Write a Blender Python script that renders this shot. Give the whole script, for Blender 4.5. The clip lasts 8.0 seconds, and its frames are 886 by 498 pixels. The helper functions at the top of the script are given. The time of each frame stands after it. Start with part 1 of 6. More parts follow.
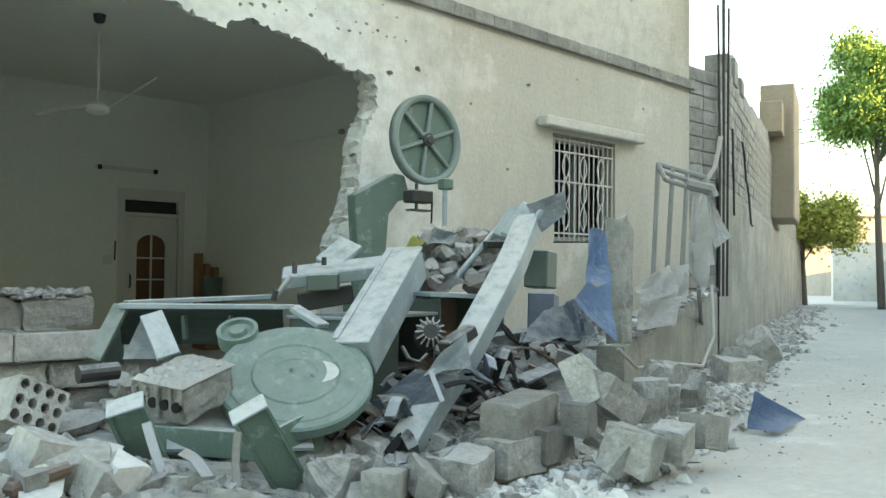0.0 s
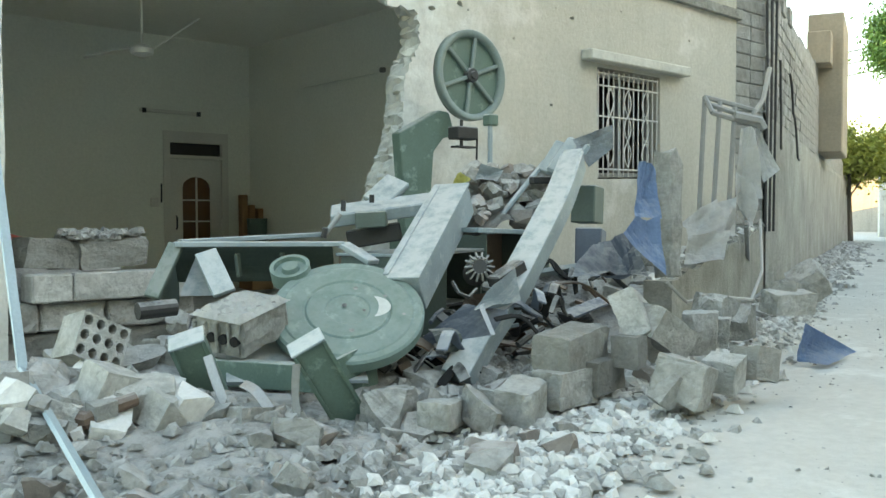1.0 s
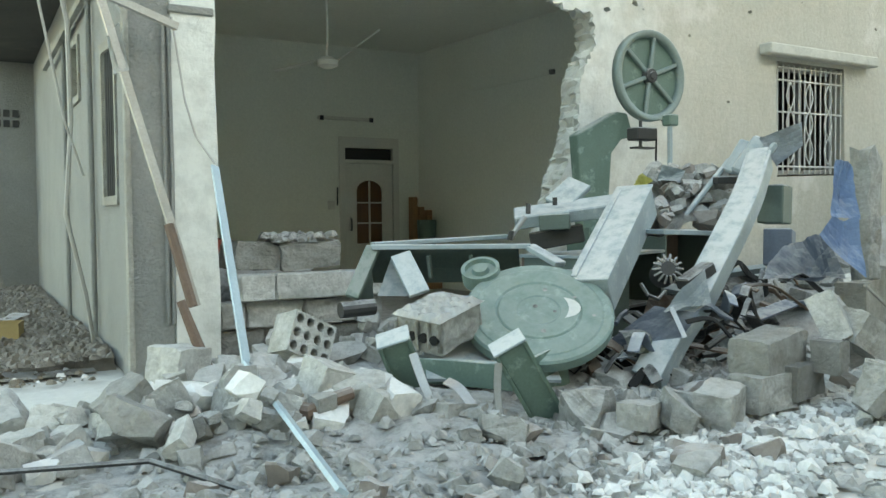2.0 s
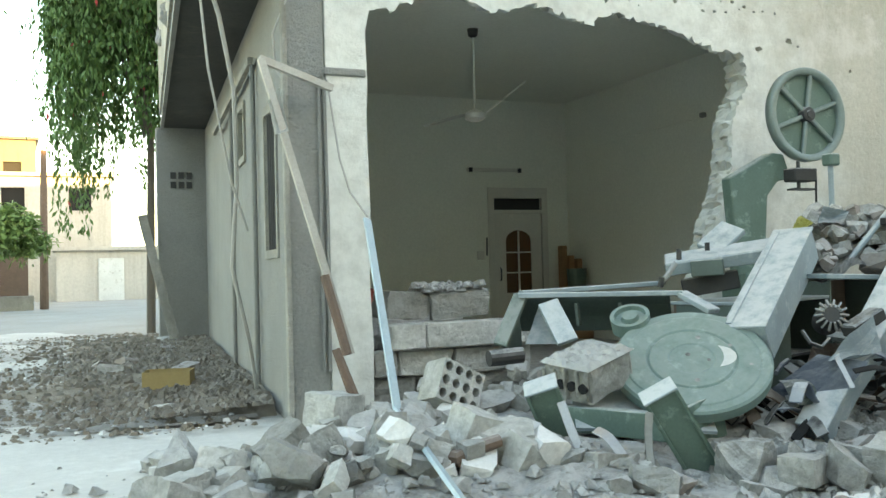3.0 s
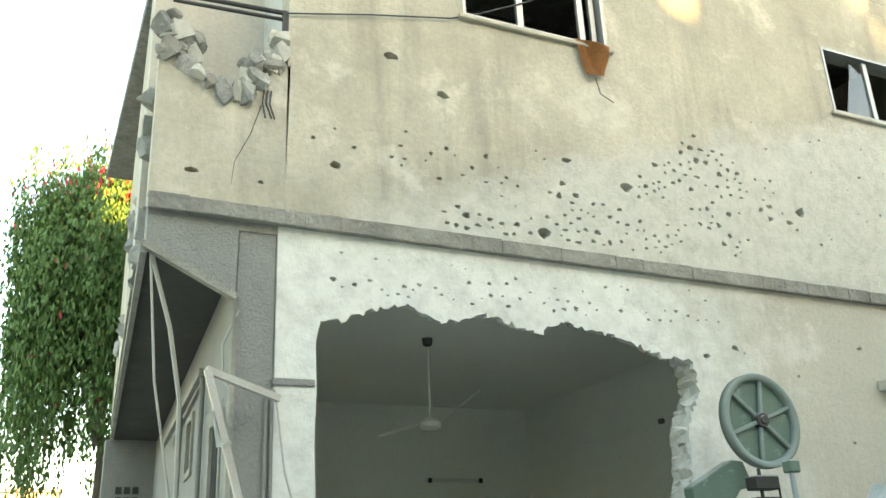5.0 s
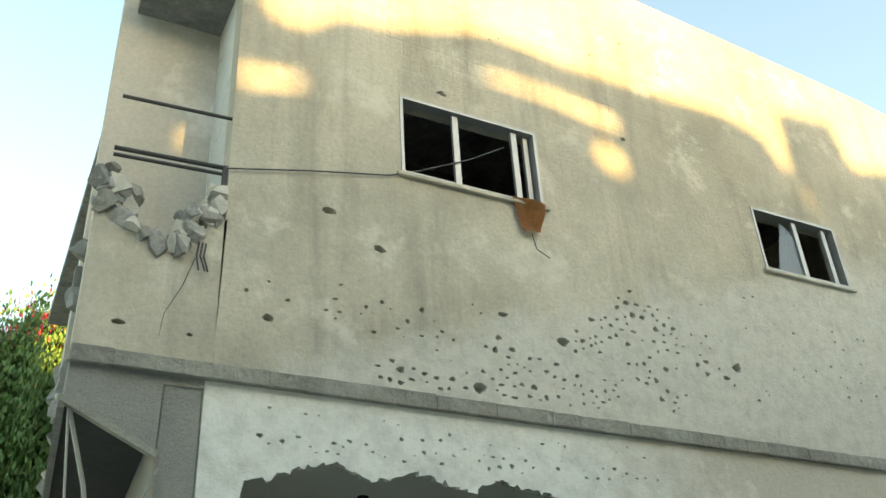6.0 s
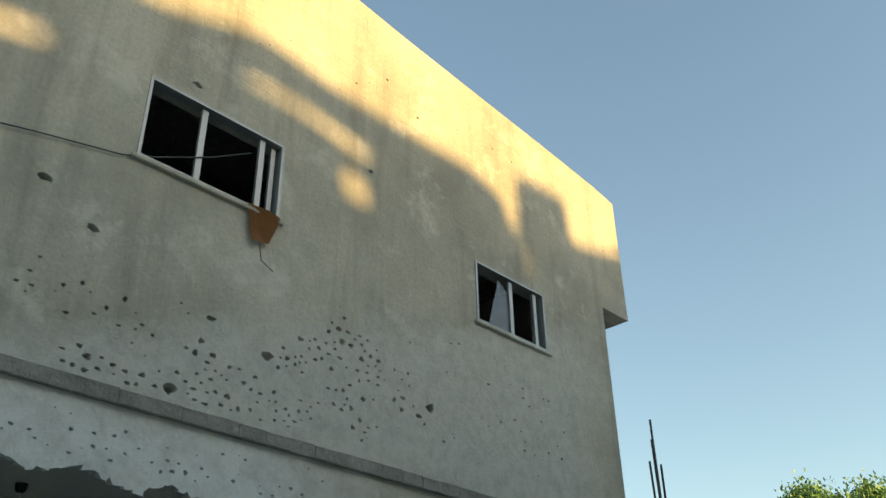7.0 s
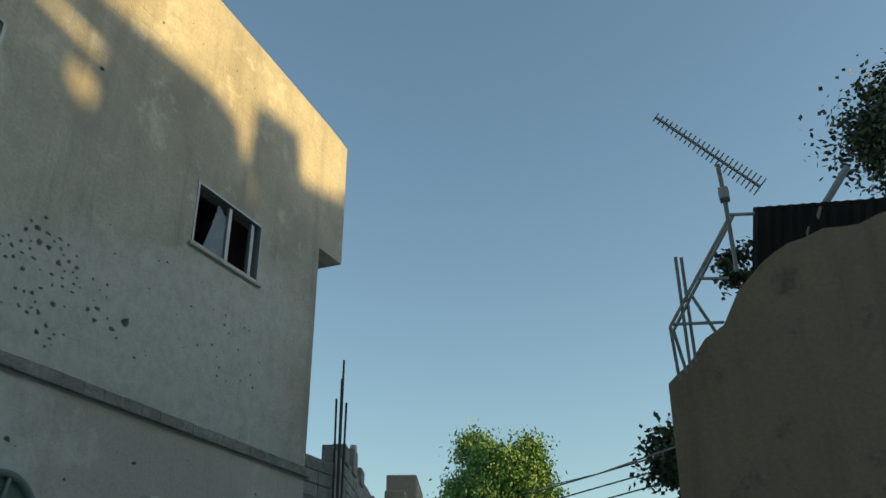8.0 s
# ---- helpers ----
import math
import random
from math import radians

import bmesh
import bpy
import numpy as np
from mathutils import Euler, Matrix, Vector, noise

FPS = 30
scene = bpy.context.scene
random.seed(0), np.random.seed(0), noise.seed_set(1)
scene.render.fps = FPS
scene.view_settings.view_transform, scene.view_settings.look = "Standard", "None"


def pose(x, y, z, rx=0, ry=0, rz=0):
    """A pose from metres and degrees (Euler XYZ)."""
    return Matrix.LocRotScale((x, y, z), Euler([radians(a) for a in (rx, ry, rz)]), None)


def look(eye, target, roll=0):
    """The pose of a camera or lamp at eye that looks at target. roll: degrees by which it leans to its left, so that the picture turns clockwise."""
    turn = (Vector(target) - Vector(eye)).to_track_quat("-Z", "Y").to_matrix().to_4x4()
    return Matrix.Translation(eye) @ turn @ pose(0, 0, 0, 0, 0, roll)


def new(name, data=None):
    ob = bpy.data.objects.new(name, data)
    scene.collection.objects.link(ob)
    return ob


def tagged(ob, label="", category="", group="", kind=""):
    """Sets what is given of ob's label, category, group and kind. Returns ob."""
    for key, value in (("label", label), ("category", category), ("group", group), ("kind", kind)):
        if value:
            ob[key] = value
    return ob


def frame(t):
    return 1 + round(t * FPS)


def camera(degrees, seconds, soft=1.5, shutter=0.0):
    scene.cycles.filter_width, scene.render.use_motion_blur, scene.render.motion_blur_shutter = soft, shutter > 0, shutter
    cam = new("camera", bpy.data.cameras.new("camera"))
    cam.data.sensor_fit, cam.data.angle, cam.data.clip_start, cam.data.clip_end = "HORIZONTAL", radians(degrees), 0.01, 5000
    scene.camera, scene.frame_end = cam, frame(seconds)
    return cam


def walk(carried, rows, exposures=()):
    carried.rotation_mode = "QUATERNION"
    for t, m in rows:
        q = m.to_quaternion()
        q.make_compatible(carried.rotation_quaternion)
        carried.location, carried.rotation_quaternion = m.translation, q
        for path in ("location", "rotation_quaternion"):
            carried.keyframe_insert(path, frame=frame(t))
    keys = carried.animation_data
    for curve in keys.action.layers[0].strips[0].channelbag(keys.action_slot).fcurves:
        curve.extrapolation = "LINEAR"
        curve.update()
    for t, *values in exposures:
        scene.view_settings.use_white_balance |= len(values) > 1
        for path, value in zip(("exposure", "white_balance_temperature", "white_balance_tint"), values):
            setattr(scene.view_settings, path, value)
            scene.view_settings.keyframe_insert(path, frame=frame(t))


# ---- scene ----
cam = camera(53.0, 8.0)
PATH = [
    (0, (-1.497, -6.556, 1.166), (-0.1, -5.126, 1.225), 0.6),
    (0.5, (-1.515, -6.546, 1.146), (-0.131, -5.102, 1.124), 0.4),
    (1, (-1.565, -6.52, 1.13), (-0.229, -5.033, 1.056), -0.1),
    (1.5, (-1.673, -6.459, 1.132), (-0.445, -4.882, 1.057), -0.1),
    (2, (-1.85, -6.477, 1.161), (-0.782, -4.788, 1.086), -0.6),
    (2.2, (-1.901, -6.491, 1.157), (-0.884, -4.77, 1.093), -1.0),
    (3.3, (-1.81, -6.536, 1.148), (-1.093, -4.673, 1.272), -1.3),
    (3.5, (-1.788, -6.537, 1.149), (-1.077, -4.677, 1.336), -1.3),
    (4, (-1.739, -6.54, 1.151), (-0.997, -4.71, 1.471), -1.3),
    (4.5, (-1.733, -6.484, 1.154), (-0.949, -4.719, 1.671), -2.2),
    (5.8, (-1.545, -6.583, 1.225), (-0.722, -5.031, 2.181), -3.3),
    (6, (-1.495, -6.618, 1.228), (-0.66, -5.102, 2.23), -3.5),
    (6.5, (-1.355, -6.755, 1.221), (-0.355, -5.377, 2.271), -2.3),
    (7, (-1.305, -6.895, 1.204), (-0.047, -5.716, 2.217), -1.1),
    (7.5, (-1.364, -7.016, 1.195), (0.1, -6.034, 2.14), -0.1),
    (8, (-1.493, -7.153, 1.198), (0.158, -6.431, 2.066), -0.1),
]
EXPOSURES = [(0.0, 3.0, 8800, 4), (2.2, 3.1, 8900, 5), (3.5, 3.08, 8900, 6), (4.5, 3.17, 9300, 6), (6.0, 2.35, 9000, 2), (6.5, 1.72, 8100, 6), (7.0, 1.15, 7500, 2), (8.0, 0.5, 6600, -2)]
walk(cam, [(t, look(eye, target, roll)) for t, eye, target, roll in PATH], EXPOSURES)

# ---- light ----
SUN_DIR = Vector((0.28, -1.0, 0.22)).normalized()      # towards the sun
world = bpy.data.worlds.new("evening_sky")
scene.world = world
world.use_nodes = True
wn = world.node_tree
bg = wn.nodes["Background"]
sky = wn.nodes.new("ShaderNodeTexSky")
sky.sky_type = "NISHITA"
sky.sun_disc = False
sky.sun_elevation = math.asin(SUN_DIR.z)
sky.sun_rotation = math.atan2(SUN_DIR.x, SUN_DIR.y)
sky.air_density, sky.dust_density, sky.ozone_density = 1.0, 0.9, 1.2
wn.links.new(sky.outputs[0], bg.inputs[0])
bg.inputs[1].default_value = 0.15
sun_data = bpy.data.lights.new("sun", "SUN")
sun_data.energy, sun_data.angle, sun_data.color = 4.6, radians(0.9), (1.0, 0.66, 0.27)
sun = new("sun", sun_data)
sun.matrix_world = look((0, 0, 30), Vector((0, 0, 30)) - SUN_DIR)


# ---- materials ----
def material(name, base, second=None, rough=0.85, metal=0.0, big=1.2, fine=35.0, bump=0.3, depth=0.01, stain=0.5, vary=0.0, third=None, streak=0.0, dust=0.0, patch=None, courses=False):
    """Two scales of colour variation, optional streaks, dust on upward faces, fine relief."""
    m = bpy.data.materials.new(name)
    m.use_nodes = True
    nt = m.node_tree
    n, l = nt.nodes, nt.links
    b = n["Principled BSDF"]
    b.inputs["Roughness"].default_value, b.inputs["Metallic"].default_value = rough, metal
    co = n.new("ShaderNodeTexCoord")
    info = n.new("ShaderNodeObjectInfo")
    off = n.new("ShaderNodeVectorMath")
    off.operation = "MULTIPLY_ADD"
    mul = n.new("ShaderNodeCombineXYZ")
    for i, k in enumerate((13.0, 7.0, 5.0)):
        mm = n.new("ShaderNodeMath")
        mm.operation = "MULTIPLY"
        l.new(info.outputs["Random"], mm.inputs[0])
        mm.inputs[1].default_value = k
        l.new(mm.outputs[0], mul.inputs[i])
    add = n.new("ShaderNodeVectorMath")
    l.new(co.outputs["Object"], add.inputs[0])
    l.new(mul.outputs[0], add.inputs[1])

    def noise_tex(scale, detail, roughness=0.6, stretch=None):
        t = n.new("ShaderNodeTexNoise")
        t.inputs["Scale"].default_value, t.inputs["Detail"].default_value, t.inputs["Roughness"].default_value = scale, detail, roughness
        if stretch:
            mp = n.new("ShaderNodeMapping")
            mp.inputs["Scale"].default_value = stretch
            l.new(add.outputs[0], mp.inputs[0])
            l.new(mp.outputs[0], t.inputs["Vector"])
        else:
            l.new(add.outputs[0], t.inputs["Vector"])
        return t.outputs["Fac"]

    def ramp(sock, lo, hi):
        r = n.new("ShaderNodeMapRange")
        r.inputs["From Min"].default_value, r.inputs["From Max"].default_value = lo, hi
        l.new(sock, r.inputs["Value"])
        return r.outputs["Result"]

    def mix(fac, a, c, k=1.0):
        x = n.new("ShaderNodeMix")
        x.data_type = "RGBA"
        if k != 1.0:
            mm = n.new("ShaderNodeMath")
            mm.operation = "MULTIPLY"
            l.new(fac, mm.inputs[0])
            mm.inputs[1].default_value = k
            fac = mm.outputs[0]
        l.new(fac, x.inputs[0])
        for sock, v in ((x.inputs[6], a), (x.inputs[7], c)):
            if isinstance(v, tuple):
                sock.default_value = (*v, 1)
            else:
                l.new(v, sock)
        return x.outputs[2]

    second = second or tuple(c * 0.7 for c in base)
    col = mix(ramp(noise_tex(big, 6.0, 0.65), 0.38, 0.68), base, second, stain)
    col = mix(ramp(noise_tex(fine, 5.0, 0.7), 0.35, 0.75), col, tuple(c * 0.8 for c in second), 0.45)
    if third:
        col = mix(ramp(noise_tex(big * 2.3, 7.0, 0.7), 0.56, 0.66), col, third, 0.8)
    if streak:
        col = mix(ramp(noise_tex(1.0, 4.0, 0.6, (3.0, 3.0, 0.28)), 0.5, 0.75), col, tuple(c * 0.5 for c in second), streak)
    if patch:
        tint, x_end, slope, z_hi = patch
        sp = n.new("ShaderNodeSeparateXYZ")
        l.new(co.outputs["Object"], sp.inputs[0])
        wob = n.new("ShaderNodeMath")
        wob.operation = "MULTIPLY_ADD"
        l.new(noise_tex(1.1, 6.0, 0.7), wob.inputs[0])
        wob.inputs[1].default_value = 3.4
        l.new(sp.outputs[0], wob.inputs[2])
        wz = n.new("ShaderNodeMath")
        wz.operation = "MULTIPLY_ADD"
        l.new(noise_tex(1.7, 6.0, 0.7), wz.inputs[0])
        wz.inputs[1].default_value = 1.3
        tilt = n.new("ShaderNodeMath")
        tilt.operation = "MULTIPLY_ADD"
        l.new(sp.outputs[0], tilt.inputs[0])
        tilt.inputs[1].default_value = -slope
        l.new(sp.outputs[2], tilt.inputs[2])
        l.new(tilt.outputs[0], wz.inputs[2])
        fx = ramp(wob.outputs[0], x_end + 2.2, x_end + 0.9)
        fz = ramp(wz.outputs[0], z_hi + 0.85, z_hi + 0.5)
        pm = n.new("ShaderNodeMath")
        pm.operation = "MULTIPLY"
        l.new(fx, pm.inputs[0])
        l.new(fz, pm.inputs[1])
        col = mix(pm.outputs[0], col, mix(ramp(noise_tex(5.0, 6.0, 0.7), 0.42, 0.7), tint, tuple(c * 0.72 for c in tint)), 0.85)
    if vary:
        hv = n.new("ShaderNodeHueSaturation")
        hv.inputs["Value"].default_value = 1.0
        l.new(ramp(info.outputs["Random"], 0.0, 1.0), hv.inputs["Fac"])
        hv.inputs["Value"].default_value = 1.0 - vary
        l.new(col, hv.inputs["Color"])
        col = hv.outputs[0]
    if dust:
        geo = n.new("ShaderNodeNewGeometry")
        sep = n.new("ShaderNodeSeparateXYZ")
        l.new(geo.outputs["Normal"], sep.inputs[0])
        up = ramp(sep.outputs[2], 0.25, 0.8)
        mm = n.new("ShaderNodeMath")
        mm.operation = "MULTIPLY"
        l.new(up, mm.inputs[0])
        l.new(ramp(noise_tex(9.0, 6.0, 0.7), 0.3, 0.55), mm.inputs[1])
        col = mix(mm.outputs[0], col, (0.60, 0.60, 0.58), dust)
    l.new(col, b.inputs["Base Color"])
    bp = n.new("ShaderNodeBump")
    bp.inputs["Strength"].default_value, bp.inputs["Distance"].default_value = bump, depth
    hsum = n.new("ShaderNodeMath")
    hsum.operation = "ADD"
    l.new(noise_tex(fine, 6.0, 0.7), hsum.inputs[0])
    l.new(noise_tex(fine * 0.22, 5.0, 0.6), hsum.inputs[1])
    height = hsum.outputs[0]
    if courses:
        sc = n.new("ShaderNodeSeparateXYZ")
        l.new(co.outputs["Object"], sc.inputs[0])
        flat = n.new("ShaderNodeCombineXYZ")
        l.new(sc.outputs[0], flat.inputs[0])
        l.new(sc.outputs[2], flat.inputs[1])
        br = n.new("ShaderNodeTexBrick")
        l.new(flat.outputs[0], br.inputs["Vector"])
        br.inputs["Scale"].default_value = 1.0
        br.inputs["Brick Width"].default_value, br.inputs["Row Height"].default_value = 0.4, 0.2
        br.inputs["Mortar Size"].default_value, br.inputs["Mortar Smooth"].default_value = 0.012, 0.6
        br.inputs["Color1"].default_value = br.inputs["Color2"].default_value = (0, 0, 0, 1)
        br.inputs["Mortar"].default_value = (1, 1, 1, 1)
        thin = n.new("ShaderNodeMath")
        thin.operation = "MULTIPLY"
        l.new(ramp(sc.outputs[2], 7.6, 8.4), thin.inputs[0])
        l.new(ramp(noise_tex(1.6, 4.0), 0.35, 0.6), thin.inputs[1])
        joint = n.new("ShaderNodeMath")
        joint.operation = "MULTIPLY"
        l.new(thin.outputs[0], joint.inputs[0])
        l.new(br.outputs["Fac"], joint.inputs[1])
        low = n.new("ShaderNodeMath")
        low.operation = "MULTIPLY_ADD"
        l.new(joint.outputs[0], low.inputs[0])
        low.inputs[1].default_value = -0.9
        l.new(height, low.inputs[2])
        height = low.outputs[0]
    l.new(height, bp.inputs["Height"])
    l.new(bp.outputs[0], b.inputs["Normal"])
    return m


PLASTER = material("facade_plaster", (0.50, 0.47, 0.41), (0.36, 0.34, 0.29), big=0.55, fine=22, bump=0.35, depth=0.02, third=(0.60, 0.58, 0.53), streak=0.25)
FRONT = material("front_plaster", (0.50, 0.47, 0.40), (0.38, 0.36, 0.30), big=0.5, fine=18, bump=0.5, depth=0.03, third=(0.58, 0.55, 0.50), streak=0.2, patch=((0.68, 0.69, 0.65), 4.6, 0.0, 9.0))
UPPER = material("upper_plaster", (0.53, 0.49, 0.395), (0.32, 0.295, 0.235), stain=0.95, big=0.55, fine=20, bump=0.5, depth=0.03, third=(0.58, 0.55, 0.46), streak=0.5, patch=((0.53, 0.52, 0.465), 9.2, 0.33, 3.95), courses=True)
ROUGHPALE = material("cement_coat", (0.40, 0.385, 0.34), (0.22, 0.21, 0.18), stain=0.85, big=0.9, fine=16, bump=0.9, depth=0.05, streak=0.45)
BRACKET = material("stained_concrete", (0.36, 0.30, 0.22), (0.25, 0.21, 0.16), big=0.8, fine=14, bump=0.5, depth=0.03, streak=0.3)
WHITE = material("white_distempered_plaster", (0.62, 0.63, 0.60), (0.45, 0.46, 0.44), big=1.4, fine=18, bump=0.6, depth=0.03, third=(0.34, 0.33, 0.30))
ROUGH = material("rough_grey_render", (0.30, 0.30, 0.28), (0.21, 0.21, 0.20), big=1.5, fine=40, bump=0.9, depth=0.03)
ROOM = material("painted_room_wall", (0.86, 0.87, 0.79), (0.77, 0.78, 0.70), big=0.7, fine=30, bump=0.12, depth=0.01)
CONCRETE = material("broken_concrete", (0.50, 0.495, 0.465), (0.27, 0.265, 0.24), stain=0.9, big=6.0, fine=24, bump=1.0, depth=0.035, vary=0.4, dust=0.6)
BLOCK = material("concrete_block", (0.42, 0.415, 0.385), (0.25, 0.24, 0.215), stain=0.95, big=5.0, fine=28, bump=1.0, depth=0.03, vary=0.35)
GROUND = material("dusty_ground", (0.60, 0.58, 0.53), (0.47, 0.455, 0.41), big=0.6, fine=14, bump=0.5, depth=0.03, third=(0.68, 0.67, 0.62))
MACHINE = material("grey_green_machine_enamel", (0.30, 0.36, 0.38), (0.20, 0.25, 0.26), stain=0.8, rough=0.55, big=3.0, fine=60, bump=0.15, depth=0.004, third=(0.38, 0.41, 0.42), dust=0.62)
GREEN = material("green_machine_enamel", (0.115, 0.18, 0.145), (0.075, 0.115, 0.095), rough=0.5, big=3.0, fine=60, bump=0.12, depth=0.004, third=(0.22, 0.30, 0.26), dust=0.55)
# dark iron; also stands in for shade in windows, vents and holes
DARK = material("dark_iron_and_shade", (0.05, 0.05, 0.05), (0.03, 0.03, 0.03), rough=0.6, metal=0.3, fine=60, bump=0.2, dust=0.5)
RIM = material("worn_rim_paint", (0.20, 0.25, 0.235), (0.13, 0.165, 0.15), rough=0.5, metal=0.1, big=4, fine=60, bump=0.12, depth=0.004)
COVER = material("scratched_green_enamel", (0.15, 0.225, 0.20), (0.11, 0.165, 0.15), rough=0.5, big=3.5, fine=50, bump=0.10, depth=0.004, third=(0.22, 0.30, 0.275), dust=0.12)
# darker copy of the green enamel, with shade put into its colour
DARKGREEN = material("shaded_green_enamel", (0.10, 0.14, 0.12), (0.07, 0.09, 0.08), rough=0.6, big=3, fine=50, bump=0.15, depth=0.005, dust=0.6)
PERF = material("torn_plate", (0.36, 0.40, 0.42), (0.17, 0.18, 0.19), rough=0.6, metal=0.2, big=9, fine=60, bump=0.4, depth=0.01)
HOOD = material("hood_paint", (0.13, 0.16, 0.21), (0.08, 0.10, 0.13), rough=0.55, big=3, fine=50, bump=0.15, depth=0.005, dust=0.6)
YELLOW = material("yellow_cloth", (0.50, 0.48, 0.16), (0.40, 0.38, 0.12), rough=0.9, fine=50, bump=0.3)
BROWNSTONE = material("brown_broken_block", (0.30, 0.26, 0.23), (0.20, 0.17, 0.15), big=4, fine=50, bump=0.6, depth=0.015, vary=0.3, dust=0.5)
BLUE = material("blue_painted_sheet", (0.24, 0.36, 0.56), (0.12, 0.18, 0.31), rough=0.5, fine=40, bump=0.15, third=(0.40, 0.44, 0.50), dust=0.4)
ALU = material("aluminium_profile", (0.40, 0.40, 0.39), (0.28, 0.28, 0.27), rough=0.4, metal=0.5, fine=60, bump=0.08)
LEAF = material("leaves", (0.14, 0.23, 0.06), (0.08, 0.14, 0.04), rough=0.6, big=1.0, fine=8, bump=0.1)


PALEBLOCK = material("pale_chipped_block", (0.58, 0.575, 0.54), (0.34, 0.335, 0.30), stain=1.0, big=6.0, fine=24, bump=1.0, depth=0.035, vary=0.3, dust=0.4)
WHITEBLOCK = material("whitewashed_block", (0.72, 0.715, 0.67), (0.44, 0.43, 0.39), stain=0.9, big=6, fine=24, bump=1.0, depth=0.03, vary=0.2)
WHITEMETAL = material("white_painted_iron", (0.60, 0.58, 0.54), (0.40, 0.38, 0.35), rough=0.5, big=6, fine=60, bump=0.1, depth=0.003)
DOORWHITE = material("white_door_paint", (0.74, 0.72, 0.66), (0.60, 0.58, 0.52), rough=0.5, big=2, fine=40, bump=0.06, depth=0.004)
BROWNGLASS = material("brown_figured_glass", (0.16, 0.07, 0.03), (0.11, 0.05, 0.02), rough=0.25, fine=60, bump=0.15, depth=0.003)
OAK = material("orange_timber", (0.34, 0.19, 0.09), (0.24, 0.13, 0.06), rough=0.7, fine=30, bump=0.2)
CLOTH = material("orange_cloth", (0.34, 0.15, 0.05), (0.22, 0.09, 0.03), rough=0.9, big=5, fine=40, bump=0.3)
REDCLOTH = material("dull_red_cloth", (0.28, 0.07, 0.05), (0.16, 0.05, 0.04), rough=0.9, fine=40, bump=0.3)
RUST = material("rusty_pipe", (0.17, 0.11, 0.08), (0.10, 0.07, 0.05), rough=0.8, big=5, fine=50, bump=0.4, dust=0.3)
BLUEPALE = material("pale_blue_paint", (0.38, 0.48, 0.52), (0.28, 0.36, 0.40), rough=0.5, big=4, fine=50, bump=0.1)
PALECABLE = material("pale_cable_sheath", (0.42, 0.41, 0.38), (0.30, 0.29, 0.27), rough=0.7, fine=50, bump=0.1)
MUD = material("brown_mud_plaster", (0.25, 0.19, 0.125), (0.15, 0.115, 0.08), big=0.7, fine=14, bump=0.7, depth=0.04, third=(0.10, 0.085, 0.065), streak=0.3)
GREYPAINT = material("pale_grey_paint", (0.46, 0.44, 0.40), (0.30, 0.27, 0.23), rough=0.6, big=5, fine=50, bump=0.2)
GREYMETAL = material("grey_weathered_steel", (0.30, 0.30, 0.29), (0.20, 0.20, 0.19), rough=0.6, metal=0.3, big=5, fine=50, bump=0.2)
SHEET = material("pale_torn_sheet", (0.60, 0.60, 0.58), (0.45, 0.45, 0.43), rough=0.6, big=3, fine=40, bump=0.25, third=(0.50, 0.51, 0.51))
YELLOWLEAF = material("yellow_green_leaves", (0.36, 0.38, 0.08), (0.20, 0.24, 0.05), rough=0.6, big=1.0, fine=8, bump=0.1)
STREETLEAF = material("street_tree_leaves", (0.085, 0.18, 0.045), (0.05, 0.11, 0.03), rough=0.6, big=1.0, fine=8, bump=0.1)
BRIGHTLEAF = material("bright_green_leaves", (0.16, 0.29, 0.06), (0.08, 0.16, 0.035), rough=0.6, big=0.6, fine=8, bump=0.1)
CHIPS = material("crushed_white_concrete", (0.76, 0.755, 0.72), (0.55, 0.545, 0.52), stain=0.8, big=5.0, fine=40, bump=0.5, depth=0.01, dust=0.4)
# near black: shade of openings and gaps put into the colour
UNLIT = material("unlit_near_black", (0.010, 0.010, 0.010), (0.006, 0.006, 0.006), rough=0.9, fine=20, bump=0.1)
TRACK = material("packed_grey_earth", (0.40, 0.385, 0.35), (0.26, 0.245, 0.215), big=0.5, fine=10, bump=0.5, depth=0.03)
DARKLEAF = material("dark_leaves", (0.05, 0.07, 0.03), (0.03, 0.045, 0.02), rough=0.6, big=1.0, fine=8, bump=0.1)
RED = material("red_blossom", (0.55, 0.06, 0.08), (0.40, 0.04, 0.06), rough=0.7, fine=20, bump=0.1)
BARK = material("bark", (0.14, 0.12, 0.10), (0.09, 0.08, 0.06), fine=25, bump=0.8, depth=0.03)
PALEHOUSE = material("far_pale_plaster", (0.50, 0.475, 0.42), (0.34, 0.32, 0.285), big=0.3, fine=8, bump=0.2, streak=0.3)
OCHRE = material("far_ochre_plaster", (0.15, 0.13, 0.10), (0.11, 0.095, 0.075), big=0.3, fine=8, bump=0.2, streak=0.3)
CARDBOARD = material("cardboard", (0.36, 0.27, 0.12), (0.28, 0.20, 0.09), fine=30, bump=0.1)
GLASS = bpy.data.materials.new("window_glass")
GLASS.use_nodes = True
gb = GLASS.node_tree.nodes["Principled BSDF"]
gb.inputs["Base Color"].default_value = (0.85, 0.88, 0.88, 1)
gb.inputs["Roughness"].default_value, gb.inputs["Transmission Weight"].default_value, gb.inputs["IOR"].default_value = 0.08, 1.0, 1.45


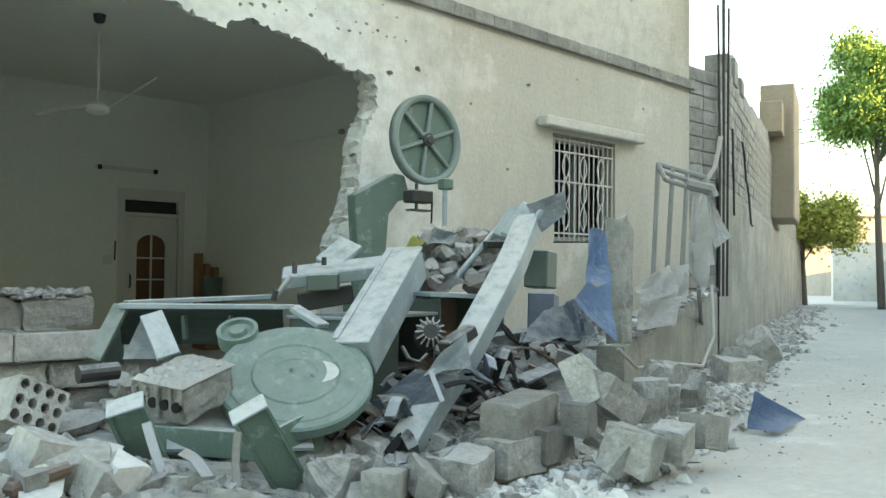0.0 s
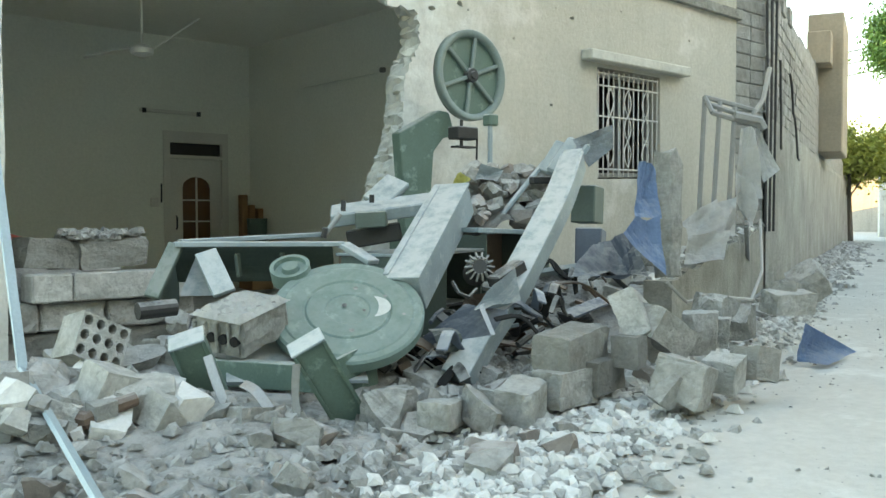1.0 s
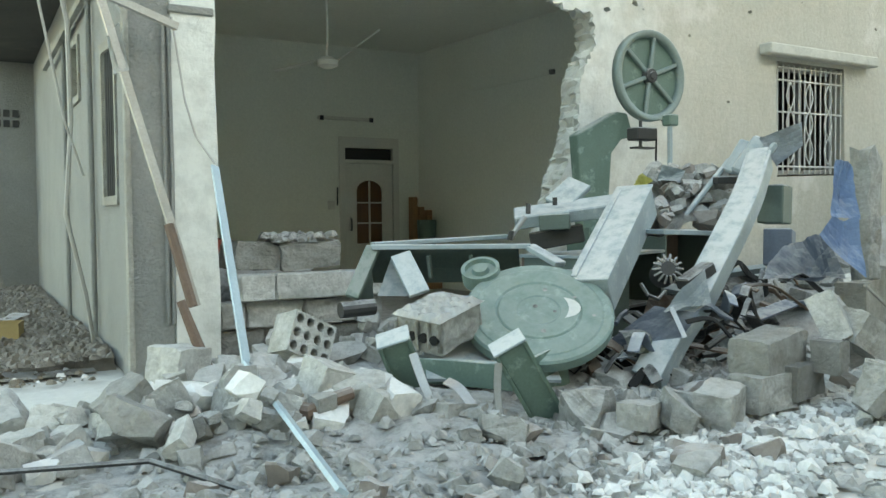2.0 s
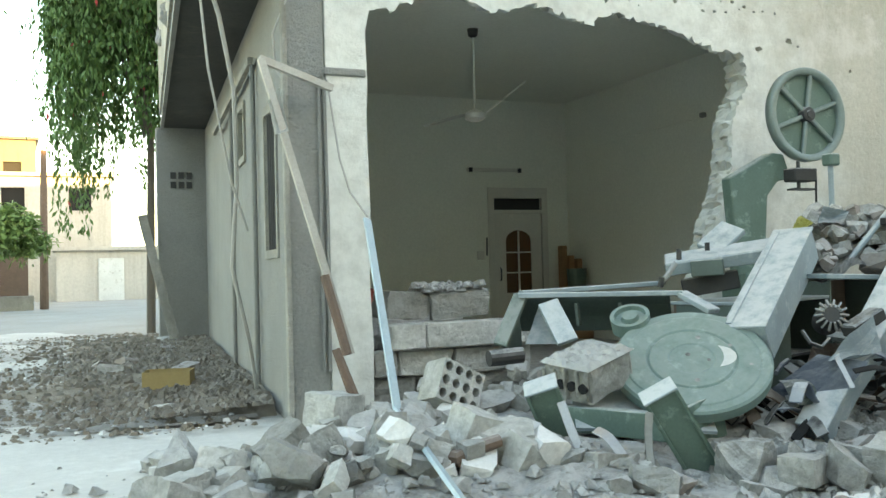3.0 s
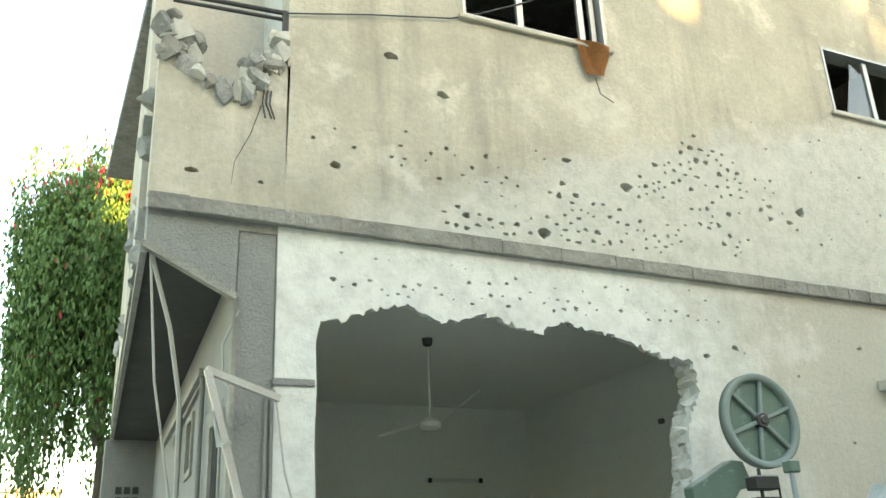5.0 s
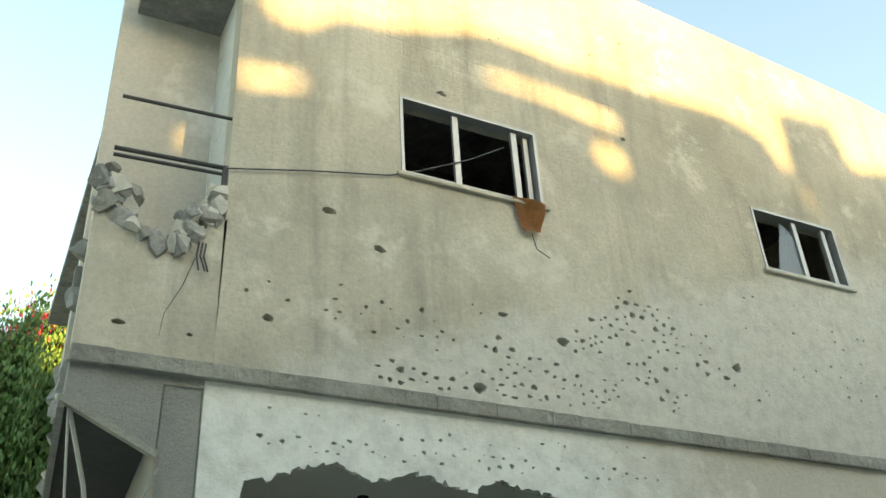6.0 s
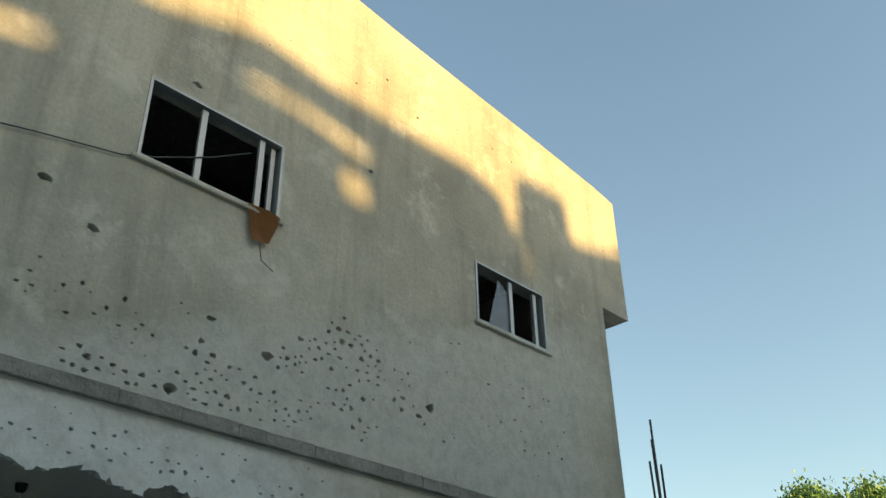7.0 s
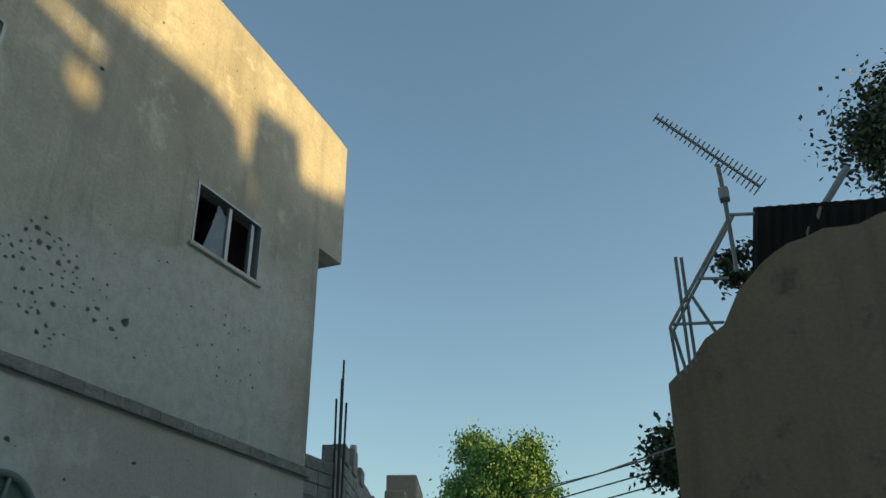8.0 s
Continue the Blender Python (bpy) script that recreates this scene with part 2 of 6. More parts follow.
LOWWALL = material("low_wall_coat", (0.36, 0.345, 0.30), (0.20, 0.19, 0.16), stain=0.9, big=1.6, fine=18, bump=0.9, depth=0.04, streak=0.3)
# colour holds the string course's grime and the shadow under it
GRIMESHADE = material("cement_band_grime_shade", (0.34, 0.33, 0.29), (0.18, 0.17, 0.15), stain=0.9, big=2.2, fine=16, bump=1.0, depth=0.04, third=(0.40, 0.39, 0.35))
LITTER = material("dark_earth_clods", (0.22, 0.195, 0.16), (0.12, 0.105, 0.085), stain=0.9, big=3.0, fine=20, bump=0.8, depth=0.02, third=(0.34, 0.32, 0.29))
TARRED = material("tarred_sheet", (0.03, 0.027, 0.024), (0.02, 0.018, 0.016), rough=0.8, big=2, fine=30, bump=0.3)
SOFFIT = material("dark_soffit_concrete", (0.075, 0.07, 0.06), (0.045, 0.042, 0.036), stain=0.8, big=1.0, fine=16, bump=0.6, depth=0.03, third=(0.10, 0.09, 0.07))
DIRT = material("brown_alley_dirt", (0.26, 0.22, 0.17), (0.16, 0.135, 0.10), stain=0.9, big=1.5, fine=12, bump=0.8, depth=0.04)


# ---- helpers ----
def thing(name, at, label, category, group="", kind="", rz=0.0):
    ob = new(name)
    ob.matrix_world = pose(*at, 0, 0, rz)
    ob.empty_display_size = 0.1
    return tagged(ob, label, category, group, kind)


def link(name, bm, mat, smooth=False):
    bmesh.ops.recalc_face_normals(bm, faces=bm.faces[:])
    me = bpy.data.meshes.new(name)
    bm.to_mesh(me)
    bm.free()
    if smooth:
        for f in me.polygons:
            f.use_smooth = True
    me.materials.append(mat)
    return new(name, me)


def part(name, bm, mat, parent, label="", smooth=False):
    """One mesh under a thing; the bmesh is in world metres."""
    ob = link(name, bm, mat, smooth)
    bpy.context.view_layer.update()
    ob.parent = parent
    ob.matrix_parent_inverse = parent.matrix_world.inverted()
    if label:
        tagged(ob, label)
    return ob


def solid(name, bm, mat, label, category="", group="", kind="", smooth=False):
    return tagged(link(name, bm, mat, smooth), label, category, group, kind)


def box(bm, lo, hi, m=None, bevel=0.0):
    v = [bm.verts.new((x, y, z)) for x in (lo[0], hi[0]) for y in (lo[1], hi[1]) for z in (lo[2], hi[2])]
    fs = [bm.faces.new([v[i] for i in q]) for q in ((0, 1, 3, 2), (4, 6, 7, 5), (0, 4, 5, 1), (2, 3, 7, 6), (0, 2, 6, 4), (1, 5, 7, 3))]
    if bevel:
        es = {e for f in fs for e in f.edges}
        r = bmesh.ops.bevel(bm, geom=list(es), offset=bevel, segments=1, affect="EDGES")
        v = list({w for f in r["faces"] for w in f.verts})
    if m is not None:
        for w in v:
            w.co = m @ w.co
    return v


def boxed(lo, hi, m=None, bevel=0.0):
    bm = bmesh.new()
    box(bm, lo, hi, m, bevel)
    return bm


def frame_of(p, q, side=(0, 0, 1)):
    """A matrix at p whose x runs to q and whose z leans to side."""
    x = (Vector(q) - Vector(p)).normalized()
    y = Vector(side).cross(x).normalized()
    z = x.cross(y)
    m = Matrix((x, y, z)).transposed().to_4x4()
    m.translation = p
    return m


def beam(bm, p, q, w, h, side=(0, 0, 1), bevel=0.0):
    box(bm, (0, -w / 2, -h / 2), ((Vector(q) - Vector(p)).length, w / 2, h / 2), frame_of(p, q, side), bevel)


def beamed(p, q, w, h, side=(0, 0, 1), bevel=0.0):
    bm = bmesh.new()
    beam(bm, p, q, w, h, side, bevel)
    return bm


def tube(bm, pts, r, n=8, cap=True):
    rings = []
    for i, p in enumerate(pts):
        p = Vector(p)
        d = (Vector(pts[min(i + 1, len(pts) - 1)]) - Vector(pts[max(i - 1, 0)])).normalized()
        a = d.orthogonal().normalized() if not rings else (last - d * last.dot(d)).normalized()
        last = a
        b = d.cross(a)
        rr = r[i] if isinstance(r, (list, tuple)) else r
        rings.append([bm.verts.new(p + rr * (a * math.cos(2 * math.pi * k / n) + b * math.sin(2 * math.pi * k / n))) for k in range(n)])
    for u, w in zip(rings, rings[1:]):
        for k in range(n):
            bm.faces.new((u[k], u[(k + 1) % n], w[(k + 1) % n], w[k]))
    if cap:
        bm.faces.new(rings[0][::-1])
        bm.faces.new(rings[-1])
    return bm


def tubed(pts, r, n=8):
    return tube(bmesh.new(), pts, r, n)


def sheet_with_holes(outer, holes, place, thick):
    """A wall slab: outer and holes are loops of (u, w); place(u, w, d) gives the point at depth d."""
    bm = bmesh.new()
    for d in (0.0, thick):
        es = []
        for loop in [outer, *holes]:
            vs = [bm.verts.new(place(u, w, d)) for u, w in loop]
            es += [bm.edges.new((vs[i], vs[(i + 1) % len(vs)])) for i in range(len(vs))]
        bmesh.ops.triangle_fill(bm, use_beauty=True, use_dissolve=False, edges=es)
    bm.verts.ensure_lookup_table()
    k = 0
    total = sum(len(q) for q in [outer, *holes])
    for loop in [outer, *holes]:
        m = len(loop)
        for i in range(m):
            a, b = k + i, k + (i + 1) % m
            bm.faces.new((bm.verts[a], bm.verts[b], bm.verts[b + total], bm.verts[a + total]))
        k += m
    return bm


def jag(points, step, amount, rng):
    """Breaks a line of points into small uneven steps."""
    out = []
    for (a, b), (c, d) in zip(points, points[1:]):
        n = max(1, int(math.hypot(c - a, d - b) / step))
        for i in range(n):
            f = i / n
            out.append((a + (c - a) * f + rng.uniform(-amount, amount), b + (d - b) * f + rng.uniform(-amount, amount)))
    out.append(points[-1])
    return out


def lump(size, rng, rough=0.22, cuts=5):
    """A broken stone or block: a box with fracture planes split off, and fine unevenness."""
    bm = bmesh.new()
    bmesh.ops.create_cube(bm, size=1.0)
    for k in range(cuts):
        d = Vector((rng.gauss(0, 1), rng.gauss(0, 1), rng.gauss(0, 1))).normalized()
        reach = 0.5 * (abs(d.x) + abs(d.y) + abs(d.z))
        r = bmesh.ops.bisect_plane(bm, geom=bm.verts[:] + bm.edges[:] + bm.faces[:], plane_co=d * reach * (1.0 - rng.uniform(0.25, 1.0) * rough), plane_no=d, clear_outer=True)
        es = [e for e in r["geom_cut"] if isinstance(e, bmesh.types.BMEdge)]
        if es:
            bmesh.ops.contextual_create(bm, geom=es)
    bmesh.ops.triangulate(bm, faces=[f for f in bm.faces if len(f.verts) > 4])
    bmesh.ops.subdivide_edges(bm, edges=bm.edges[:], cuts=3 if max(size) > 0.26 else 1, use_grid_fill=True)
    o = Vector((rng.uniform(0, 50), rng.uniform(0, 50), 0))
    for v in bm.verts:
        v.co = Vector((v.co.x * size[0], v.co.y * size[1], v.co.z * size[2]))
        v.co += noise.noise_vector(v.co * 12 + o) * min(size) * 0.07 + noise.noise_vector(v.co * 34 + o) * min(size) * 0.03
    return bm


# ---- ground ----
bm = bmesh.new()
xs = [-2500, -300, -60, -25] + [-14 + 0.5 * i for i in range(65)] + [22, 30, 45, 70, 120, 300, 2500]
ys = [-2500, -300, -60, -25] + [-12 + 0.5 * i for i in range(50)] + [16, 22, 30, 45, 70, 120, 300, 2500]
grid = [[bm.verts.new((x, y, 0.05 * noise.noise(Vector((x * 0.5, y * 0.5, 0))) * (abs(x) < 20 and abs(y) < 16))) for y in ys] for x in xs]
for i in range(len(xs) - 1):
    for j in range(len(ys) - 1):
        bm.faces.new((grid[i][j], grid[i + 1][j], grid[i + 1][j + 1], grid[i][j + 1]))
solid("ground", bm, GROUND, "pale dusty street ground strewn with grit", "ground", kind="structure", smooth=True)
# ---- structure ----
rng = random.Random(4)


def front(u, w, d):
    return (u, d, w)


def leaned(bm):
    """The side of the house stands a little out of square."""
    for v in bm.verts:
        v.co.x += 0.07 * v.co.y
    return bm


def pit(x, z, r):
    k = rng.randint(6, 9)
    a0, flat = rng.uniform(0, 6), rng.uniform(0.45, 0.95)
    return [(x + r * rng.uniform(0.5, 1.25) * math.cos(a0 + 2 * math.pi * i / k), z + flat * r * rng.uniform(0.5, 1.2) * math.sin(a0 + 2 * math.pi * i / k)) for i in range(k)]


def wall_face(outer, holes, pits, thick, floor_depth=0.12, broken=()):
    """A slab whose outer face has shallow pits broken into it and whose holes go right through."""
    bm = bmesh.new()

    def ring(loop, d):
        return [bm.verts.new((u, d, w)) for u, w in loop]

    def edges(vs):
        return [bm.edges.new((vs[i], vs[(i + 1) % len(vs)])) for i in range(len(vs))]

    fronts = [ring(q, 0.0) for q in [outer, *holes]]
    pr = [ring(q, 0.0) for q in pits]
    bmesh.ops.triangle_fill(bm, use_beauty=True, edges=[e for q in fronts + pr for e in edges(q)])
    def lifted(loop, d, k):
        return [(u, w + 0.5 * d if broken and not k and broken[0] <= i < broken[1] and 3.0 < w < 3.6 and u < 3.9 else w) for i, (u, w) in enumerate(loop)]

    backs = [ring(lifted(q, thick, k), thick) for k, q in enumerate([outer, *holes])]
    bmesh.ops.triangle_fill(bm, use_beauty=True, edges=[e for q in backs for e in edges(q)])
    def shaken(loop, d, k):
        if k or not broken:
            return ring(loop, d)
        out = []
        for i, (u, w) in enumerate(lifted(loop, d, k)):
            j = 0.03 if broken[0] <= i < broken[1] else 0.0
            out.append(bm.verts.new((u + rng.uniform(-j, j), d + rng.uniform(-0.3, 0.3) * j, w + rng.uniform(-j, j * 0.6))))
        return out

    for k, (a, b) in enumerate(zip(fronts, backs)):
        loop = [outer, *holes][k]
        steps = [a] + ([shaken(loop, thick * f, k) for f in (0.12, 0.3, 0.5, 0.72)] if broken and not k else []) + [b]
        for p, q in zip(steps, steps[1:]):
            for i in range(len(a)):
                bm.faces.new((p[i], p[(i + 1) % len(a)], q[(i + 1) % len(a)], q[i]))
    for q, loop in zip(pr, pits):
        cx, cz = sum(u for u, w in loop) / len(loop), sum(w for u, w in loop) / len(loop)
        d = floor_depth * rng.uniform(0.6, 1.5)
        inner = [bm.verts.new((cx + (u - cx) * 0.78, d, cz + (w - cz) * 0.78)) for u, w in loop]
        for i in range(len(q)):
            bm.faces.new((q[i], q[(i + 1) % len(q)], inner[(i + 1) % len(q)], inner[i]))
        bm.faces.new(inner)
    return bm


# ground-storey front with the ragged hole and the barred window
hole = [(0.27, 0.0), (0.28, 0.6), (0.26, 1.1), (0.28, 1.6), (0.26, 2.2), (0.28, 2.6), (0.27, 3.0), (0.30, 3.14)]
hole += jag([(0.31, 3.19), (0.50, 3.19), (0.80, 3.33), (1.08, 3.37), (1.36, 3.25), (1.78, 3.34), (2.34, 3.23), (2.54, 3.35), (3.0, 3.27), (3.25, 3.21), (3.62, 3.11), (3.95, 3.08)], 0.038, 0.026, rng)
hole += jag([(3.98, 3.06), (4.0, 2.8), (3.83, 2.5), (3.80, 2.2), (3.76, 1.9), (3.62, 1.6), (3.44, 1.1), (3.34, 0.5), (3.3, 0.0)], 0.035, 0.02, rng)
outer = [(-0.05, 0.0)] + hole + [(9.77, 0.0), (9.77, 3.90), (-0.05, 3.98)]
barred = [(6.72, 1.56), (7.98, 1.60), (7.96, 2.86), (6.70, 2.86)]
pits = [pit(x, z, r) for x, z, r in ((4.53, 3.24, 0.05), (6.25, 3.35, 0.035), (4.15, 3.14, 0.05), (5.3, 3.0, 0.02), (8.6, 3.4, 0.025), (5.9, 2.35, 0.03), (4.9, 2.1, 0.03))]
taken = [(4.53, 3.24, 0.05), (6.25, 3.35, 0.035), (4.15, 3.14, 0.05), (5.3, 3.0, 0.02), (8.6, 3.4, 0.025), (5.9, 2.35, 0.03), (4.9, 2.1, 0.03)]
for k in range(140):
    if k < 100:
        x, z, r = rng.uniform(0.4, 4.4), rng.uniform(3.43, 3.56) if k % 2 else rng.uniform(3.43, 3.80), rng.uniform(0.010, 0.032)
    else:
        x, z, r = rng.uniform(4.5, 9.3), rng.uniform(2.98, 3.78), rng.uniform(0.008, 0.018)
    if len(taken) < 76 and all((x - a) ** 2 + (z - b) ** 2 > ((r + c) * 1.4 + 0.015) ** 2 for a, b, c in taken):
        taken.append((x, z, r))
        pits.append(pit(x, z, r))
solid("wall_front_lower", wall_face(outer, [barred], pits, 0.28, 0.12, (4, len(hole) - 2)), FRONT, "pale beige rendered house front torn open by a blast", "wall", kind="structure")
# upper storey, pocked by splinters along its lower band
w1 = [(1.73, 6.40), (3.43, 6.39), (3.43, 7.41), (1.73, 7.41)]
w2 = [(6.68, 6.30), (8.18, 6.30), (8.18, 7.22), (6.68, 7.23)]
outer = [(0.0, 4.06), (9.77, 3.96), (9.77, 7.58), (10.5, 7.58), (10.5, 9.9), (9.9, 10.0), (8.6, 10.12), (5.4, 10.38), (3.6, 10.58), (0.0, 10.8)]
pits = [pit(x, z, r) for x, z, r in ((0.965, 5.755, 0.075), (1.466, 5.456, 0.075), (2.774, 5.003, 0.055), (0.42, 4.55, 0.05), (2.25, 7.60, 0.06), (4.75, 7.72, 0.05), (5.3, 5.9, 0.02), (7.0, 5.85, 0.02))]
taken = [(1.0, 5.7, 0.2), (1.5, 5.45, 0.2), (2.77, 5.0, 0.15), (0.42, 4.55, 0.12)]
clusters = [(1.6 + 0.2 * k + rng.uniform(-0.1, 0.1), 0.0) for k in range(9)] + [(2.4 + 3.1 * rng.random(), rng.random()) for k in range(22)]
for k in range(1500):
    if k < 1000:
        cx, up = clusters[rng.randrange(len(clusters))]
        roof = 4.40 + max(0.0, min(1.15, 0.37 * (cx - 2.0)))
        x, z = rng.gauss(cx, 0.13), rng.gauss(4.20 + up * (roof - 4.12), 0.06)
        r = rng.uniform(0.018, 0.044) * (2.2 if rng.random() < (0.34 if cx < 3.4 else 0.16) else 1.0)
    elif k < 1250:
        x, z, r = rng.uniform(4.4, 8.6), rng.gauss(5.05, 0.38), rng.uniform(0.014, 0.030)
    else:
        x, z, r = rng.uniform(0.2, 2.8), rng.gauss(4.72, 0.2), rng.uniform(0.010, 0.030)
    if len(taken) > (140 if k < 1000 else 185 if k < 1250 else 212) or z < 4.13 or z > 5.85 or x < 0.12 or any((x - a) ** 2 + (z - b) ** 2 < (r * 1.3 + c * 1.3 + 0.005) ** 2 for a, b, c in taken):
        continue
    taken.append((x, z, r))
    pits.append(pit(x, z, r))
for k in range(26):
    pits.append(pit(2.6 + k * 0.27 + rng.uniform(-0.08, 0.08), rng.uniform(8.55, 9.5), rng.uniform(0.012, 0.025)))
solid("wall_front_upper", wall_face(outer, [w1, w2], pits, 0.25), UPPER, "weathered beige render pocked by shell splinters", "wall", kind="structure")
bm = boxed((-1.045, 0.004, 3.86), (9.765, 0.2, 4.0))
for a in range(36):
    x0, x1 = -1.06 + a * 0.302, -1.06 + (a + 1) * 0.302 - 0.002
    z = 4.03 - 0.0095 * (x0 + 1.06)
    j = rng.uniform(-0.03, 0.03)
    box(bm, (x0, -0.07 + 0.3 * j, z - 0.095), (x1 + 0.004, -0.002, z + 0.04 + 0.3 * j), bevel=0.006)
solid("cornice", bm, GRIMESHADE, "chipped grey string course between the storeys", "cornice", kind="structure")
solid("column_corner", boxed((-0.36, 0.02, 0), (-0.053, 0.33, 3.96), bevel=0.01), ROUGH, "rough grey rendered corner column with a pale arris", "column", kind="structure")
solid("trim_corner", boxed((-0.385, -0.005, 0.0), (-0.345, 0.06, 3.30), bevel=0.006), ROUGHPALE, "pale plaster arris on the corner", "trim", kind="structure")
solid("trim_pillar", boxed((-0.07, -0.02, 2.64), (0.265, 0.02, 2.70), bevel=0.01), ROUGH, "small ledge on the white pillar", "trim", kind="structure")

# side wall under the balcony with two windows and an upright groove
def side(u, w, d):
    return (-0.36 + 0.07 * u + d, u, w)


sw1 = [(0.45, 1.30), (1.18, 1.30), (1.18, 2.55), (0.45, 2.50)]
sw2 = [(2.75, 2.35), (3.35, 2.35), (3.35, 2.95), (2.75, 2.92)]
solid("wall_side", sheet_with_holes([(0.33, 0), (0.33, 3.62), (9.0, 3.62), (9.0, 0)], [sw1, sw2], side, 0.24), ROUGH, "stained grey side wall of the house", "wall", kind="structure")
solid("wall_end", boxed((-0.52, 9.0, 0), (0.40, 9.25, 3.64)), ROUGH, "grey end wall under the balcony", "wall", kind="structure")
# vent holes drawn as dark blocks, their shade put into the colour
bm = bmesh.new()
for i in range(3):
    for j in range(2):
        box(bm, (-0.31 + 0.13 * i, 8.985, 2.62 + 0.16 * j), (-0.22 + 0.13 * i, 9.0, 2.73 + 0.16 * j))
solid("vent", bm, DARK, "small dark blocks standing in for the shaded vent holes in the end wall", "vent", kind="structure")
# loggia of the upper storey
solid("wall_loggia", boxed((-1.04, 0.95, 3.85), (0.0, 1.15, 10.6)), PLASTER, "rendered rear wall of the corner loggia", "wall", kind="structure")
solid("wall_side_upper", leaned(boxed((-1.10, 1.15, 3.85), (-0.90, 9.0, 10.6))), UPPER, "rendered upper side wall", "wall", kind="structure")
solid("wall_loggia_return", boxed((0.0, 0.25, 4.06), (0.22, 0.95, 10.7)), WHITE, "rendered return of the corner loggia", "wall", kind="structure")
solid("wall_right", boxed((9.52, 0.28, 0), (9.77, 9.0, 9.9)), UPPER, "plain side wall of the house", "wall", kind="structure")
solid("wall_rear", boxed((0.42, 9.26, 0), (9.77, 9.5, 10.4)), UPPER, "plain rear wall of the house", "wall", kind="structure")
solid("roof", boxed((-0.9, 0.25, 8.4), (9.52, 9.25, 8.6)), CONCRETE, "flat concrete roof", "roof", kind="structure")
solid("parapet_right", boxed((9.772, 0.252, 7.58), (10.5, 9.0, 9.85)), BLOCK, "blockwork parapet jutting over the side", "parapet", kind="structure")
solid("floor_upper", boxed((0.0, 0.28, 3.86), (9.52, 9.0, 4.05)), CONCRETE, "concrete floor slab", "slab", kind="structure")
# room
solid("floor_room", boxed((-0.05, 0.30, -0.1), (9.5, 5.58, 0.06)), CONCRETE, "dusty concrete floor", "floor", kind="structure")
solid("ceiling_room", boxed((-0.12, 0.28, 3.70), (5.35, 5.60, 3.85)), ROOM, "painted concrete ceiling", "ceiling", kind="structure")
solid("wall_room_back", sheet_with_holes([(0.28, 0.06), (3.98, 0.06), (3.98, 2.34), (4.96, 2.34), (4.96, 0.06), (9.5, 0.06), (9.5, 3.85), (0.28, 3.85)], [], lambda u, w, d: (u, 5.60 + d, w), 0.2), ROOM, "pale green-white painted room wall", "wall", kind="structure")
solid("wall_room_left", leaned(boxed((-0.118, 0.30, 0.06), (-0.05, 5.60, 3.70))), ROOM, "pale green-white painted room wall", "wall", kind="structure")
solid("wall_room_right", boxed((5.35, 0.28, 0.06), (5.55, 5.60, 3.85)), ROOM, "pale green-white painted room wall", "wall", kind="structure")
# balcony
solid("balcony_slab", leaned(boxed((-1.05, 0.12, 3.64), (-0.0, 9.0, 3.85))), SOFFIT, "dark grey concrete balcony slab over the alley", "balcony", kind="structure")
solid("balcony_bracket", sheet_with_holes([(-1.05, 3.66), (-0.37, 3.31), (-0.36, 3.96), (-1.05, 3.99)], [], front, 0.12), ROUGH, "tapered grey concrete bracket beam", "beam", kind="structure")
bm = bmesh.new()
beam(bm, (-1.06, 0.0, 3.655), (-0.36, 0.0, 3.30), 0.07, 0.05)
beam(bm, (-1.06, 0.0, 3.64), (-0.44, 8.9, 3.64), 0.05, 0.10)
solid("balcony_edge", bm, ROUGHPALE, "pale edge trim of the balcony", "trim", kind="structure")
TORN = [(0.0, 5.44), (-0.12, 5.42), (-0.22, 5.16), (-0.36, 5.10), (-0.58, 5.04), (-0.80, 5.22), (-0.92, 5.34), (-1.06, 5.30)]
top = jag(TORN, 0.06, 0.025, rng)
panel_pits = [pit(-0.757, 4.318, 0.06), pit(-0.2, 4.3, 0.03)]
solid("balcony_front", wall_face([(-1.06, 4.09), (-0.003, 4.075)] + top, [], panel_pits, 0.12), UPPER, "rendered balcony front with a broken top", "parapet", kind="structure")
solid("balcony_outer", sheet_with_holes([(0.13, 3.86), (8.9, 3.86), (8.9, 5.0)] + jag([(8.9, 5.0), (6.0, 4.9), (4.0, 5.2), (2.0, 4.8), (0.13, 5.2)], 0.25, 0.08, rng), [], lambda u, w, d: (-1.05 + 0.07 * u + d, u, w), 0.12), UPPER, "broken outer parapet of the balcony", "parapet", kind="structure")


# ---- street walls of concrete block ----
STREET = radians(21.5)
STREET_M = pose(10.6, 0, 0, 0, 0, 21.5)


def block_mesh(name, size, seed):
    r = random.Random(seed)
    bm = bmesh.new()
    box(bm, [-c / 2 for c in size], [c / 2 for c in size], bevel=0.012)
    for v in bm.verts:
        v.co += Vector((r.uniform(-1, 1), r.uniform(-1, 1), r.uniform(-1, 1))) * 0.006
    me = bpy.data.meshes.new(name)
    bm.to_mesh(me)
    bm.free()
    me.materials.append(BLOCK)
    return me


bm = boxed((0.0, 0.04, 0), (2.0, 0.20, 4.5))
for a in range(1, 16):
    box(bm, (2.0 * a, 0.04, 0), (2.0 * a + 2, 0.20, 4.55 + 0.08 * a * (a < 9)))
bmesh.ops.transform(bm, matrix=STREET_M, verts=bm.verts)
wall_street = solid("wall_street", bm, BLOCK, "tall street wall of bare concrete blocks", "wall", kind="structure")
bm = bmesh.new()
cols = [[bm.verts.new((0.5 * i / 2, -0.02 + 0.03 * noise.noise(Vector((i * 0.9, z * 2.0, 0))), z * 0.25)) for z in range(0, 12)] for i in range(0, 124)]
for i in range(123):
    for z in range(11):
        bm.faces.new((cols[i][z], cols[i + 1][z], cols[i + 1][z + 1], cols[i][z + 1]))
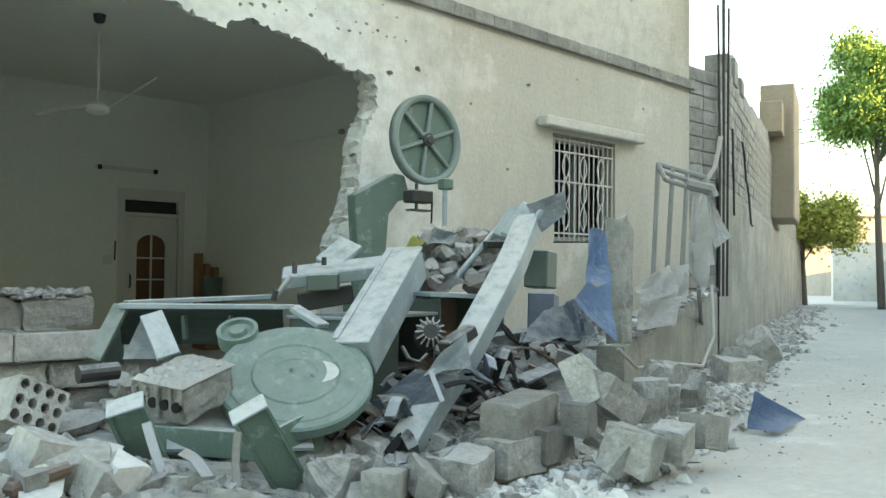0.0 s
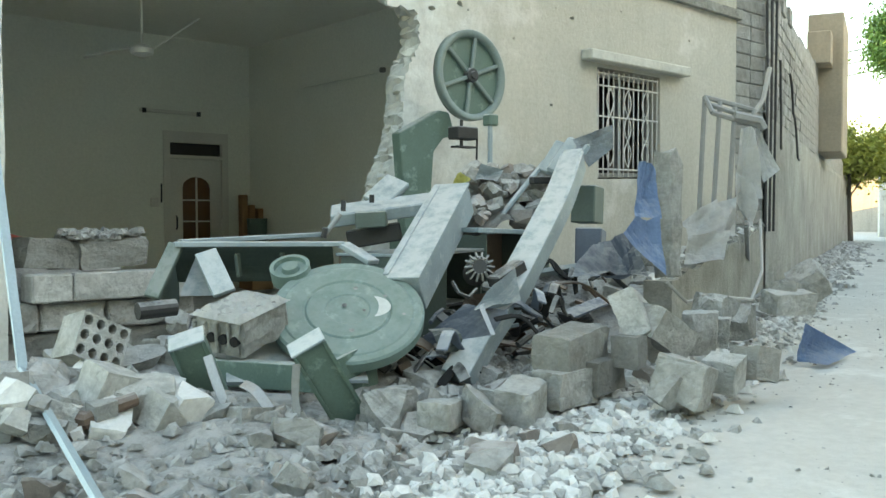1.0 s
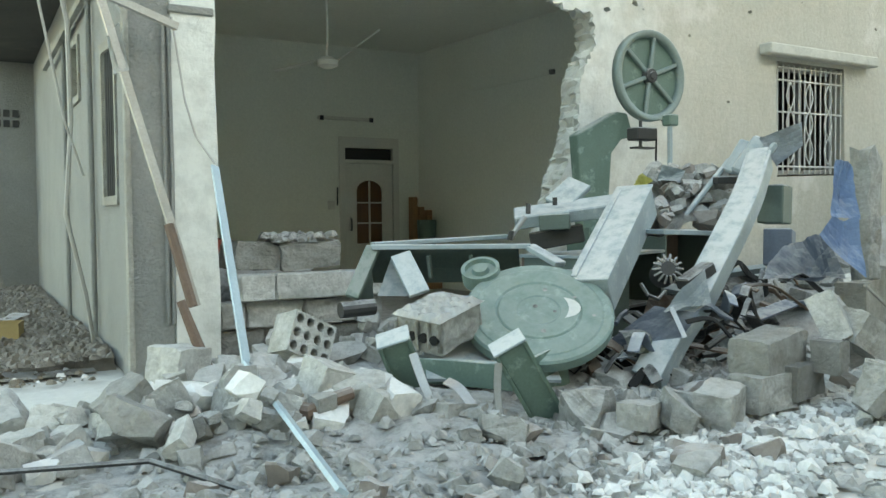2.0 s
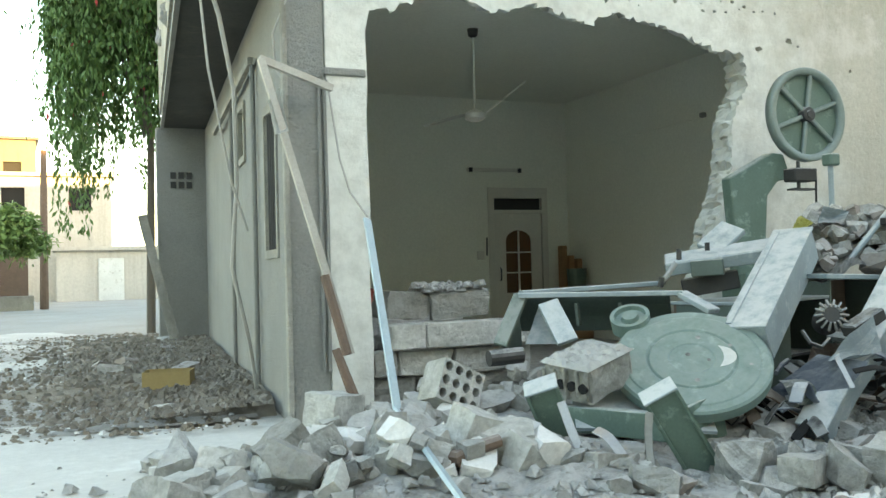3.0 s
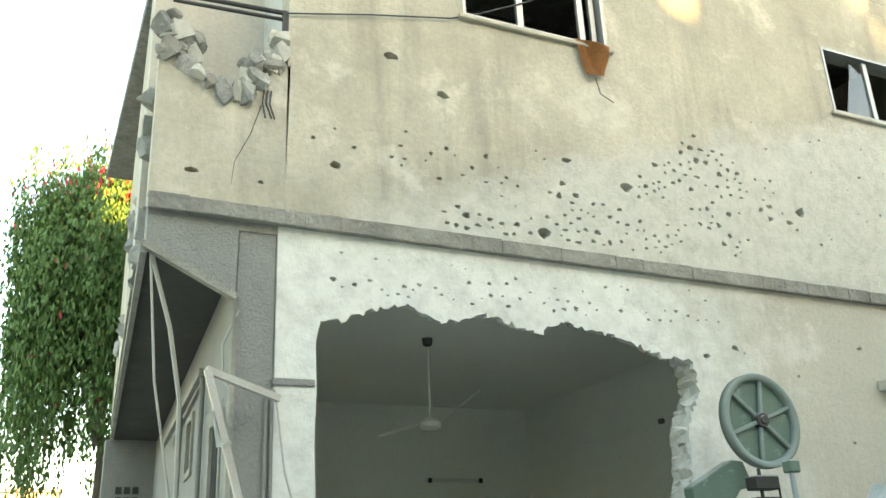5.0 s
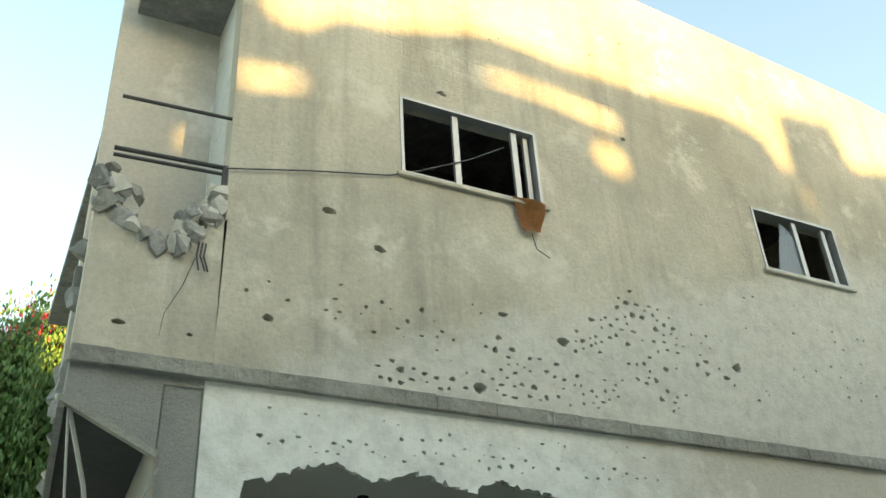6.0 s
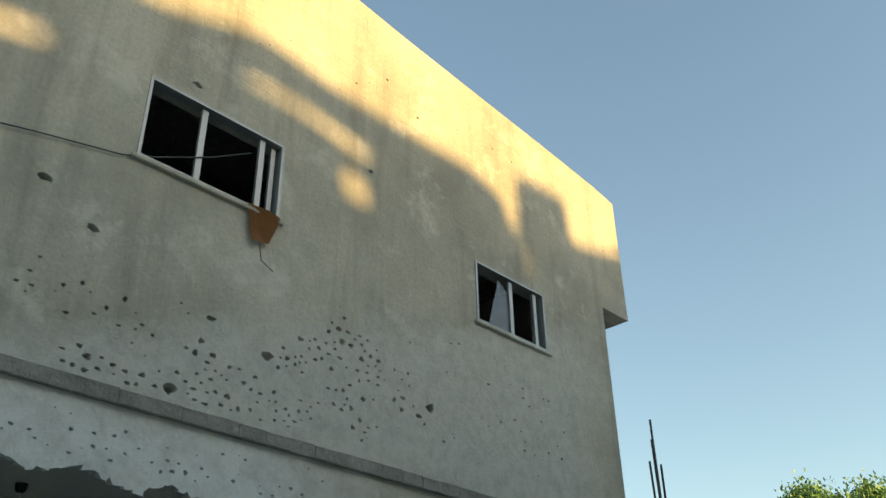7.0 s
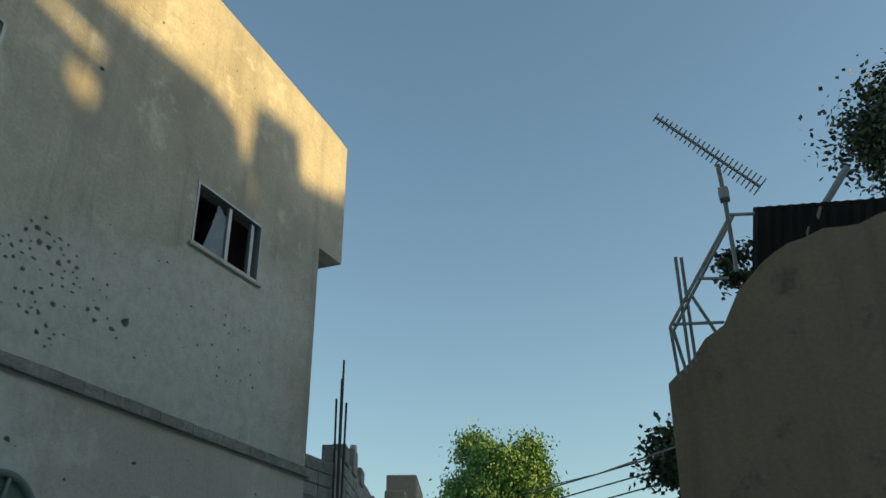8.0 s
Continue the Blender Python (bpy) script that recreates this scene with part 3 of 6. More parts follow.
for i, c in enumerate(cols):
    c[-1].co.z += 0.25 * noise.noise(Vector((i * 0.3, 3, 0)))
    c[-1].co.y += 0.06
bmesh.ops.transform(bm, matrix=STREET_M, verts=bm.verts)
part("render_coat", bm, ROUGHPALE, wall_street, "rough streaked cement coat")
wall_block = solid("wall_block", boxed((9.772, 0.04, 0), (10.58, 0.20, 4.2)), BLOCK, "bare concrete-block wall beside the house", "wall", kind="structure")

SIZES = [block_mesh("block", (0.392, 0.06, 0.192), k) for k in range(5)]
for row in range(9):
    for a in range(15):
        u = 0.2 + 0.4 * a + 0.2 * (row % 2)
        z = 2.75 + 0.2 * row
        if z > 4.48 + 0.03 * u:
            continue
        ob = new("block", SIZES[(a * 3 + row * 2) % 5])
        ob.parent = wall_street
        ob.matrix_world = STREET_M @ pose(u, 0.035 + rng.uniform(-0.008, 0.006), z, rng.uniform(-1, 1), 0, rng.uniform(-1, 1))
for row in range(21):
    for a in range(2):
        ob = new("block", SIZES[(a + row) % 5])
        ob.parent = wall_block
        ob.matrix_world = pose(9.97 + 0.4 * a + 0.0 * (row % 2), 0.035 + rng.uniform(-0.006, 0.006), 0.1 + 0.2 * row)
far_verts, far_faces = [], []
for row in range(9):
    for a in range(15, 60):
        u, z = 0.2 + 0.4 * a + 0.2 * (row % 2), 2.75 + 0.2 * row
        b = len(far_verts)
        for dx in (-0.195, 0.195):
            for dy in (0.01, 0.05):
                for dz in (-0.095, 0.095):
                    far_verts.append(STREET_M @ Vector((u + dx, dy, z + dz)))
        far_faces += [tuple(b + i for i in q) for q in ((0, 1, 5, 4), (0, 2, 3, 1), (4, 5, 7, 6), (1, 3, 7, 5), (0, 4, 6, 2))]
me = bpy.data.meshes.new("far_blocks")
me.from_pydata(far_verts, [], far_faces)
me.materials.append(BLOCK)
ob = tagged(new("block_courses", me), "courses of bare concrete block further along", kind="stuff")
ob.parent = wall_street

# ---- far street ----
bm = boxed((0, -0.55, 2.75), (3.0, 0.3, 6.3), STREET_M @ pose(11.2, 0, 0), 0.03)
solid("pier_concrete", bm, BRACKET, "brown-stained concrete box beam jutting from the wall", "pier", kind="structure")
solid("pier_step", boxed((-0.9, -0.3, 4.9), (-0.002, 0.25, 5.7), STREET_M @ pose(11.2, 0, 0), 0.02), BRACKET, "stepped concrete beside the box beam", "pier", kind="structure")
solid("wall_far_pale", boxed((0, 0, 0), (18, 0.3, 3.2), pose(47, 13.0, 0, 0, 0, -50)), WHITE, "far pale street wall", "wall", kind="structure")
solid("wall_street_opposite", boxed((-10, 0, 0), (60, 0.3, 2.6), pose(30.0, 2.0, 0, 0, 0, 21.5)), ROUGHPALE, "plain wall across the street", "wall", kind="structure")
# unseen added sheet for houses across the street: keeps the low sun off all but the top of the front
SHIFT = 24.0
k = SHIFT / -SUN_DIR.y
def shade(x, z):
    return (x + SUN_DIR.x * k, z + SUN_DIR.z * k)


profile = [shade(*p) for p in ((-60, -20), (-60, 9.7), (0.2, 9.7), (0.3, 8.05), (0.6, 7.97), (1.04, 8.33), (1.75, 8.42), (2.4, 8.65), (3.0, 8.82), (4.0, 8.70), (5.67, 8.72), (6.7, 8.75), (7.35, 8.55), (7.58, 8.05), (7.78, 8.12), (7.86, 9.20), (8.95, 9.30), (9.1, 8.5), (10.4, 8.8), (16, 8.6), (60, 8.3), (60, -20))]
profile = [(x, max(0.0, z)) for x, z in profile]
# holes cut in the sheet to place the sun patches on the front
gaps = [[shade(*p) for p in q] for q in (
    ((0.03, 7.02), (0.78, 7.20), (0.77, 7.38), (0.03, 7.27)), ((2.86, 8.06), (3.7, 8.02), (4.6, 7.86), (4.88, 7.98), (4.8, 8.12), (4.0, 8.22), (3.0, 8.24)),
    ((4.33, 7.3), (4.57, 7.18), (4.82, 7.3), (4.84, 7.52), (4.6, 7.66), (4.35, 7.52)), ((7.82, 7.80), (7.96, 7.45), (8.12, 7.50), (8.02, 7.92)))]
solid("houses_opposite", sheet_with_holes(profile, gaps, lambda u, w, d: (u, -SHIFT - d, w), 0.5), UPPER, "unseen cut-out sheet for the houses opposite, shaped to cast their shadow", "house", kind="structure")

# ---- ruined wall beside the street, with its roof frame and aerial ----
edge = jag([(-5.32, 4.64), (-5.75, 5.0), (-6.1, 5.35), (-6.4, 5.75), (-6.75, 6.12), (-7.1, 6.36), (-7.6, 6.46), (-8.4, 6.55), (-10.5, 6.7)], 0.18, 0.05, rng)
bm = sheet_with_holes([(-5.32, 0.0)] + edge + [(-10.5, 0.0)], [], lambda u, w, d: (10.0 + d, u, w), 0.45)
solid("wall_ruin", bm, MUD, "ruined beige house wall with a ragged top", "wall", kind="structure")
solid("ruin_rear", boxed((10.45, -5.8, 0), (16, -5.35, 4.2)), MUD, "side wall of the ruined house", "wall", kind="structure")
bm = bmesh.new()
cols = []
for i in range(121):
    y = -6.42 - 0.036 * i
    wave = 0.03 * math.cos(i * math.pi / 2)
    top = 7.25 - 0.13 * (-6.42 - y) + 0.3 * wave
    cols.append([bm.verts.new((10.55 + wave, y - 0.05 - 0.26 * k, 5.6 + (top - 5.6) * k)) for k in (0.0, 0.5, 1.0)])
for a, b in zip(cols, cols[1:]):
    for k in range(2):
        bm.faces.new((a[k], b[k], b[k + 1], a[k + 1]))
bmesh.ops.solidify(bm, geom=bm.faces[:], thickness=0.01)
solid("roof_sheet", bm, TARRED, "dark tarred corrugated sheet standing above the ruin's broken top", "roof", kind="structure")

# ---- shapes for the wreckage ----
def lathe(profile, m, n=48):
    bm = bmesh.new()
    rings = []
    for r, z in profile:
        if r < 1e-5:
            rings.append([bm.verts.new(m @ Vector((0, 0, z)))])
        else:
            rings.append([bm.verts.new(m @ Vector((r * math.cos(2 * math.pi * i / n), r * math.sin(2 * math.pi * i / n), z))) for i in range(n)])
    for a, b in zip(rings, rings[1:]):
        for i in range(n):
            j = (i + 1) % n
            if len(a) == 1:
                bm.faces.new((a[0], b[i], b[j]))
            elif len(b) == 1:
                bm.faces.new((a[i], a[j], b[0]))
            else:
                bm.faces.new((a[i], a[j], b[j], b[i]))
    return bm


def facing(p, normal, up=(0, 0, 1)):
    z = Vector(normal).normalized()
    x = Vector(up).cross(z).normalized()
    m = Matrix((x, z.cross(x), z)).transposed().to_4x4()
    m.translation = p
    return m


def channel(p, q, w, h, t, side):
    """An open U-section; the web lies to the side."""
    m = frame_of(p, q, side)
    L = (Vector(q) - Vector(p)).length
    bm = bmesh.new()
    box(bm, (0, -w / 2, h / 2 - t), (L, w / 2, h / 2), m, 0.004)
    box(bm, (0, -w / 2, -h / 2), (L, -w / 2 + t, h / 2 - t), m)
    box(bm, (0, w / 2 - t, -h / 2), (L, w / 2, h / 2 - t), m)
    return bm


def bent_sheet(corners, wave, seed, n=12, thick=0.006):
    """A crumpled metal sheet between four corners."""
    r = random.Random(seed)
    a, b, c, d = (Vector(p) for p in corners)
    nrm = (b - a).cross(d - a).normalized()
    bm = bmesh.new()
    ph = r.uniform(0, 9)
    g = []
    for i in range(n + 1):
        row = []
        for j in range(n + 1):
            u, v = i / n, j / n
            p = (a * (1 - u) + b * u) * (1 - v) + (d * (1 - u) + c * u) * v
            k = 0.55 * noise.noise(Vector((u * 1.8 + ph, v * 1.8, ph))) + 0.18 * noise.noise(Vector((u * 6 + ph, v * 6, 2)))
            row.append(bm.verts.new(p + nrm * wave * (k + math.sin(math.pi * u) * math.sin(math.pi * v))))
        g.append(row)
    for i in range(n):
        for j in range(n):
            bm.faces.new((g[i][j], g[i + 1][j], g[i + 1][j + 1], g[i][j + 1]))
    bmesh.ops.solidify(bm, geom=bm.faces[:], thickness=thick)
    return bm


# height of the debris mound round the wreck
def mound(x, y):
    d = (x - 10.6) * -math.sin(STREET) + y * math.cos(STREET)
    s = (x - 10.6) * math.cos(STREET) + y * math.sin(STREET)
    a = max(0.0, min(1.0, (d - 0.1) / 1.3)) * max(0.0, min(1.0, (3.3 - d) / 0.8)) * max(0.0, min(1.0, (s + 12.6) / 2.4)) * max(0.0, min(1.0, (-0.6 - s) / 1.5))
    b = max(0.0, min(1.0, (-y - 0.05) / 0.25 + 1.0))
    if s > -6.6 and d > 0.05:
        fill = max(0.0, min(1.0, (s + 6.6) / 0.9)) * max(0.0, min(1.0, (0.35 - y) / 0.3)) * (0.50 + 0.28 * (s + 6.2) / 6.2)
        return fill * (0.8 + 0.35 * noise.noise(Vector((x * 1.7, y * 1.7, 9)))) + 0.05
    return (0.20 * a + 0.02) * (0.6 + 0.7 * (noise.noise(Vector((x * 1.3, y * 1.3, 4))) + 0.45)) * b - 0.03 - 0.08 * (1 - min(1.0, a * 9))


bm = bmesh.new()
N, M = 110, 56
g = [[bm.verts.new((-1.9 + 12.2 * i / N, -4.4 + 4.9 * j / M, 0)) for j in range(M + 1)] for i in range(N + 1)]
for row in g:
    for v in row:
        v.co.z = mound(v.co.x, v.co.y) + 0.05 * noise.noise(v.co * 5)
for i in range(N):
    for j in range(M):
        bm.faces.new((g[i][j], g[i + 1][j], g[i + 1][j + 1], g[i][j + 1]))
solid("rubble_mound", bm, CONCRETE, "mound of pale crushed concrete and dust", "rubble", kind="stuff")

# ---- band saw: upper wheel, arm and column ----
saw = thing("band_saw", (29.47, 29.81, 0.00), "green cast-iron band saw standing in the rubble, its wheel laid bare", "band saw")
hub = Vector((3.86, -0.84, 2.36))
wm = facing(hub, (-0.02, -1, 0.02))
R = 0.395
wheel = part("wheel", lathe([(R - 0.055, -0.03), (R, -0.035), (R, 0.04), (R - 0.012, 0.045), (R - 0.055, 0.035), (R - 0.06, 0.0), (R - 0.055, -0.03)], wm, 64), RIM, saw, "wheel rim worn to bare grey", True)
part("web", lathe([(0, -0.012), (R - 0.055, -0.012), (R - 0.055, -0.02), (0, -0.02)], wm, 64), GREEN, wheel, "green wheel web")
for i in range(6):
    a = 2 * math.pi * i / 6 + 0.35
    p, q = wm @ Vector((0.05 * math.cos(a), 0.05 * math.sin(a), 0.012)), wm @ Vector(((R - 0.05) * math.cos(a), (R - 0.05) * math.sin(a), 0.012))
    part("spoke", beamed(p, q, 0.036, 0.035, wm.to_3x3() @ Vector((0, 0, 1)), 0.008), RIM, wheel)
part("hub", lathe([(0, 0.06), (0.03, 0.06), (0.035, 0.05), (0.06, 0.045), (0.07, -0.01)], wm, 24), DARK, wheel, "greasy iron hub")
arm = [(3.37, -0.49, 1.87), (3.64, -0.72, 2.07), (3.70, -0.78, 2.05), (3.74, -0.82, 1.84), (3.66, -0.75, 1.82), (3.59, -0.70, 1.70), (3.57, -0.69, 1.37), (3.55, -0.70, 0.95), (3.39, -0.55, 0.95), (3.38, -0.53, 1.37)]
bm = bmesh.new()
va = [bm.verts.new(Vector(p) + Vector((0.06, 0.10, 0))) for p in arm]
f = bm.faces.new(va)
ex = bmesh.ops.extrude_face_region(bm, geom=[f])
for v in ex["geom"]:
    if isinstance(v, bmesh.types.BMVert):
        v.co += Vector((0.0, 0.12, 0))
bmesh.ops.bevel(bm, geom=bm.edges[:], offset=0.008, segments=1, affect="EDGES")
part("arm", bm, GREEN, saw, "swan-neck arm")
part("column", boxed((-0.17, -0.11, 0.0), (0.13, 0.13, 1.1), pose(*(3.60, -0.47, 0.94), 0, 0, 0) @ Matrix.Translation((0, 0.1, -1.0))), GREEN, saw)
g0 = Vector((3.73, -0.89, 1.84))
part("guide_box", boxed((-0.12, -0.07, -0.05), (0.12, 0.07, 0.06), Matrix.Translation(g0), 0.01), DARK, saw, "black blade-guide housing")
part("guide_plate", boxed((-0.10, -0.05, -0.12), (0.12, 0.05, -0.105), Matrix.Translation(g0)), DARK, saw)
part("guide_post", tubed([g0 + Vector((-0.02, 0, -0.11)), g0 + Vector((-0.02, 0, 0.12))], 0.015), DARK, saw)
part("blade_post", tubed([(3.91, -1.04, 2.00), (3.90, -1.05, 1.53)], 0.022), MACHINE, saw, "grey steel post")
part("post_bracket", boxed((-0.05, -0.05, -0.05), (0.06, 0.05, 0.05), Matrix.Translation((3.91, -1.04, 1.96)), 0.012), GREEN, saw)
part("blade", beamed((3.86, -0.93, 1.83), (3.84, -0.94, 1.48), 0.004, 0.02, (0, 1, 0)), DARK, saw)

# ---- large green wheel cover lying on the wreck ----
cover = thing("wheel_cover", (1.6, -2.1, 0.2), "round green machine cover, scratched and dusty, lying tilted on the rubble", "machine part")
dc = Vector((1.63, -2.09, 0.56))
dm = facing(dc, (-0.33, -0.47, 0.82))
RD = 0.472
part("disc", lathe([(0, 0.0), (0.13, 0.0), (0.14, 0.006), (0.25, 0.006), (0.262, -0.004), (0.275, 0.006), (0.40, 0.004), (0.41, -0.002), (RD - 0.015, 0.0), (RD, -0.012), (RD, -0.075), (RD - 0.02, -0.075), (RD - 0.02, -0.03), (0, -0.03)], dm, 72), COVER, cover, smooth=False)
# flat dark discs paint the shade inside the bolt holes
for x, y in ((-0.02, 0.03), (0.10, -0.02), (0.235, 0.115), (0.05, 0.19), (0.02, -0.20), (0.34, -0.06), (-0.2, -0.28)):
    part("bolt_hole", lathe([(0, 0.009), (0.012 if abs(x) > 0.05 else 0.017, 0.009)], dm @ Matrix.Translation((x, y, 0)), 10), DARK, cover)
bm = bmesh.new()
ring = [(0.145 + 0.01 * math.sin(i), -0.62 + 1.2 * i / 14) for i in range(15)]
va = [bm.verts.new(dm @ Vector(((0.17) * math.cos(a) + 0.02, 0.17 * math.sin(a) + 0.02, 0.0085))) for r, a in ring]
vb = [bm.verts.new(dm @ Vector(((0.17 + 0.075 * math.sin((a + 0.62) / 1.2 * math.pi)) * math.cos(a) + 0.02, (0.17 + 0.075 * math.sin((a + 0.62) / 1.2 * math.pi)) * math.sin(a) + 0.02, 0.0085))) for r, a in ring]
for i in range(14):
    bm.faces.new((va[i], va[i + 1], vb[i + 1], vb[i]))
part("scraped_patch", bm, WHITE, cover, "pale crescent on the face of the cover")

# ---- cutting-table frame under the cover ----
base = thing("toppled_machine", (0.9, -2.7, 0.0), "green steel machine base on two channel legs, toppled in the rubble", "machine")
for p, q in (((1.24, -2.72, -0.01), (0.89, -2.76, 0.49)), ((0.75, -2.10, 0.07), (0.51, -2.22, 0.49))):
    p, q = Vector(p), Vector(q)
    m = frame_of(p, q, (-0.50, -0.70, 0.1))
    L = (q - p).length
    bm = bmesh.new()
    for lo, hi in (((0, -0.085, -0.06), (L, 0.085, 0.045)), ((0, -0.092, 0.056), (L, -0.070, 0.064)), ((0, 0.070, 0.056), (L, 0.092, 0.064))):
        box(bm, lo, hi, m, 0.006)
    leg = part("leg", bm, GREEN, base)
    part("end_cap", boxed((L, -0.095, -0.07), (L + 0.014, 0.095, 0.07), m, 0.004), MACHINE, leg, "dusty pale cap plate")
part("rail", beamed((0.83, -1.82, 0.24), (1.12, -2.56, 0.26), 0.08, 0.15, (0, 0, 1), 0.006), GREEN, base)
part("deck", beamed((0.92, -1.87, 0.29), (1.63, -2.23, 0.26), 0.5, 0.02, (-0.2, -0.3, 1)), MACHINE, base, "dusty grey deck plate")
part("side_plate", beamed((1.22, -2.41, 0.16), (1.65, -2.32, 0.26), 0.03, 0.26, (0, 0, 1)), GREEN, base)

# ---- long open frame ----
fr = thing("cutting_machine", (1.2, -1.6, 0.0), "long grey-blue folded steel frame, bent and dusty", "machine")
fl, fr1, fr2 = Vector((0.98, -1.08, 0.95)), Vector((2.00, -1.52, 0.94)), Vector((2.06, -1.79, 0.82))
bl, br = Vector((1.25, -0.59, 0.95)), Vector((2.36, -0.77, 0.99))
part("front_rail", beamed(fl, fr1, 0.12, 0.035, (0, 0, 1), 0.005), MACHINE, fr)
part("end_rail", beamed(fr1, fr2, 0.12, 0.035, (0, 0, 1), 0.005), MACHINE, fr)
part("back_rail", beamed(bl, br, 0.10, 0.035, (0, 0, 1), 0.005), MACHINE, fr)
# dark sheet paints the shade of the open hollow below the front rail
part("apron", bent_sheet([fl + Vector((0.05, 0.12, -0.02)), fr1 + Vector((0, 0.12, -0.02)), fr1 + Vector((0.05, 0.16, -0.26)), fl + Vector((0.1, 0.16, -0.26))], 0.02, 3), DARKGREEN, fr, "dark sheet standing in for the shaded hollow under the rail")
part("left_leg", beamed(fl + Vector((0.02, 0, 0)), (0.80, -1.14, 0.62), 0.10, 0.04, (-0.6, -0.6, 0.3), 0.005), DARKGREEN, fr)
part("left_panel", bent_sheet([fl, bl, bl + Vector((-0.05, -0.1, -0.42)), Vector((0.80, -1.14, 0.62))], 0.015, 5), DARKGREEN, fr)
part("brace", beamed((1.13, -1.22, 0.90), (1.12, -1.49, 0.65), 0.14, 0.03, (-0.35, -0.6, 0.45), 0.004), MACHINE, fr)
part("gusset", bent_sheet([(1.13, -1.08, 0.86), (1.16, -1.18, 0.89), (1.11, -1.41, 0.63), (0.93, -1.26, 0.63)], 0.01, 7), MACHINE, fr)
part("roller", tubed([(0.67, -1.23, 0.55), (0.91, -1.24, 0.56)], 0.055, 14), DARK, fr, "dark steel roller")
part("pulley", lathe([(0, 0.05), (0.05, 0.05), (0.06, 0.02), (0.10, 0.02), (0.105, 0.05), (0.13, 0.05), (0.13, -0.05), (0, -0.05)], facing((1.54, -1.59, 0.77), (-0.4, -0.35, 0.85)), 28), COVER, fr, "small belt pulley")
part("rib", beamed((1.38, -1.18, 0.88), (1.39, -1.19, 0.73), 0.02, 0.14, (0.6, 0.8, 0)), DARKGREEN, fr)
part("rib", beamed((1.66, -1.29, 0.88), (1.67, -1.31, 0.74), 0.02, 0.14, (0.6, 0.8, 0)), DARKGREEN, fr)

# ---- upper head with its tilted plate ----
hd = thing("drilling_machine", (2.6, -1.5, 0.3), "grey-blue machine head with a tilted plate and bolts, dust-covered", "machine")
part("cross_bar", beamed((2.29, -0.97, 1.13), (3.02, -1.55, 1.25), 0.26, 0.10, (-0.15, -0.3, 1), 0.01), MACHINE, hd)
part("tilted_plate", beamed((2.59, -1.10, 1.23), (2.84, -1.10, 1.41), 0.22, 0.05, (-0.4, -0.45, 0.8), 0.008), MACHINE, hd)
part("clamp_block", beamed((2.37, -1.18, 1.10), (2.53, -1.34, 1.11), 0.14, 0.12, (0, 0, 1), 0.008), DARKGREEN, hd)
part("under_box", beamed((2.41, -1.01, 0.95), (2.73, -1.26, 1.02), 0.2, 0.14, (0, 0, 1), 0.01), DARK, hd, "oily dark gear housing")
part("lever", tubed([(2.01, -1.27, 0.98), (2.11, -1.34, 1.15)], 0.02, 8), ALU, hd, "bright steel lever")
for p, q, r in (((2.15, -1.32, 1.17), (2.16, -1.31, 1.24), 0.02), ((2.46, -1.25, 1.23), (2.46, -1.25, 1.29), 0.02), ((1.96, -1.35, 0.98), (1.97, -1.36, 1.05), 0.022)):
    part("bolt", tubed([p, q], r, 6), DARK, hd)
part("pedestal", boxed((-0.35, -0.25, 0.0), (0.35, 0.25, 0.75), Matrix.Translation((2.65, -1.25, 0.0)), 0.02), DARKGREEN, hd)

# ---- two heavy box beams ----
def box_beam(name, label, p, q, w, h, lean, ends=True):
    t = thing(name, (p[0], p[1], 0.05), label, "steel beam")
    m = frame_of(p, q, lean)
    L = (Vector(q) - Vector(p)).length
    part("web", boxed((0, -w / 2, -h / 2), (L, w / 2, h / 2 - 0.02), m, 0.006), MACHINE, t)
    part("flange", boxed((-0.01, -w / 2 - 0.012, h / 2 - 0.02), (L + 0.01, w / 2 + 0.012, h / 2), m, 0.004), MACHINE, t, "paler dusty top flange")
    part("lip", boxed((0.02, w / 2 - 0.05, h / 2), (L * 0.97, w / 2 - 0.01, h / 2 + 0.012), m, 0.003), MACHINE, t)
    return t


def swept(run, w, h, lean):
    """A bent bar of rectangular section along a line of points."""
    bm = bmesh.new()
    fine = []
    for i in range(len(run) - 1):
        a, b, c, d = run[max(i - 1, 0)], run[i], run[i + 1], run[min(i + 2, len(run) - 1)]
        for k in range(3):
            u = k / 3
            fine.append(0.5 * (2 * b + (c - a) * u + (2 * a - 5 * b + 4 * c - d) * u * u + (3 * b - a - 3 * c + d) * u ** 3))
    fine.append(run[-1])
    last = None
    for i, p in enumerate(fine):
        x = (fine[min(i + 1, len(fine) - 1)] - fine[max(i - 1, 0)]).normalized()
        y = Vector(lean).cross(x).normalized()
        z = x.cross(y)
        ring = [bm.verts.new(p + y * w * a / 2 + z * h * b / 2) for a, b in ((-1, -1), (1, -1), (1, 1), (-1, 1))]
        if last:
            for k in range(4):
                bm.faces.new((last[k], last[(k + 1) % 4], ring[(k + 1) % 4], ring[k]))
        else:
            bm.faces.new(ring[::-1])
        last = ring
    bm.faces.new(last)
    bmesh.ops.bevel(bm, geom=bm.edges[:], offset=0.005, segments=1, affect="EDGES")
    return bm


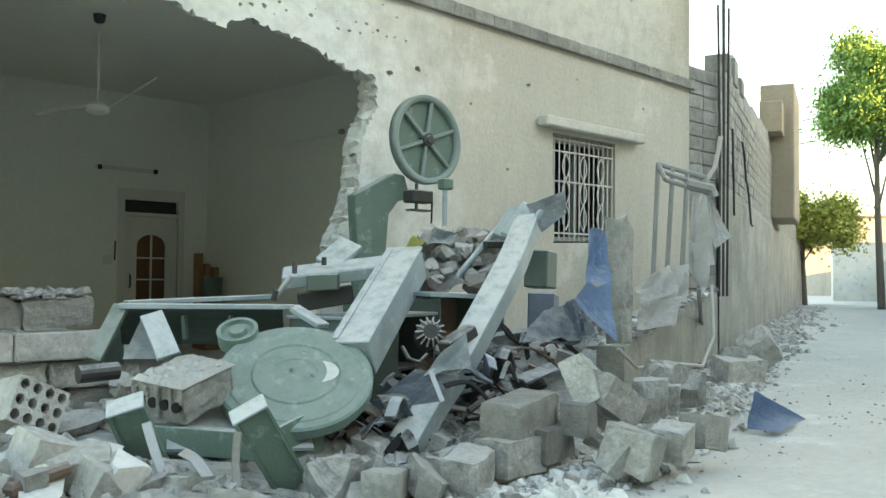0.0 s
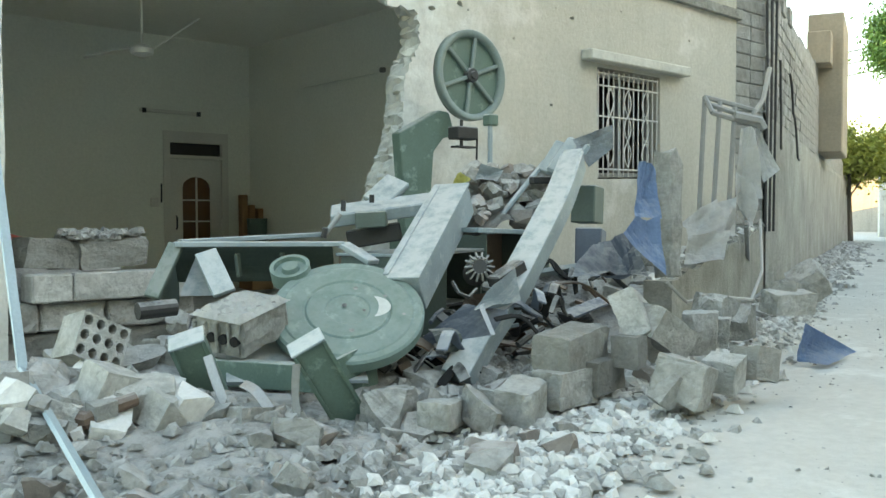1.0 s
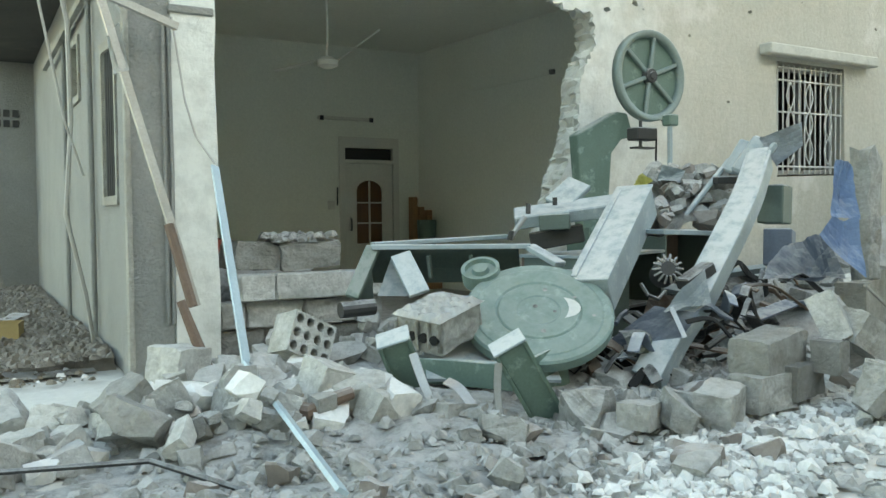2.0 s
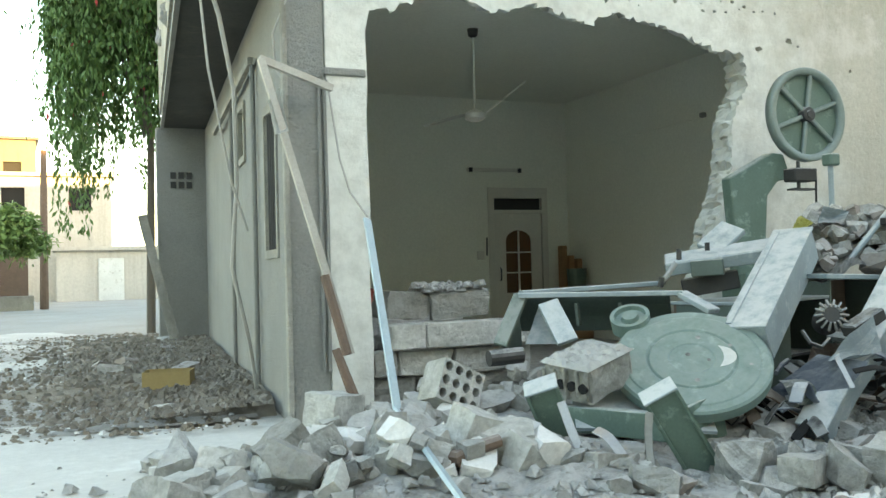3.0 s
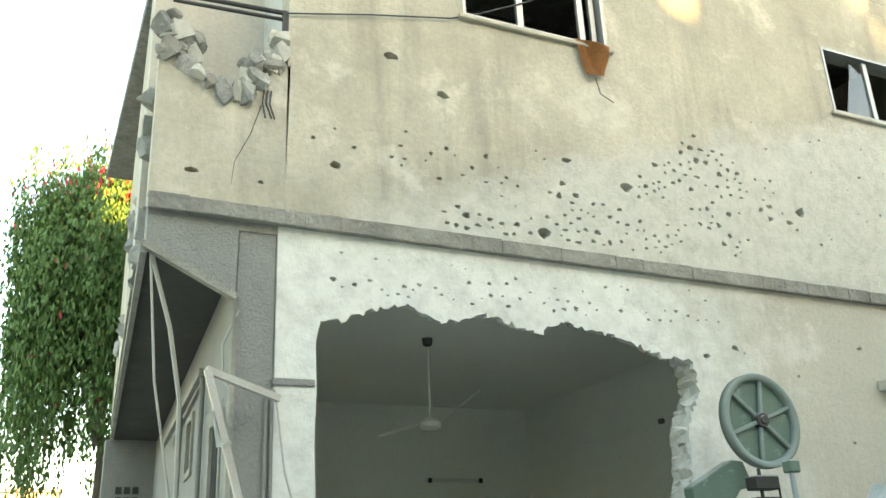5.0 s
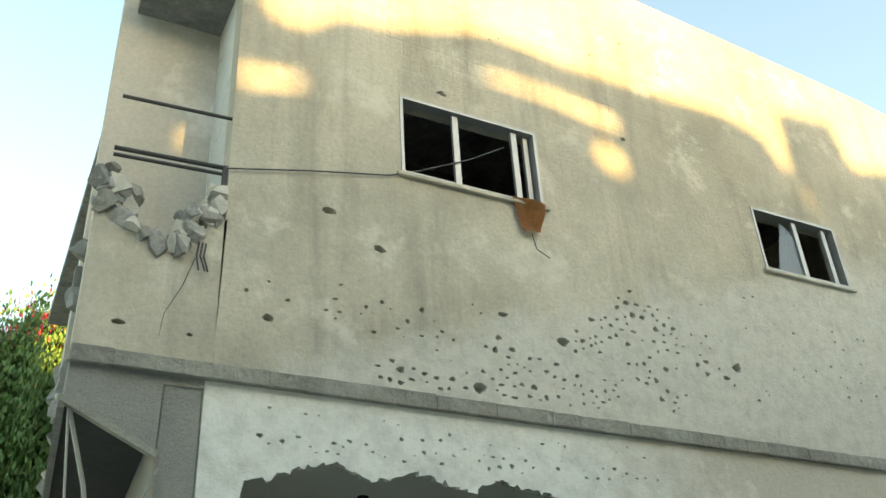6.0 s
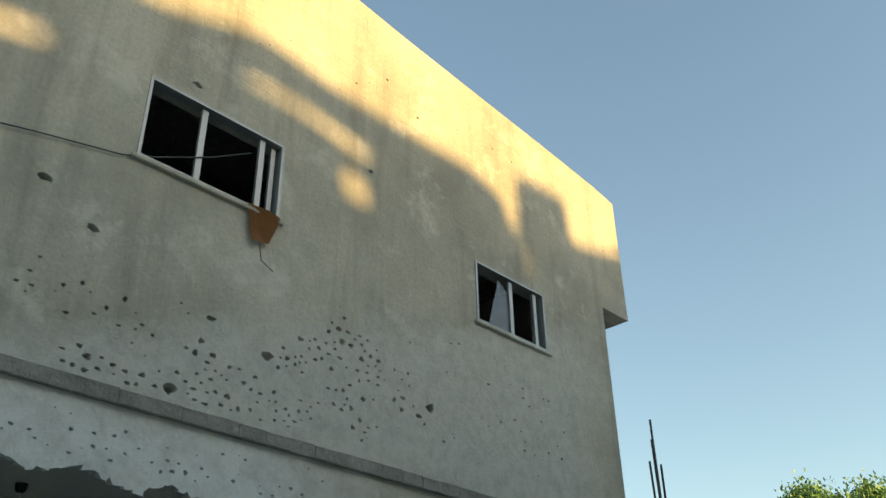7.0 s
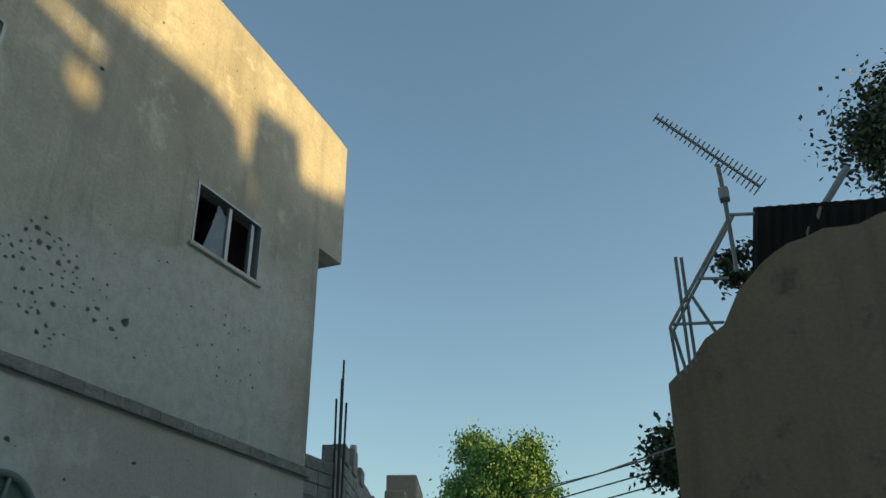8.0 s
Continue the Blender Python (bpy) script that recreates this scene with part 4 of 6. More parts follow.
box_beam("box_beam", "heavy grey-blue steel box beam slanting out of the wreck", Vector((2.08, -2.08, 0.63)), Vector((3.02, -1.55, 1.26)), 0.26, 0.26, (-0.45, -0.2, 0.8))
t2 = thing("box_beam", (2.23, -2.58, 0.05), "long bent grey-blue steel beam leaning up over the rubble", "steel beam")
run = [Vector(p) for p in ((2.17, -2.52, 0.12), (2.44, -2.46, 0.36), (2.72, -2.41, 0.58), (3.02, -2.32, 0.82), (3.31, -2.23, 1.06), (3.59, -2.12, 1.27), (3.84, -1.99, 1.45), (4.05, -1.87, 1.58))]
part("web", swept(run, 0.15, 0.20, (-0.75, -0.35, 0.5)), MACHINE, t2)
part("flange", swept([p + Vector((-0.075, -0.035, 0.05)) for p in run], 0.19, 0.022, (-0.75, -0.35, 0.5)), MACHINE, t2, "paler dusty top flange")
part("bent_end", beamed((3.95, -1.77, 1.45), (4.16, -1.84, 1.73), 0.22, 0.10, (-0.6, -0.4, 0.6), 0.02), MACHINE, t2)
part("end_lug", beamed((3.95, -1.62, 1.49), (4.12, -1.67, 1.74), 0.10, 0.05, (-0.6, -0.4, 0.6), 0.01), MACHINE, t2)
part("end_plate", bent_sheet([(4.03, -1.86, 1.75), (4.26, -2.08, 1.86), (4.23, -2.12, 1.68), (4.09, -1.98, 1.52)], 0.05, 11), PERF, t2, "perforated torn end plate")
part("cross_plate", beamed((2.87, -1.77, 1.03), (3.59, -1.87, 1.00), 0.45, 0.035, (0, 0, 1), 0.004), MACHINE, t2)
part("lower_plate", bent_sheet([(2.05, -2.30, 0.37), (2.32, -2.41, 0.57), (2.49, -2.63, 0.53), (2.17, -2.52, 0.14)], 0.02, 13), HOOD, t2, "flat grey-blue plate")

# ---- motor and torn cone of sheet ----
mo = thing("electric_motor", (2.55, -2.30, 0.69), "dusty finned electric motor half buried in the wreck", "motor")
mp = Vector((2.55, -2.30, 0.79))
mm = facing(mp, (-0.55, -0.75, 0.25))
part("body", lathe([(0, 0.03), (0.05, 0.03), (0.075, 0.0), (0.085, -0.03), (0.085, -0.22), (0, -0.22)], mm, 24), DARK, mo)
for i in range(14):
    a = 2 * math.pi * i / 14
    part("fin", beamed(mm @ Vector((0.05 * math.cos(a), 0.05 * math.sin(a), 0.034)), mm @ Vector((0.095 * math.cos(a), 0.095 * math.sin(a), 0.0)), 0.012, 0.03, mm.to_3x3() @ Vector((0, 0, 1))), GREYMETAL, mo)
part("bracket", beamed((2.58, -2.40, 0.69), (2.83, -2.41, 0.80), 0.12, 0.08, (0, 0, 1), 0.01), DARK, mo)
part("cable", tubed([(2.28, -2.33, 0.71), (2.28, -2.39, 0.64), (2.36, -2.40, 0.61), (2.43, -2.40, 0.66)], 0.012, 6), DARK, mo)
sh = solid("torn_sheet", bent_sheet([(2.31, -2.49, 0.55), (2.69, -2.49, 0.80), (2.64, -2.59, 0.59), (2.34, -2.59, 0.56)], 0.05, 17), MACHINE, "torn cone of grey-blue sheet metal", "sheet metal")
solid("metal_strip", beamed((2.31, -2.56, 0.57), (2.29, -2.69, 0.40), 0.03, 0.006, (-0.5, -0.7, 0.2)), ALU, "bright strip hanging from the wreck", "metal strip")

# ---- blue sheets, cloth and the broken post ----
solid("blue_scrap", bent_sheet([(3.61, -2.81, 1.51), (3.74, -2.86, 1.47), (3.68, -2.96, 1.11), (3.49, -2.86, 1.12)], 0.10, 21), BLUE, "curved blue painted metal panel leaning on the post", "metal panel")
solid("blue_scrap", bent_sheet([(3.50, -2.86, 1.12), (3.62, -2.97, 1.11), (3.56, -3.07, 0.72), (3.35, -2.87, 1.01)], 0.07, 23), BLUE, "bright blue crumpled metal panel below the first", "metal panel")
solid("dark_hood", bent_sheet([(3.71, -2.39, 0.93), (3.81, -2.61, 0.99), (3.55, -2.93, 0.73), (3.16, -2.58, 0.71)], 0.12, 25), HOOD, "dark blue-grey crumpled machine hood on the blocks", "machine hood")
st = thing("broken_post", (3.98, -2.78, 0.70), "stump of a rough concrete post on the low wall", "post")
bm = bmesh.new()
prev = None
for k in range(9):
    c = Vector((3.99, -2.79, 0.70)) + Vector((0, 0, 0.112 * k))
    ring = [bm.verts.new(c + Vector((sx * 0.068 * rng.uniform(0.7, 1.2), sy * 0.075 * rng.uniform(0.7, 1.2), rng.uniform(-0.03, 0.03)))) for sx, sy in ((-1, -1), (0, -1.15), (1, -1), (1.1, 0), (1, 1), (0, 1.1), (-1, 1), (-1.1, 0))]
    if prev:
        for i in range(8):
            bm.faces.new((prev[i], prev[(i + 1) % 8], ring[(i + 1) % 8], ring[i]))
    else:
        bm.faces.new(ring[::-1])
    prev = ring
bm.faces.new(prev)
part("shaft", bm, PALEBLOCK, st)
solid("yellow_rag", bent_sheet([(3.16, -1.34, 1.37), (3.26, -1.36, 1.48), (3.29, -1.45, 1.42), (3.18, -1.42, 1.35)], 0.05, 31), YELLOW, "crumpled yellow rag on the debris", "rag")
solid("blue_street_sheet", bent_sheet([(4.63, -3.52, 0.36), (5.66, -3.46, 0.03), (4.86, -3.60, 0.03), (4.82, -3.37, 0.04)], 0.06, 33), BLUE, "torn blue metal sheet lying on the street", "metal sheet")

# ---- debris heap between the two beams ----
def stone(name, p, size, turn, mat, label, category, group="", seed=0, rough=0.5, cuts=6):
    r = random.Random(seed)
    ob = link(name, lump(size, r, rough, cuts), mat)
    ob.matrix_world = pose(*p, *turn)
    return tagged(ob, label, category, group)


hb = bmesh.new()
N = 20
hc = [Vector((3.02, -1.63, 1.08)), Vector((3.72, -1.72, 1.05)), Vector((4.46, -1.42, 1.54)), Vector((3.71, -1.02, 1.53))]
g = []
for i in range(N + 1):
    row = []
    for j in range(N + 1):
        u, v = i / N, j / N
        p = (hc[0] * (1 - u) + hc[1] * u) * (1 - v) + (hc[3] * (1 - u) + hc[2] * u) * v
        row.append(hb.verts.new(p + Vector((0, 0, 0.10 * noise.noise(p * 3.0) + 0.05 * noise.noise(p * 9.0) - 0.04))))
    g.append(row)
for i in range(N):
    for j in range(N):
        hb.faces.new((g[i][j], g[i + 1][j], g[i + 1][j + 1], g[i][j + 1]))
bmesh.ops.solidify(hb, geom=hb.faces[:], thickness=0.35)
solid("debris_heap", hb, CONCRETE, "heap of broken stone and metal scraps in the wreck", "rubble", kind="stuff")
for k in range(46):
    u, v = rng.random(), rng.random()
    p = (hc[0] * (1 - u) + hc[1] * u) * (1 - v) + (hc[3] * (1 - u) + hc[2] * u) * v + Vector((0, 0, 0.04))
    sz = rng.uniform(0.05, 0.14)
    stone("debris_stone", p, (sz * 1.5, sz, sz * 0.8), (rng.uniform(-40, 40), rng.uniform(-40, 40), rng.uniform(0, 180)), rng.choice((CONCRETE, CONCRETE, BROWNSTONE)), "small broken stone in the debris heap", "stone", "debris heap stones", seed=k)
solid("scrap_pipe", tubed([(3.45, -1.61, 1.12), (4.03, -1.57, 1.59)], 0.022, 8), MACHINE, "thin grey pipe lying across the debris", "pipe")
solid("scrap_bar", beamed((3.79, -1.63, 1.42), (4.11, -1.65, 1.43), 0.06, 0.06, (0, 0, 1), 0.008), DARK, "rusty bar stub on the debris", "bar")
solid("scrap_sheet", bent_sheet([(3.38, -1.40, 1.42), (3.49, -1.35, 1.55), (3.70, -1.41, 1.51), (3.58, -1.45, 1.41)], 0.04, 41), MACHINE, "crumpled grey scrap of sheet on the debris", "sheet metal")
solid("scrap_box", boxed((-0.14, -0.1, 0), (0.14, 0.1, 0.28), pose(*(3.89, -2.16, 0.75), 0, 6, 30), 0.01), HOOD, "dented grey steel box in the wreck", "box")
solid("scrap_box", boxed((-0.12, -0.1, 0), (0.12, 0.1, 0.3), pose(*(4.12, -1.94, 1.07), 0, 4, 20), 0.01), DARKGREEN, "dented grey steel box in the wreck", "box")

# ---- dark filler bodies for the shaded machine insides in the wreck ----
def cabinet(at, rz, size, label):
    c = thing("dark_filler", at, label, "cabinet", rz=rz)
    m = pose(*at, 0, 0, rz)
    w, d, h = size
    part("back", boxed((0, d - 0.02, 0), (w, d, h), m), RUST, c)
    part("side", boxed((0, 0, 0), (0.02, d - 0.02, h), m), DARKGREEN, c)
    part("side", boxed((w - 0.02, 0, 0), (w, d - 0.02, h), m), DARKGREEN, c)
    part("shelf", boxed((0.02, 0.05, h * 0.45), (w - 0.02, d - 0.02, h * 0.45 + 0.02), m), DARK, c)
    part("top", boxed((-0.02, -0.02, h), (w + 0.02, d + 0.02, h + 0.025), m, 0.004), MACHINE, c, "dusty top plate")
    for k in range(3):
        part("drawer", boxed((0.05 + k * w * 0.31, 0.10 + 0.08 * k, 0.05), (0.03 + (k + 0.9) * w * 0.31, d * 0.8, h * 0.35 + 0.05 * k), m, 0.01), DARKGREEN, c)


# cabinet-shaped bodies, added to darken the gaps between the beams
cabinet((2.55, -1.55, 0.05), 20, (1.25, 0.6, 0.78), "dark green filler body for the shaded machine insides under the beams")
cabinet((3.95, -0.95, 0.05), 16, (1.3, 0.55, 0.92), "dark green filler body for the shaded machine insides under the debris heap")
# scrap, mostly dark, which also darkens the shaded gaps
for k in range(64):
    s, d = rng.uniform(-9.3, -5.6), rng.uniform(0.55, 1.45)
    x, y = 10.6 + s * math.cos(STREET) - d * math.sin(STREET), s * math.sin(STREET) + d * math.cos(STREET)
    z = mound(x, y) + rng.uniform(0.02, 0.30)
    a, L = rng.uniform(0, 6.28), rng.uniform(0.12, 0.55)
    e = Vector((math.cos(a), math.sin(a), rng.uniform(-0.5, 0.5))).normalized() * L
    mat = rng.choice((DARK, DARK, DARKGREEN, RUST, MACHINE, HOOD))
    p = Vector((x, y, z))
    if (p - Vector((1.65, -2.0, 0.55))).length < 0.75:
        continue
    if k % 3 == 0:
        solid("scrap_pipe", tubed([p - e / 2, p + Vector((0, 0, rng.uniform(-0.04, 0.05))), p + e / 2], rng.uniform(0.01, 0.035), 7), mat, "bent length of pipe in the wreck", "pipe", "scrap in the wreck")
    elif k % 3 == 1:
        solid("scrap_bar", beamed(p - e / 2, p + e / 2, rng.uniform(0.03, 0.14), rng.uniform(0.01, 0.05), (rng.uniform(-0.5, 0.5), rng.uniform(-0.5, 0.5), 1), 0.003), mat, "steel bar broken off the machines", "bar", "scrap in the wreck")
    else:
        f = e.orthogonal().normalized() * rng.uniform(0.08, 0.25)
        solid("scrap_sheet", bent_sheet([p - e / 2, p + e / 2, p + e / 2 + f, p - e / 2 + f], 0.05, 300 + k, 6), mat, "crumpled scrap of machine sheet", "sheet metal", "scrap in the wreck")


# dark torn rubber and sheet under the cover, also added to darken shaded voids
for k in range(34):
    c0, c1 = Vector((1.76, -2.37, 0.15)), Vector((2.16, -2.62, 0.21))
    if k >= 18:
        c0, c1 = Vector((2.55, -2.71, 0.45)), Vector((3.50, -2.61, 0.68))
    p = c0.lerp(c1, rng.random()) + Vector((rng.uniform(-0.06, 0.06), rng.uniform(-0.02, 0.35), rng.uniform(-0.08, 0.16)))
    a = rng.uniform(-0.6, 1.6)
    e = Vector((math.cos(a), math.sin(a) * 0.6, rng.uniform(-0.4, 0.3))) * rng.uniform(0.1, 0.22)
    solid("scrap_strip", swept([p - e, p + Vector((0, 0, 0.05 + 0.05 * rng.random())), p + e * 0.9, p + e * 1.5 - Vector((0, 0, 0.05))], rng.uniform(0.02, 0.09), 0.014, (rng.uniform(-0.9, 0.3), rng.uniform(-0.9, 0.3), 0.7)), rng.choice((DARK, DARK, RUST, HOOD, UNLIT)), "curled dark strip torn from the machines, also filling a shaded gap", "strip", "scrap in the wreck")


# ---- loose blocks and stones in front of the wreck ----
def hollow_brick(at, turn, size=(0.32, 0.22, 0.22), nx=4, nz=3):
    """A hollow clay-concrete block with open cells on one face."""
    t = thing("hollow_block", at, "pale hollow building block with rows of round cells", "block")
    m = pose(*at, *turn)
    L, D, H = size
    cells = []
    for i in range(nx):
        for j in range(nz):
            cx, cz = -L / 2 + L * (i + 0.5) / nx, -H / 2 + H * (j + 0.5) / nz
            rx, rz = L / nx * 0.36, H / nz * 0.36
            cells.append([(cx + rx * math.cos(math.pi / 4 * k), cz + rz * math.sin(math.pi / 4 * k)) for k in range(8)])
    bm = sheet_with_holes([(-L / 2, -H / 2), (L / 2, -H / 2), (L / 2, H / 2), (-L / 2, H / 2)], cells, lambda u, w, d: m @ Vector((u, -D / 2 + d, w)), D * 0.85)
    part("shell", bm, PALEBLOCK, t)
    part("back", boxed((-L / 2, D * 0.36, -H / 2), (L / 2, D / 2, H / 2), m), PALEBLOCK, t)
    return t


hollow_brick((0.33, -1.39, 0.40), (-14, 26, 6), (0.31, 0.22, 0.26))
hollow_brick((0.24, -2.13, 0.18), (60, 30, -10), (0.2, 0.16, 0.16), 2, 2)
hollow_brick((-1.00, -1.55, 0.03), (70, 10, 40), (0.34, 0.22, 0.2))
hollow_brick((-0.76, -1.92, 0.08), (15, 25, -50), (0.36, 0.24, 0.22))
hollow_brick((-0.29, -2.13, 0.14), (-10, 20, 15), (0.32, 0.22, 0.24), 3, 2)
BLOCKS = (
    ((2.45, -3.17, 0.36), (0.52, 0.24, 0.21), (2, -3, 14)), ((3.22, -3.12, 0.42), (0.58, 0.17, 0.32), (-30, 22, 18)), ((3.20, -3.30, 0.40), (0.36, 0.22, 0.20), (10, 30, -8)),
    ((2.78, -3.34, 0.32), (0.17, 0.17, 0.19), (0, 3, 15)), ((2.76, -3.73, 0.20), (0.32, 0.28, 0.24), (14, 10, 20)), ((3.11, -3.77, 0.21), (0.22, 0.2, 0.19), (4, -8, 12)),
    ((3.43, -3.79, 0.23), (0.24, 0.2, 0.2), (-4, 10, -4)), ((1.90, -3.29, 0.14), (0.28, 0.2, 0.19), (5, -8, 25)), ((2.30, -3.25, 0.16), (0.40, 0.2, 0.2), (0, 2, 8)),
    ((2.63, -3.21, 0.19), (0.40, 0.2, 0.2), (2, 0, 14)), ((1.41, -3.19, 0.13), (0.24, 0.17, 0.13), (0, 5, 30)), ((3.97, -3.19, 0.33), (0.4, 0.2, 0.2), (6, 4, 30)),
    ((5.68, -2.84, 0.46), (0.4, 0.2, 0.2), (0, 6, 20)), ((5.50, -2.95, 0.41), (0.4, 0.22, 0.18), (8, 0, -20)), ((-0.29, -0.85, 0.18), (0.30, 0.26, 0.34), (4, 6, 35)),
    ((-0.15, -2.22, 0.16), (0.34, 0.22, 0.22), (20, 12, 60)), ((-0.79, -1.85, 0.04), (0.36, 0.24, 0.2), (-16, 10, 20)), ((-1.06, -1.57, 0.02), (0.34, 0.22, 0.18), (-24, 6, -30)),
    ((0.10, -2.24, 0.27), (0.26, 0.22, 0.24), (10, 20, 10)), ((0.63, -2.63, 0.10), (0.3, 0.17, 0.17), (-6, 12, 20)))
for k, (p, size, turn) in enumerate(BLOCKS):
    stone("concrete_block", (p[0], p[1], max(p[2], size[2] * 0.45)), size, turn, WHITEBLOCK if p[0] < 0.2 else PALEBLOCK if k % 3 else BLOCK, "chipped pale concrete block tumbled from the wall", "block", "tumbled blocks", seed=50 + k, rough=0.075, cuts=4)
for k, (p, s) in enumerate((((1.27, -2.99, 0.14), 0.24), ((1.63, -3.25, 0.13), 0.22), ((0.29, -2.05, 0.23), 0.2), ((-0.07, -1.72, 0.21), 0.24), ((2.61, -3.72, 0.17), 0.16), ((4.14, -3.07, 0.37), 0.3), ((4.26, -3.18, 0.34), 0.26), ((3.63, -3.29, 0.35), 0.24), ((-0.39, -2.19, 0.03), 0.2), ((-1.33, -1.41, 0.03), 0.24), ((-0.57, -2.21, 0.03), 0.18), ((6.21, -2.78, 0.53), 0.3))):
    stone("rubble_stone", (p[0], p[1], max(p[2], s * 0.4)), (s * 1.15, s, s * 0.9), (20 * k, 13 * k, 37 * k), CONCRETE, "broken lump of pale concrete", "stone", "rubble along the wall", seed=90 + k, rough=0.6)
# broken slab lying against the cover
sl = thing("broken_slab", (0.88, -2.03, 0.44), "broken ribbed concrete slab with white dust on top", "slab")
m = frame_of(Vector((0.84, -1.96, 0.48)), Vector((1.26, -1.81, 0.58)), (-0.25, -0.2, 0.9))
bm = bmesh.new()
box(bm, (-0.02, -0.17, -0.13), (0.40, 0.17, 0.10), m, 0.02)
bmesh.ops.subdivide_edges(bm, edges=bm.edges[:], cuts=2, use_grid_fill=True)
for v in bm.verts:
    v.co += Vector((rng.uniform(-1, 1), rng.uniform(-1, 1), rng.uniform(-1, 1))) * 0.012
part("body", bm, PALEBLOCK, sl)
for k in range(4):
    y = -0.125 + 0.083 * k
    # solid near-black plugs paint the shade in the slab's cells
    part("cell", tubed([m @ Vector((-0.04, y, -0.03)), m @ Vector((0.02, y, -0.03))], 0.030, 9), UNLIT, sl, "near-black plug in place of an open shaded cell at the broken end")
    part("rib", boxed((-0.03 - 0.03 * rng.random(), y + 0.03, -0.12 + 0.05 * rng.random()), (0.0, y + 0.052, 0.05 + 0.05 * rng.random()), m, 0.008), PALEBLOCK, sl)
bm = bmesh.new()
g = [[bm.verts.new(m @ Vector((-0.05 + 0.46 * i / 14, -0.19 + 0.37 * j / 10, 0.09 + (0.022 + 0.03 * noise.noise(Vector((i * 0.7, j * 0.7, 2)))) * (0 < i < 14) * (0 < j < 10)))) for j in range(11)] for i in range(15)]
for i in range(14):
    for j in range(10):
        bm.faces.new((g[i][j], g[i + 1][j], g[i + 1][j + 1], g[i][j + 1]))
bmesh.ops.solidify(bm, geom=bm.faces[:], thickness=0.02)
part("crust", bm, CHIPS, sl, "white crust of plaster dust")

# flat bars, strips and blocks tumbled against the toppled machine
solid("flat_bar", beamed((0.44, -2.19, 0.26), (0.47, -2.49, 0.07), 0.10, 0.014, (-0.5, -0.5, 0.6), 0.003), MACHINE, "grey-blue flat bar stuck in the rubble", "bar")
solid("metal_strip", swept([Vector(p) for p in ((0.56, -2.35, 0.42), (0.57, -2.44, 0.27), (0.60, -2.57, 0.07))], 0.05, 0.006, (-0.5, -0.7, 0.2)), ALU, "bright bent strip leaning on the machine leg", "metal strip")
solid("metal_strip", swept([Vector(p) for p in ((0.82, -2.78, 0.40), (0.81, -2.78, 0.25), (0.80, -2.83, 0.07))], 0.04, 0.006, (-0.5, -0.7, 0.2)), GREYMETAL, "thin grey strip hanging beside the machine leg", "metal strip")
solid("metal_strip", swept([Vector(p) for p in ((0.68, -2.49, 0.28), (0.71, -2.57, 0.25), (0.74, -2.66, 0.16))], 0.06, 0.006, (-0.3, -0.4, 0.8)), ALU, "curled bright strip lying on the rubble", "metal strip")
solid("bent_hose", tubed([(-0.24, -2.29, 0.17), (-0.13, -2.32, 0.20), (-0.08, -2.45, 0.20), (-0.01, -2.45, 0.24), (0.14, -2.45, 0.27)], [0.05, 0.045, 0.045, 0.04, 0.035], 10), RUST, "crushed brown hose lying in the rubble", "hose")
stone("concrete_block", (0.75, -2.48, 0.10), (0.40, 0.22, 0.18), (6, 4, -38), PALEBLOCK, "ribbed pale concrete block below the machine rail", "block", "tumbled blocks", seed=760, rough=0.12, cuts=5)
for k in range(34):
    x, y, sz = rng.uniform(-0.55, 0.55), rng.uniform(-2.5, -1.2), rng.uniform(0.06, 0.19)
    stone("wall_fragment", (x, y, max(0.0, mound(x, y)) + sz * 0.35), (sz * rng.uniform(1, 1.7), sz, sz * rng.uniform(0.5, 1)), (rng.uniform(-35, 35), rng.uniform(-35, 35), rng.uniform(0, 180)), rng.choice((WHITEBLOCK, WHITEBLOCK, CHIPS, PALEBLOCK)), "broken piece of whitewashed wall", "fragment", "rubble beside the opening", seed=1500 + k, rough=0.5)

for k in range(70):
    x, y, sz = rng.uniform(-1.5, 0.25), rng.uniform(-2.5, -0.9), min(0.24, 0.06 + abs(rng.gauss(0, 0.07)))
    lift = 0.16 * rng.random() * max(0.0, 1 - abs(x + 0.3) / 1.2)
    stone("wall_fragment", (x, y, max(0.0, mound(x, y)) + lift + sz * 0.3), (sz * rng.uniform(1, 1.6), sz, sz * rng.uniform(0.6, 1)), (rng.uniform(-35, 35), rng.uniform(-35, 35), rng.uniform(0, 180)), rng.choice((WHITEBLOCK, PALEBLOCK, CHIPS, BLOCK)), "broken piece of whitewashed wall", "fragment", "rubble beside the opening", seed=1600 + k, rough=0.45)

